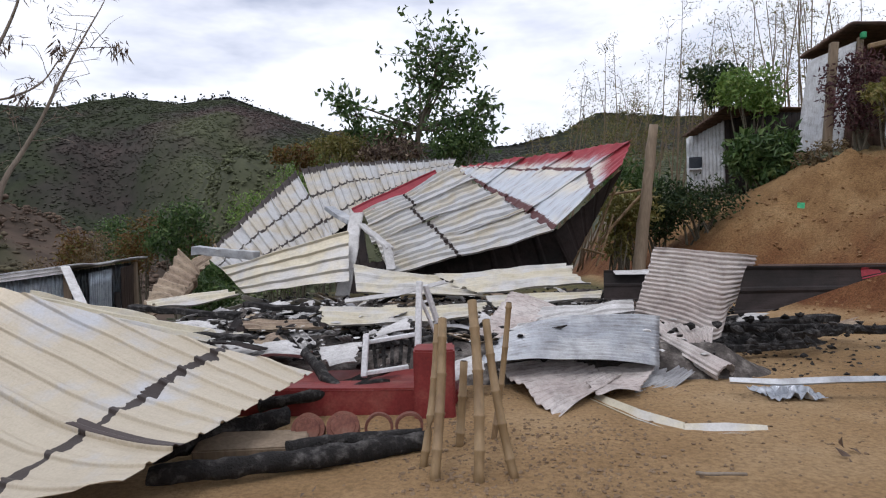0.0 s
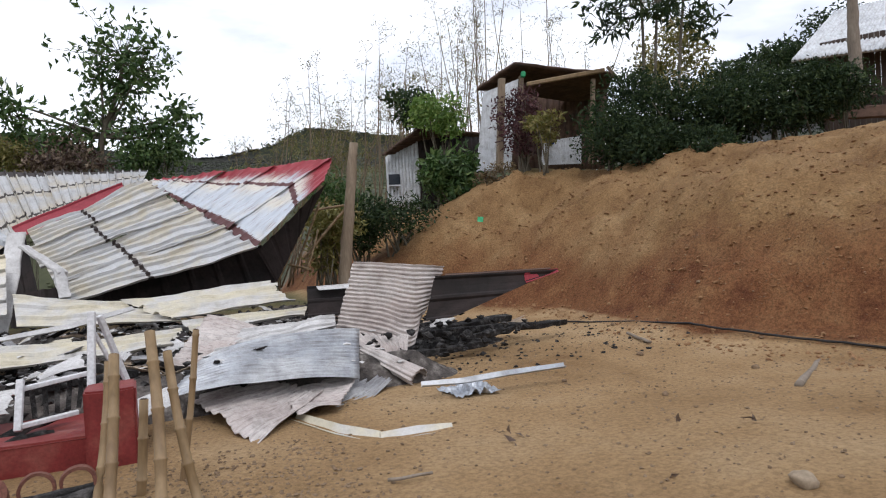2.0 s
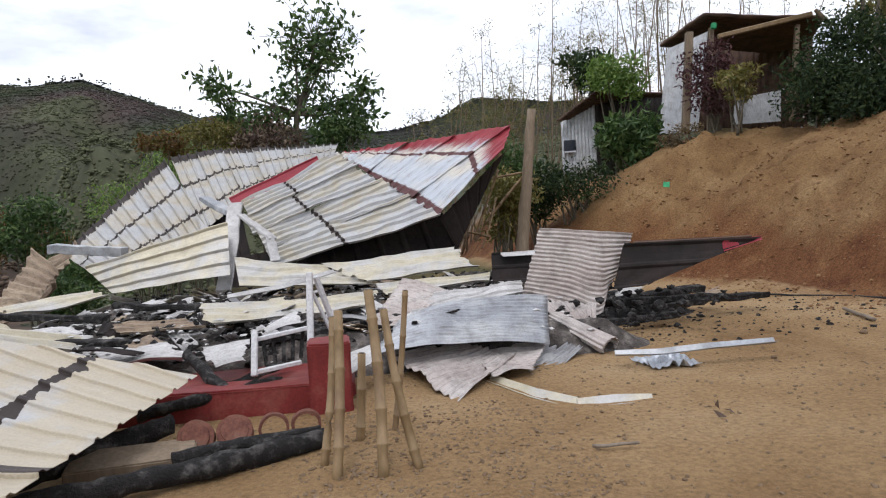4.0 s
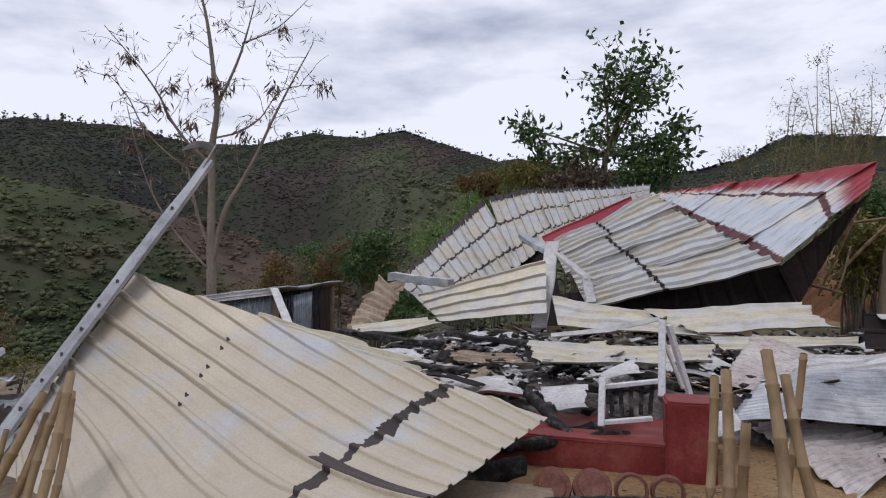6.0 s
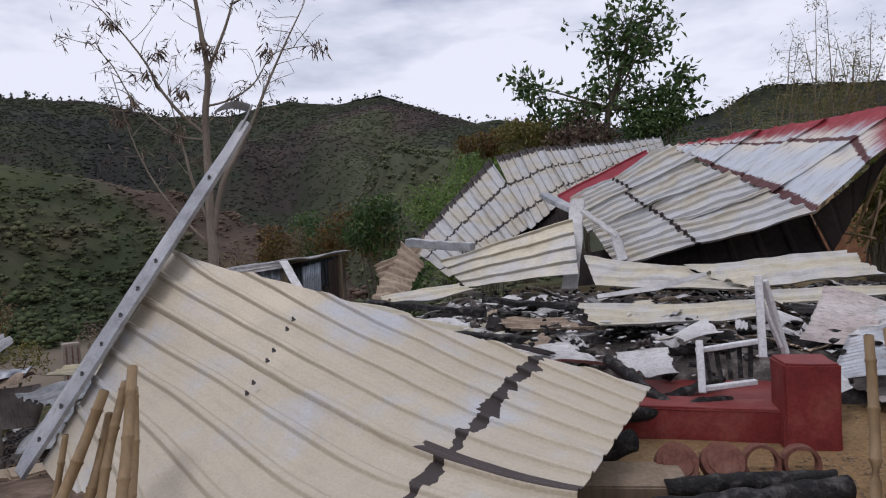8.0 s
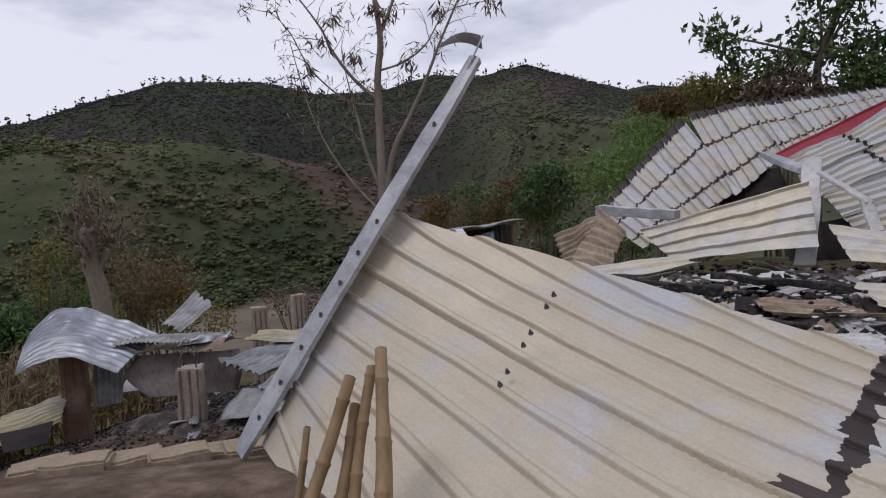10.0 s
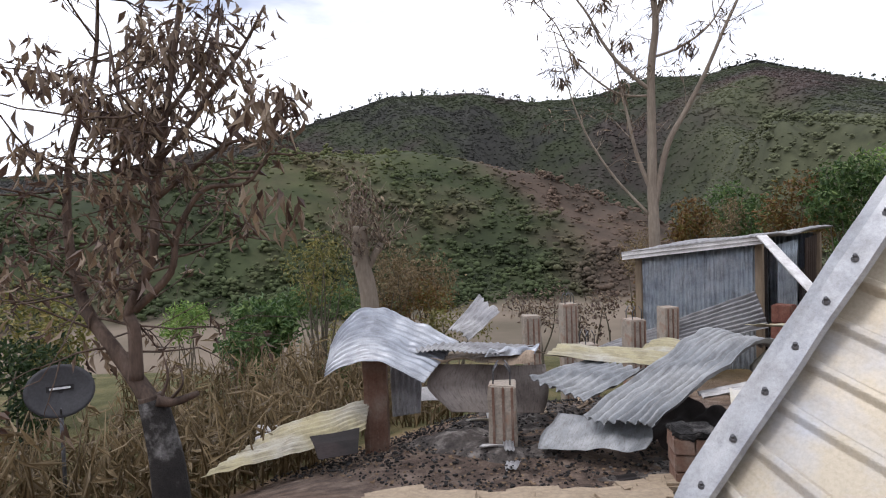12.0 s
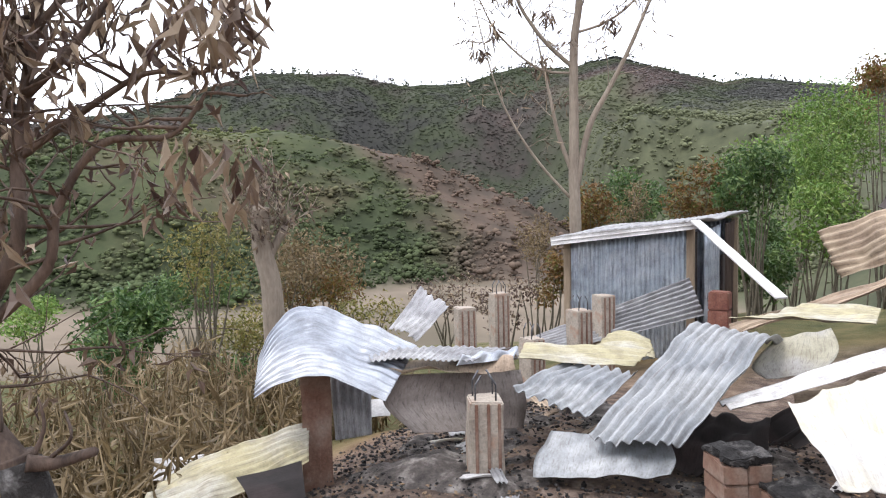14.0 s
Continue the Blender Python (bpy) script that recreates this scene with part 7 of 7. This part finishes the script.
# slender tree over the hedge
def slender_tree():
    base = Vector((12.84, 13.65, 5.39))
    o = Vector((base.x, base.y, ground_z(base.x, base.y)))
    th = thing("slender_tree", "slender tree with long dark leaves over the hedge", "tree", loc=o)
    rng, nrng = random.Random(51), np.random.default_rng(51)
    t, tips = Tubes(), []
    for pts in ([(12.47, 13.81, 4.95), (12.54, 13.81, 6.79), (12.54, 13.83, 8.32)], [(12.72, 13.69, 4.94), (12.88, 13.66, 6.92), (13.01, 13.63, 8.45)], [(13.31, 13.43, 4.90), (13.48, 13.39, 6.73), (13.66, 13.33, 8.26)]):
        limb(t, [Vector(p) - o for p in pts], 0.05, 0.03, 6)
    t.add([(0, 0, -0.2), Vector((12.82, 13.65, 4.93)) - o], [0.09, 0.06], 7)
    for c in ((11.49, 14.29, 7.46), (11.81, 14.14, 7.06), (11.92, 13.88, 7.51), (12.46, 13.63, 7.33), (13.02, 13.60, 7.45), (13.65, 13.32, 7.34), (14.12, 13.11, 6.97), (13.32, 13.48, 7.74), (12.35, 13.91, 7.95)):
        c = Vector(c) - o
        limb(t, [Vector((12.97, 13.63, 7.68)) - o, c], 0.02, 0.008, 4)
        for k in range(9):
            tips.append(c + Vector((rng.gauss(0, 0.25), rng.gauss(0, 0.25), rng.gauss(0, 0.16))))
    part("trunk", t.mesh("trunk"), M_greenbark, th)
    pts = leaves_at(tips, 9, 0.1, nrng)
    part("crown", leaf_mesh("crown", pts, 0.32, 0.085, nrng, 0.35), M_leafdark, th)


slender_tree()
for k, (c, r, n, ll, m, lab) in enumerate([
        ((15.84, 16.17, 6.87), (1.3, 1.0, 1.5), 2200, 0.2, M_leafyellow, "yellow-green small tree behind the hedge"),
        ((23.50, 18.24, 7.69), (2.4, 2.0, 0.9), 2600, 0.25, M_leafdark, "dark trees on the rise beyond the hedge"),
        ((29.79, 19.85, 9.67), (2.6, 2.0, 1.7), 3000, 0.25, M_leafdark, "dark trees behind the wooden hut"),
        ((19.14, 16.89, 6.67), (1.8, 1.5, 0.6), 1600, 0.22, M_leafdark, "dark bushes beyond the hedge")]):
    bush("small_tree", lab, c, r, n, ll, m, 120 + k, group="trees on the rise")


# ---- huts on the bank ----
def hut_small():
    o = Vector((7.6, 19.6, 2.6))
    h = thing("small_hut", "small hut of white corrugated sheets with one window", "hut", loc=o)
    a, b, c = Vector((6.84, 19.04, 4.14)), Vector((7.88, 18.92, 4.88)), Vector((10.66, 19.54, 5.03))
    lo = 2.5
    sheet("", (a.x, a.y, a.z), (b.x, b.y, b.z), (b.x, b.y, lo), (a.x, a.y, lo), 10, 0.02, M_hutwhite, "sine", crumple=0.01, seed=90, parent=h, name="wall", thick=0.04, nv=6)
    # Side wall near-black, unlike the white front.
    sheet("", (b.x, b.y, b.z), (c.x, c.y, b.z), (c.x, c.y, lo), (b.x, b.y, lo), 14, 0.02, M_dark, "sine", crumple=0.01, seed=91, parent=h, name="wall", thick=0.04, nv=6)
    sheet("", (6.60, 18.71, 4.15), (7.76, 18.43, 4.96), (10.93, 19.64, 5.02), (10.01, 20.92, 4.73), 12, 0.02, M_rust, "sine", crumple=0.02, seed=92, parent=h, name="roof", thick=0.05, nv=6)
    p, q = Vector((6.86, 18.94, 3.43)), Vector((7.21, 18.87, 3.74))
    bm = beam_bm(p.lerp(q, 0.0) - o, Vector((q.x, q.y, p.z)) - o, 0.06, 0.32, 0.01)
    win = part("window", bm, M_window, h, "small dark window opening")
    bm = beam_bm(Vector((p.x, p.y, p.z - 0.19)) - o, Vector((q.x, q.y, p.z - 0.19)) - o, 0.09, 0.05, 0.005)
    s = part("sill", bm, M_hutwhite, win)
    return h


hut_small()


def hut_large():
    o = Vector((11.5, 18.0, 3.4))
    h = thing("large_hut", "open-sided hut with a dark tin roof and white sheet wall", "hut", loc=o)
    sheet("", (9.14, 17.17, 5.94), (9.82, 16.00, 6.41), (13.11, 15.73, 6.21), (15.83, 20.00, 6.30), 22, 0.03, M_rust, "sine", crumple=0.04, seed=93, parent=h, name="roof", thick=0.05, nv=10)
    sheet("", (9.23, 16.91, 5.74), (9.98, 16.14, 6.00), (9.65, 16.24, 3.41), (8.91, 17.01, 3.44), 2, 0.01, M_hutwhite, crumple=0.03, seed=94, parent=h, name="wall_or_shade_sheet", thick=0.03, nv=8)
    sheet("", (11.54, 19.18, 6.64), (15.51, 19.05, 6.81), (15.25, 19.12, 3.73), (11.30, 19.24, 3.76), 16, 0.02, M_rust, "sine", crumple=0.02, seed=95, parent=h, name="back_wall", thick=0.04, nv=6)
    sheet("", (11.07, 16.72, 4.29), (12.26, 16.41, 4.46), (12.22, 16.41, 3.60), (11.00, 16.74, 3.60), 2, 0.01, M_hutwhite, crumple=0.02, seed=96, parent=h, name="wall_or_shade_sheet", thick=0.03, nv=6)
    for a, b, w in (((9.03, 15.46, 5.79), (8.84, 15.50, 3.25), 0.17), ((10.05, 16.11, 6.08), (9.90, 16.13, 3.40), 0.12), ((12.51, 16.00, 6.10), (12.30, 16.05, 3.55), 0.12)):
        bm = beam_bm(Vector(a) - o, Vector(b) - o, w, w, 0.01)
        part("post", bm, M_wood, h)
    bm = beam_bm(Vector((9.97, 15.70, 5.74)) - o, Vector((12.25, 15.13, 6.13)) - o, 0.12, 0.12, 0.02)
    part("eave_pole", bm, M_bamboo, h)
    bm = beam_bm(Vector((12.45, 15.26, 6.28)) - o, Vector((12.79, 15.10, 5.81)) - o, 0.09, 0.09, 0.02)
    part("strut", bm, M_wood, h)
    bm = beam_bm(Vector((9.94, 15.94, 6.08)) - o, Vector((10.06, 15.89, 6.07)) - o, 0.15, 0.15, 0.02)
    part("green_can", bm, M_greenbit, h, "small green plastic can under the eave")
    bm = beam_bm(Vector((11.08, 16.49, 4.29)) - o, Vector((11.27, 16.41, 4.28)) - o, 0.03, 0.2, 0.005)
    part("blue_cloth", bm, M_blue, h, "blue cloth hung on the wall")


hut_large()


def hut_wood():
    o = Vector((21.5, 14.5, 5.0))
    h = thing("wooden_hut", "dark wooden hut with a bright corrugated zinc roof", "hut", loc=o)
    sheet("", (19.82, 14.94, 6.79), (25.17, 16.99, 9.64), (26.84, 13.50, 9.66), (22.11, 11.18, 6.58), 3, 0.0, M_hutwhite, "flat", crumple=0.01, seed=97, parent=h, name="roof_deck", thick=0.03, nv=6)
    sheet("", (19.73, 14.87, 6.81), (22.00, 11.12, 6.59), (26.73, 13.44, 9.66), (25.07, 16.92, 9.66), 34, 0.03, M_hutwhite, "sine", crumple=0.01, seed=98, parent=h, name="roof", thick=0.02, nv=6)
    A, B = Vector((21.19, 14.88, 6.96)), Vector((22.80, 11.53, 6.66))
    for k in range(24):
        p, q = A.lerp(B, k / 24), A.lerp(B, (k + 0.94) / 24)
        bm = beam_bm(Vector((p.x, p.y, 5.1 + 0.7)) - o, Vector((q.x, q.y, 5.1 + 0.7)) - o, 0.03, 3.4, 0.004)
        part("wall_board", bm, M_darkwood, h)
    bm = beam_bm(Vector((20.90, 14.77, 5.71)) - o, Vector((22.49, 11.42, 5.17)) - o, 0.1, 0.1, 0.01)
    part("rail", bm, M_wood, h)
    bm = beam_bm(Vector((19.60, 14.46, 4.91)) - o, Vector((21.54, 10.95, 4.53)) - o, 0.4, 0.35, 0.02)
    part("sill_beam", bm, M_rust, h)


hut_wood()
log("tall weathered pole standing on the bank", [(16.23, 10.47, 4.31), (16.24, 10.50, 5.78), (16.27, 10.52, 7.74)], (0.15, 0.14, 0.11), "wooden_pole", M_bark, 8)
log("weathered grey post leaning behind the gable", [(3.71, 13.29, 0.44), (3.89, 13.42, 1.59), (4.23, 13.67, 3.69)], (0.13, 0.12, 0.09), "wooden_post", M_wood, 9)
for k, (a, b, r) in enumerate([((2.39, 13.28, 0.88), (3.34, 13.13, 2.74), 0.04), ((2.75, 13.49, 0.98), (3.38, 13.53, 2.43), 0.025), ((2.99, 13.50, 1.27), (4.14, 13.74, 2.43), 0.03), ((2.62, 13.39, 1.16), (3.01, 13.09, 1.04), 0.025), ((3.22, 13.62, 2.26), (4.08, 13.94, 2.38), 0.025), ((2.84, 13.09, 0.82), (3.35, 13.72, 1.85), 0.02)]):
    stake(b, a, r, "thin bamboo pole of a broken trellis by the gable", 50 + k, "trellis poles")

# ---- small things on the open ground ----
t = Tubes()
cable = []
rngc = random.Random(9)
for k in range(40):
    f = k / 39
    p = Vector((6.38, 9.16, -0.00)).lerp(Vector((7.64, 4.29, -0.00)), f)
    cable.append((p.x + 0.12 * math.sin(7 * f) + rngc.gauss(0, 0.02), p.y + 0.1 * math.sin(11 * f), ground_z(p.x, p.y) + 0.03))
t.add(cable, [0.016] * 40, 7)
tagged(part("cable", t.mesh("cable"), M_black), "black hose lying along the foot of the bank", "hose")
x0, y0 = 6.5, 4.2
log("dry crooked stick leaning on the bank foot", [(5.35, 4.06, 0.05), (7.72, 5.43, -0.09), (8.79, 5.40, 0.44)], (0.035, 0.03, 0.025), "stick", M_bark, 12)
log("short dry stick on the earth", [(1.42, 3.95, 0.02), (1.71, 3.91, 0.02)], (0.012, 0.01), "stick", M_bark, 13)
log("short stick by the heap", [(6.28, 7.47, 0.03), (6.00, 6.69, 0.03)], (0.02, 0.02), "stick", M_bark, 14)
for k, (p, s) in enumerate([((3.61, 3.75, 0.10), 0.07), ((4.00, 3.37, 0.10), 0.12), ((2.48, 4.19, 0.05), 0.1), ((2.87, 3.03, 0.10), 0.06), ((2.56, 4.37, 0.03), 0.1), ((-0.92, 3.79, 0.00), 0.05)]):
    nr = np.random.default_rng(k)
    me = leaf_mesh("dead_leaf", [(0, 0, 0.02), (0.03, 0.02, 0.02)], s, s * 0.45, nr, 0.0)
    me.materials.append(M_leafdry)
    ob = new("dead_leaf", me)
    ob.location = (p[0], p[1], ground_z(p[0], p[1]))
    tagged(ob, "curled brown dead leaf on bare earth", "leaf", "fallen leaves")
bm = bmesh.new()
bmesh.ops.create_grid(bm, x_segments=6, y_segments=8, size=0.06)
for v in bm.verts:
    v.co.z = 0.03 * noise.noise(v.co * 12)
gb = part("plastic_bag", bm, M_greenbit)
gp = Vector((5.416, 10.194, 1.863))
gb.matrix_world = Matrix.Translation((6.26, 11.81, 1.88)) @ pose(0, 0, 0, 60, 10, -20)
tagged(gb, "small green plastic bag caught on the bank", "plastic bag")
bm = box_bm((0.09, 0.05, 0.012), 0.003)
ob = part("paper_scrap", bm, M_whitewood)
ob.matrix_world = Matrix.Translation(Vector((-1.02, 4.22, 0.00)) + Vector((0, 0, 0.02))) @ pose(0, 0, 0, 4, 6, 20)
tagged(ob, "white paper scrap on the earth", "paper")


# ---- lower left: dry maize, shrubs and valley bushes ----
def maize(n, x0, x1, y0, y1, seed):
    nrng, rng = np.random.default_rng(seed), random.Random(seed)
    t, pts = Tubes(), []
    for k in range(n):
        x, y = rng.uniform(x0, x1), rng.uniform(y0, y1)
        g = ground_z(x, y)
        h = rng.uniform(0.5, 1.15)
        dx, dy = rng.gauss(0, 0.12), rng.gauss(0, 0.12)
        t.add([(x, y, g - 0.05), (x + dx * 0.5, y + dy * 0.5, g + h * 0.6), (x + dx * 1.4, y + dy * 1.4, g + h)], [0.012, 0.01, 0.005], 4)
        for j in range(8):
            f = rng.uniform(0.15, 1)
            pts.append((x + dx * f, y + dy * f, g + h * f))
    part("stalks", t.mesh("stalks"), M_leafstraw, mz)
    part("blades", leaf_mesh("blades", pts, 0.32, 0.04, nrng, 0.8), M_leafstraw, mz)


mz = tagged(new("dry_maize"), "withered straw-coloured maize stalks on the slope", "maize", kind="stuff")
maize(420, -16.5, -11.2, 5.6, 10.0, 5)
maize(330, -13.6, -10.3, 2.6, 6.2, 6)
maize(260, -16.0, -11.0, -0.5, 3.0, 7)
for k, (c, r, n, ll, m, lab) in enumerate([
        ((-17.02, 10.51, 0.47), (0.9, 0.9, 0.9), 1500, 0.11, M_leafyellow, "yellow-green drying shrub round the pollarded stem"),
        ((-15.44, 11.27, 0.24), (1.0, 0.9, 0.8), 1700, 0.10, M_leafstraw, "straw-brown leafy shrub beside the pollarded stem"),
        ((-15.03, 11.65, -0.36), (0.8, 0.8, 0.6), 1200, 0.10, M_leafrust, "rust-tinged low shrub behind the concrete stumps"),
        ((-16.58, 4.42, -0.08), (1.1, 0.9, 0.9), 1700, 0.13, M_leafyellow, "yellow-green shrub behind the dish aerial"),
        ((-14.39, 3.74, -0.58), (0.8, 0.8, 0.7), 1300, 0.12, M_leafdark, "dark green weeds behind the dish aerial"),
        ((-15.91, 7.84, -1.17), (0.7, 0.7, 0.7), 1100, 0.12, M_leaf, "fresh green weeds among dry maize")]):
    bush("low_shrub", lab, c, r, n, ll, m, 240 + k, group="shrubs on the slope")
for k, (c, r, n, ll, m, lab) in enumerate([
        ((-24.94, 13.14, -2.21), (1.5, 1.3, 1.3), 2600, 0.3, M_leaf, "round green bush in the field below"),
        ((-16.00, 12.55, -0.24), (1.3, 1.0, 1.2), 1500, 0.13, M_leafstraw, "dry straw-coloured shrub beyond the platform"),
        ((-14.17, 11.92, -0.77), (0.9, 0.8, 0.7), 800, 0.12, M_leafyellow, "yellowing shrub beyond the platform"),
        ((-18.58, 12.58, -1.35), (1.3, 1.0, 1.1), 1600, 0.14, M_leafyellow, "yellow-green scrub on the slope"),
        ((-16.02, 10.03, -1.72), (0.9, 0.8, 0.7), 1000, 0.14, M_leaf, "low green weeds beside dry maize"),
        ((-14.91, 16.21, -0.90), (1.0, 0.8, 0.7), 700, 0.12, M_leafdry, "brown dry shrub at the field edge"),
        ((-12.15, 14.43, -0.77), (0.9, 0.7, 0.6), 700, 0.12, M_leafdry, "brown dry shrub behind the stumps"),
        ((-15.91, 24.01, -0.03), (0.9, 0.8, 1.2), 1000, 0.14, M_leafstraw, "pale dry shrub by the bare tree"),
        ((-13.12, 22.34, 1.21), (0.9, 0.8, 0.9), 1500, 0.18, M_leafrust, "orange-green shrub behind the shed"),
        ((-12.35, 24.07, 1.65), (1.2, 1.0, 1.0), 1900, 0.2, M_leaf, "dark green leafy tree behind the shed"),
        ((-9.61, 23.43, 1.22), (0.8, 0.7, 0.8), 1300, 0.17, M_leafrust, "rusty green shrub at the shed"),
        ((-13.01, 18.66, -0.78), (0.6, 0.6, 0.9), 900, 0.16, M_leafrust, "orange-green shrub beside the shed wall"),
        ((-7.94, 20.81, -0.34), (0.9, 0.8, 0.9), 1500, 0.2, M_leaf, "green shrub between shed and house"),
        ((-8.22, 29.24, 2.48), (2.2, 1.4, 1.7), 3600, 0.2, M_leafbright, "bright feathery green tree beyond the house"),
        ((-6.70, 31.55, 4.01), (2.4, 1.4, 1.8), 3800, 0.2, M_leafbright, "tall feathery green tree beyond the house"),
        ((-7.04, 25.08, 0.71), (1.4, 1.0, 1.2), 2000, 0.2, M_leafbright, "feathery green bush beyond the house"),
        ((-5.24, 33.83, 5.66), (1.4, 1.2, 1.4), 1600, 0.2, M_leafrust, "rusty green treetop beyond the house"),
        ((-8.50, 22.89, 0.29), (0.9, 0.8, 0.8), 1200, 0.2, M_leaf, "green shrub behind the loose rail"),
        ((-29.37, 12.65, -2.02), (1.5, 1.2, 0.8), 1200, 0.2, M_leafbright, "light green weeds in the field"),
        ((-28.35, 18.12, -1.88), (2.2, 1.6, 1.0), 1800, 0.22, M_leaf, "green thicket at the foot of the hill")]):
    bush("shrub", lab, c, r, n, ll, m, 150 + k, group="shrubs on the slope")

# ---- old dish aerial by the scorched tree ----
def dish():
    c = Vector((-12.17, 3.65, -0.25))
    g = ground_z(c.x, c.y)
    o = Vector((c.x, c.y, g))
    th = thing("dish_aerial", "dark grey dish aerial on a short pole in the weeds", "dish aerial", loc=o)
    bm = bmesh.new()
    bmesh.ops.create_circle(bm, cap_ends=False, segments=32, radius=0.001)
    bm.free()
    v, f = [], []
    for j in range(9):
        r = 0.34 * j / 8
        for k in range(32):
            a = 2 * math.pi * k / 32
            v.append((r * math.cos(a), r * math.sin(a) * 0.85, 0.32 * r * r))
    for j in range(8):
        for k in range(32):
            k2 = (k + 1) % 32
            f.append((j * 32 + k, j * 32 + k2, (j + 1) * 32 + k2, (j + 1) * 32 + k))
    me = raw_mesh("reflector", v, f, True)
    ref = part("reflector", me, M_dish, th)
    ref.modifiers.new("thickness", 'SOLIDIFY').thickness = 0.008
    towards = (Vector((-5.0, 1.8, 1.6)) - c).normalized()
    ref.matrix_basis = Matrix.Translation(c - o) @ towards.to_track_quat('Z', 'Y').to_matrix().to_4x4()
    bm = box_bm((0.26, 0.06, 0.008), 0.002)
    pl = part("badge", bm, M_black, ref, "black badge plate")
    pl.location = (0, 0.03, 0.018)
    bm = box_bm((0.2, 0.022, 0.006), 0.001)
    part("badge_bar", bm, M_whitewood, ref, "pale bar on the badge").location = (0, 0.03, 0.026)
    t = Tubes()
    t.add([(0, 0, -0.2), c - o - towards * 0.05], [0.022, 0.02], 8)
    part("pole", t.mesh("pole"), M_screw, th)
    t = Tubes()
    t.add([c - o + Vector((0, 0, -0.28)), c - o + towards * 0.3 + Vector((0, 0, -0.2))], [0.012, 0.01], 6)
    part("arm", t.mesh("arm"), M_screw, th)


M_dish = rough_stuff("dark_grey_enamel", (0.05, 0.05, 0.055), (0.075, 0.075, 0.08), 4, 40, 0.5, 0.002)
dish()
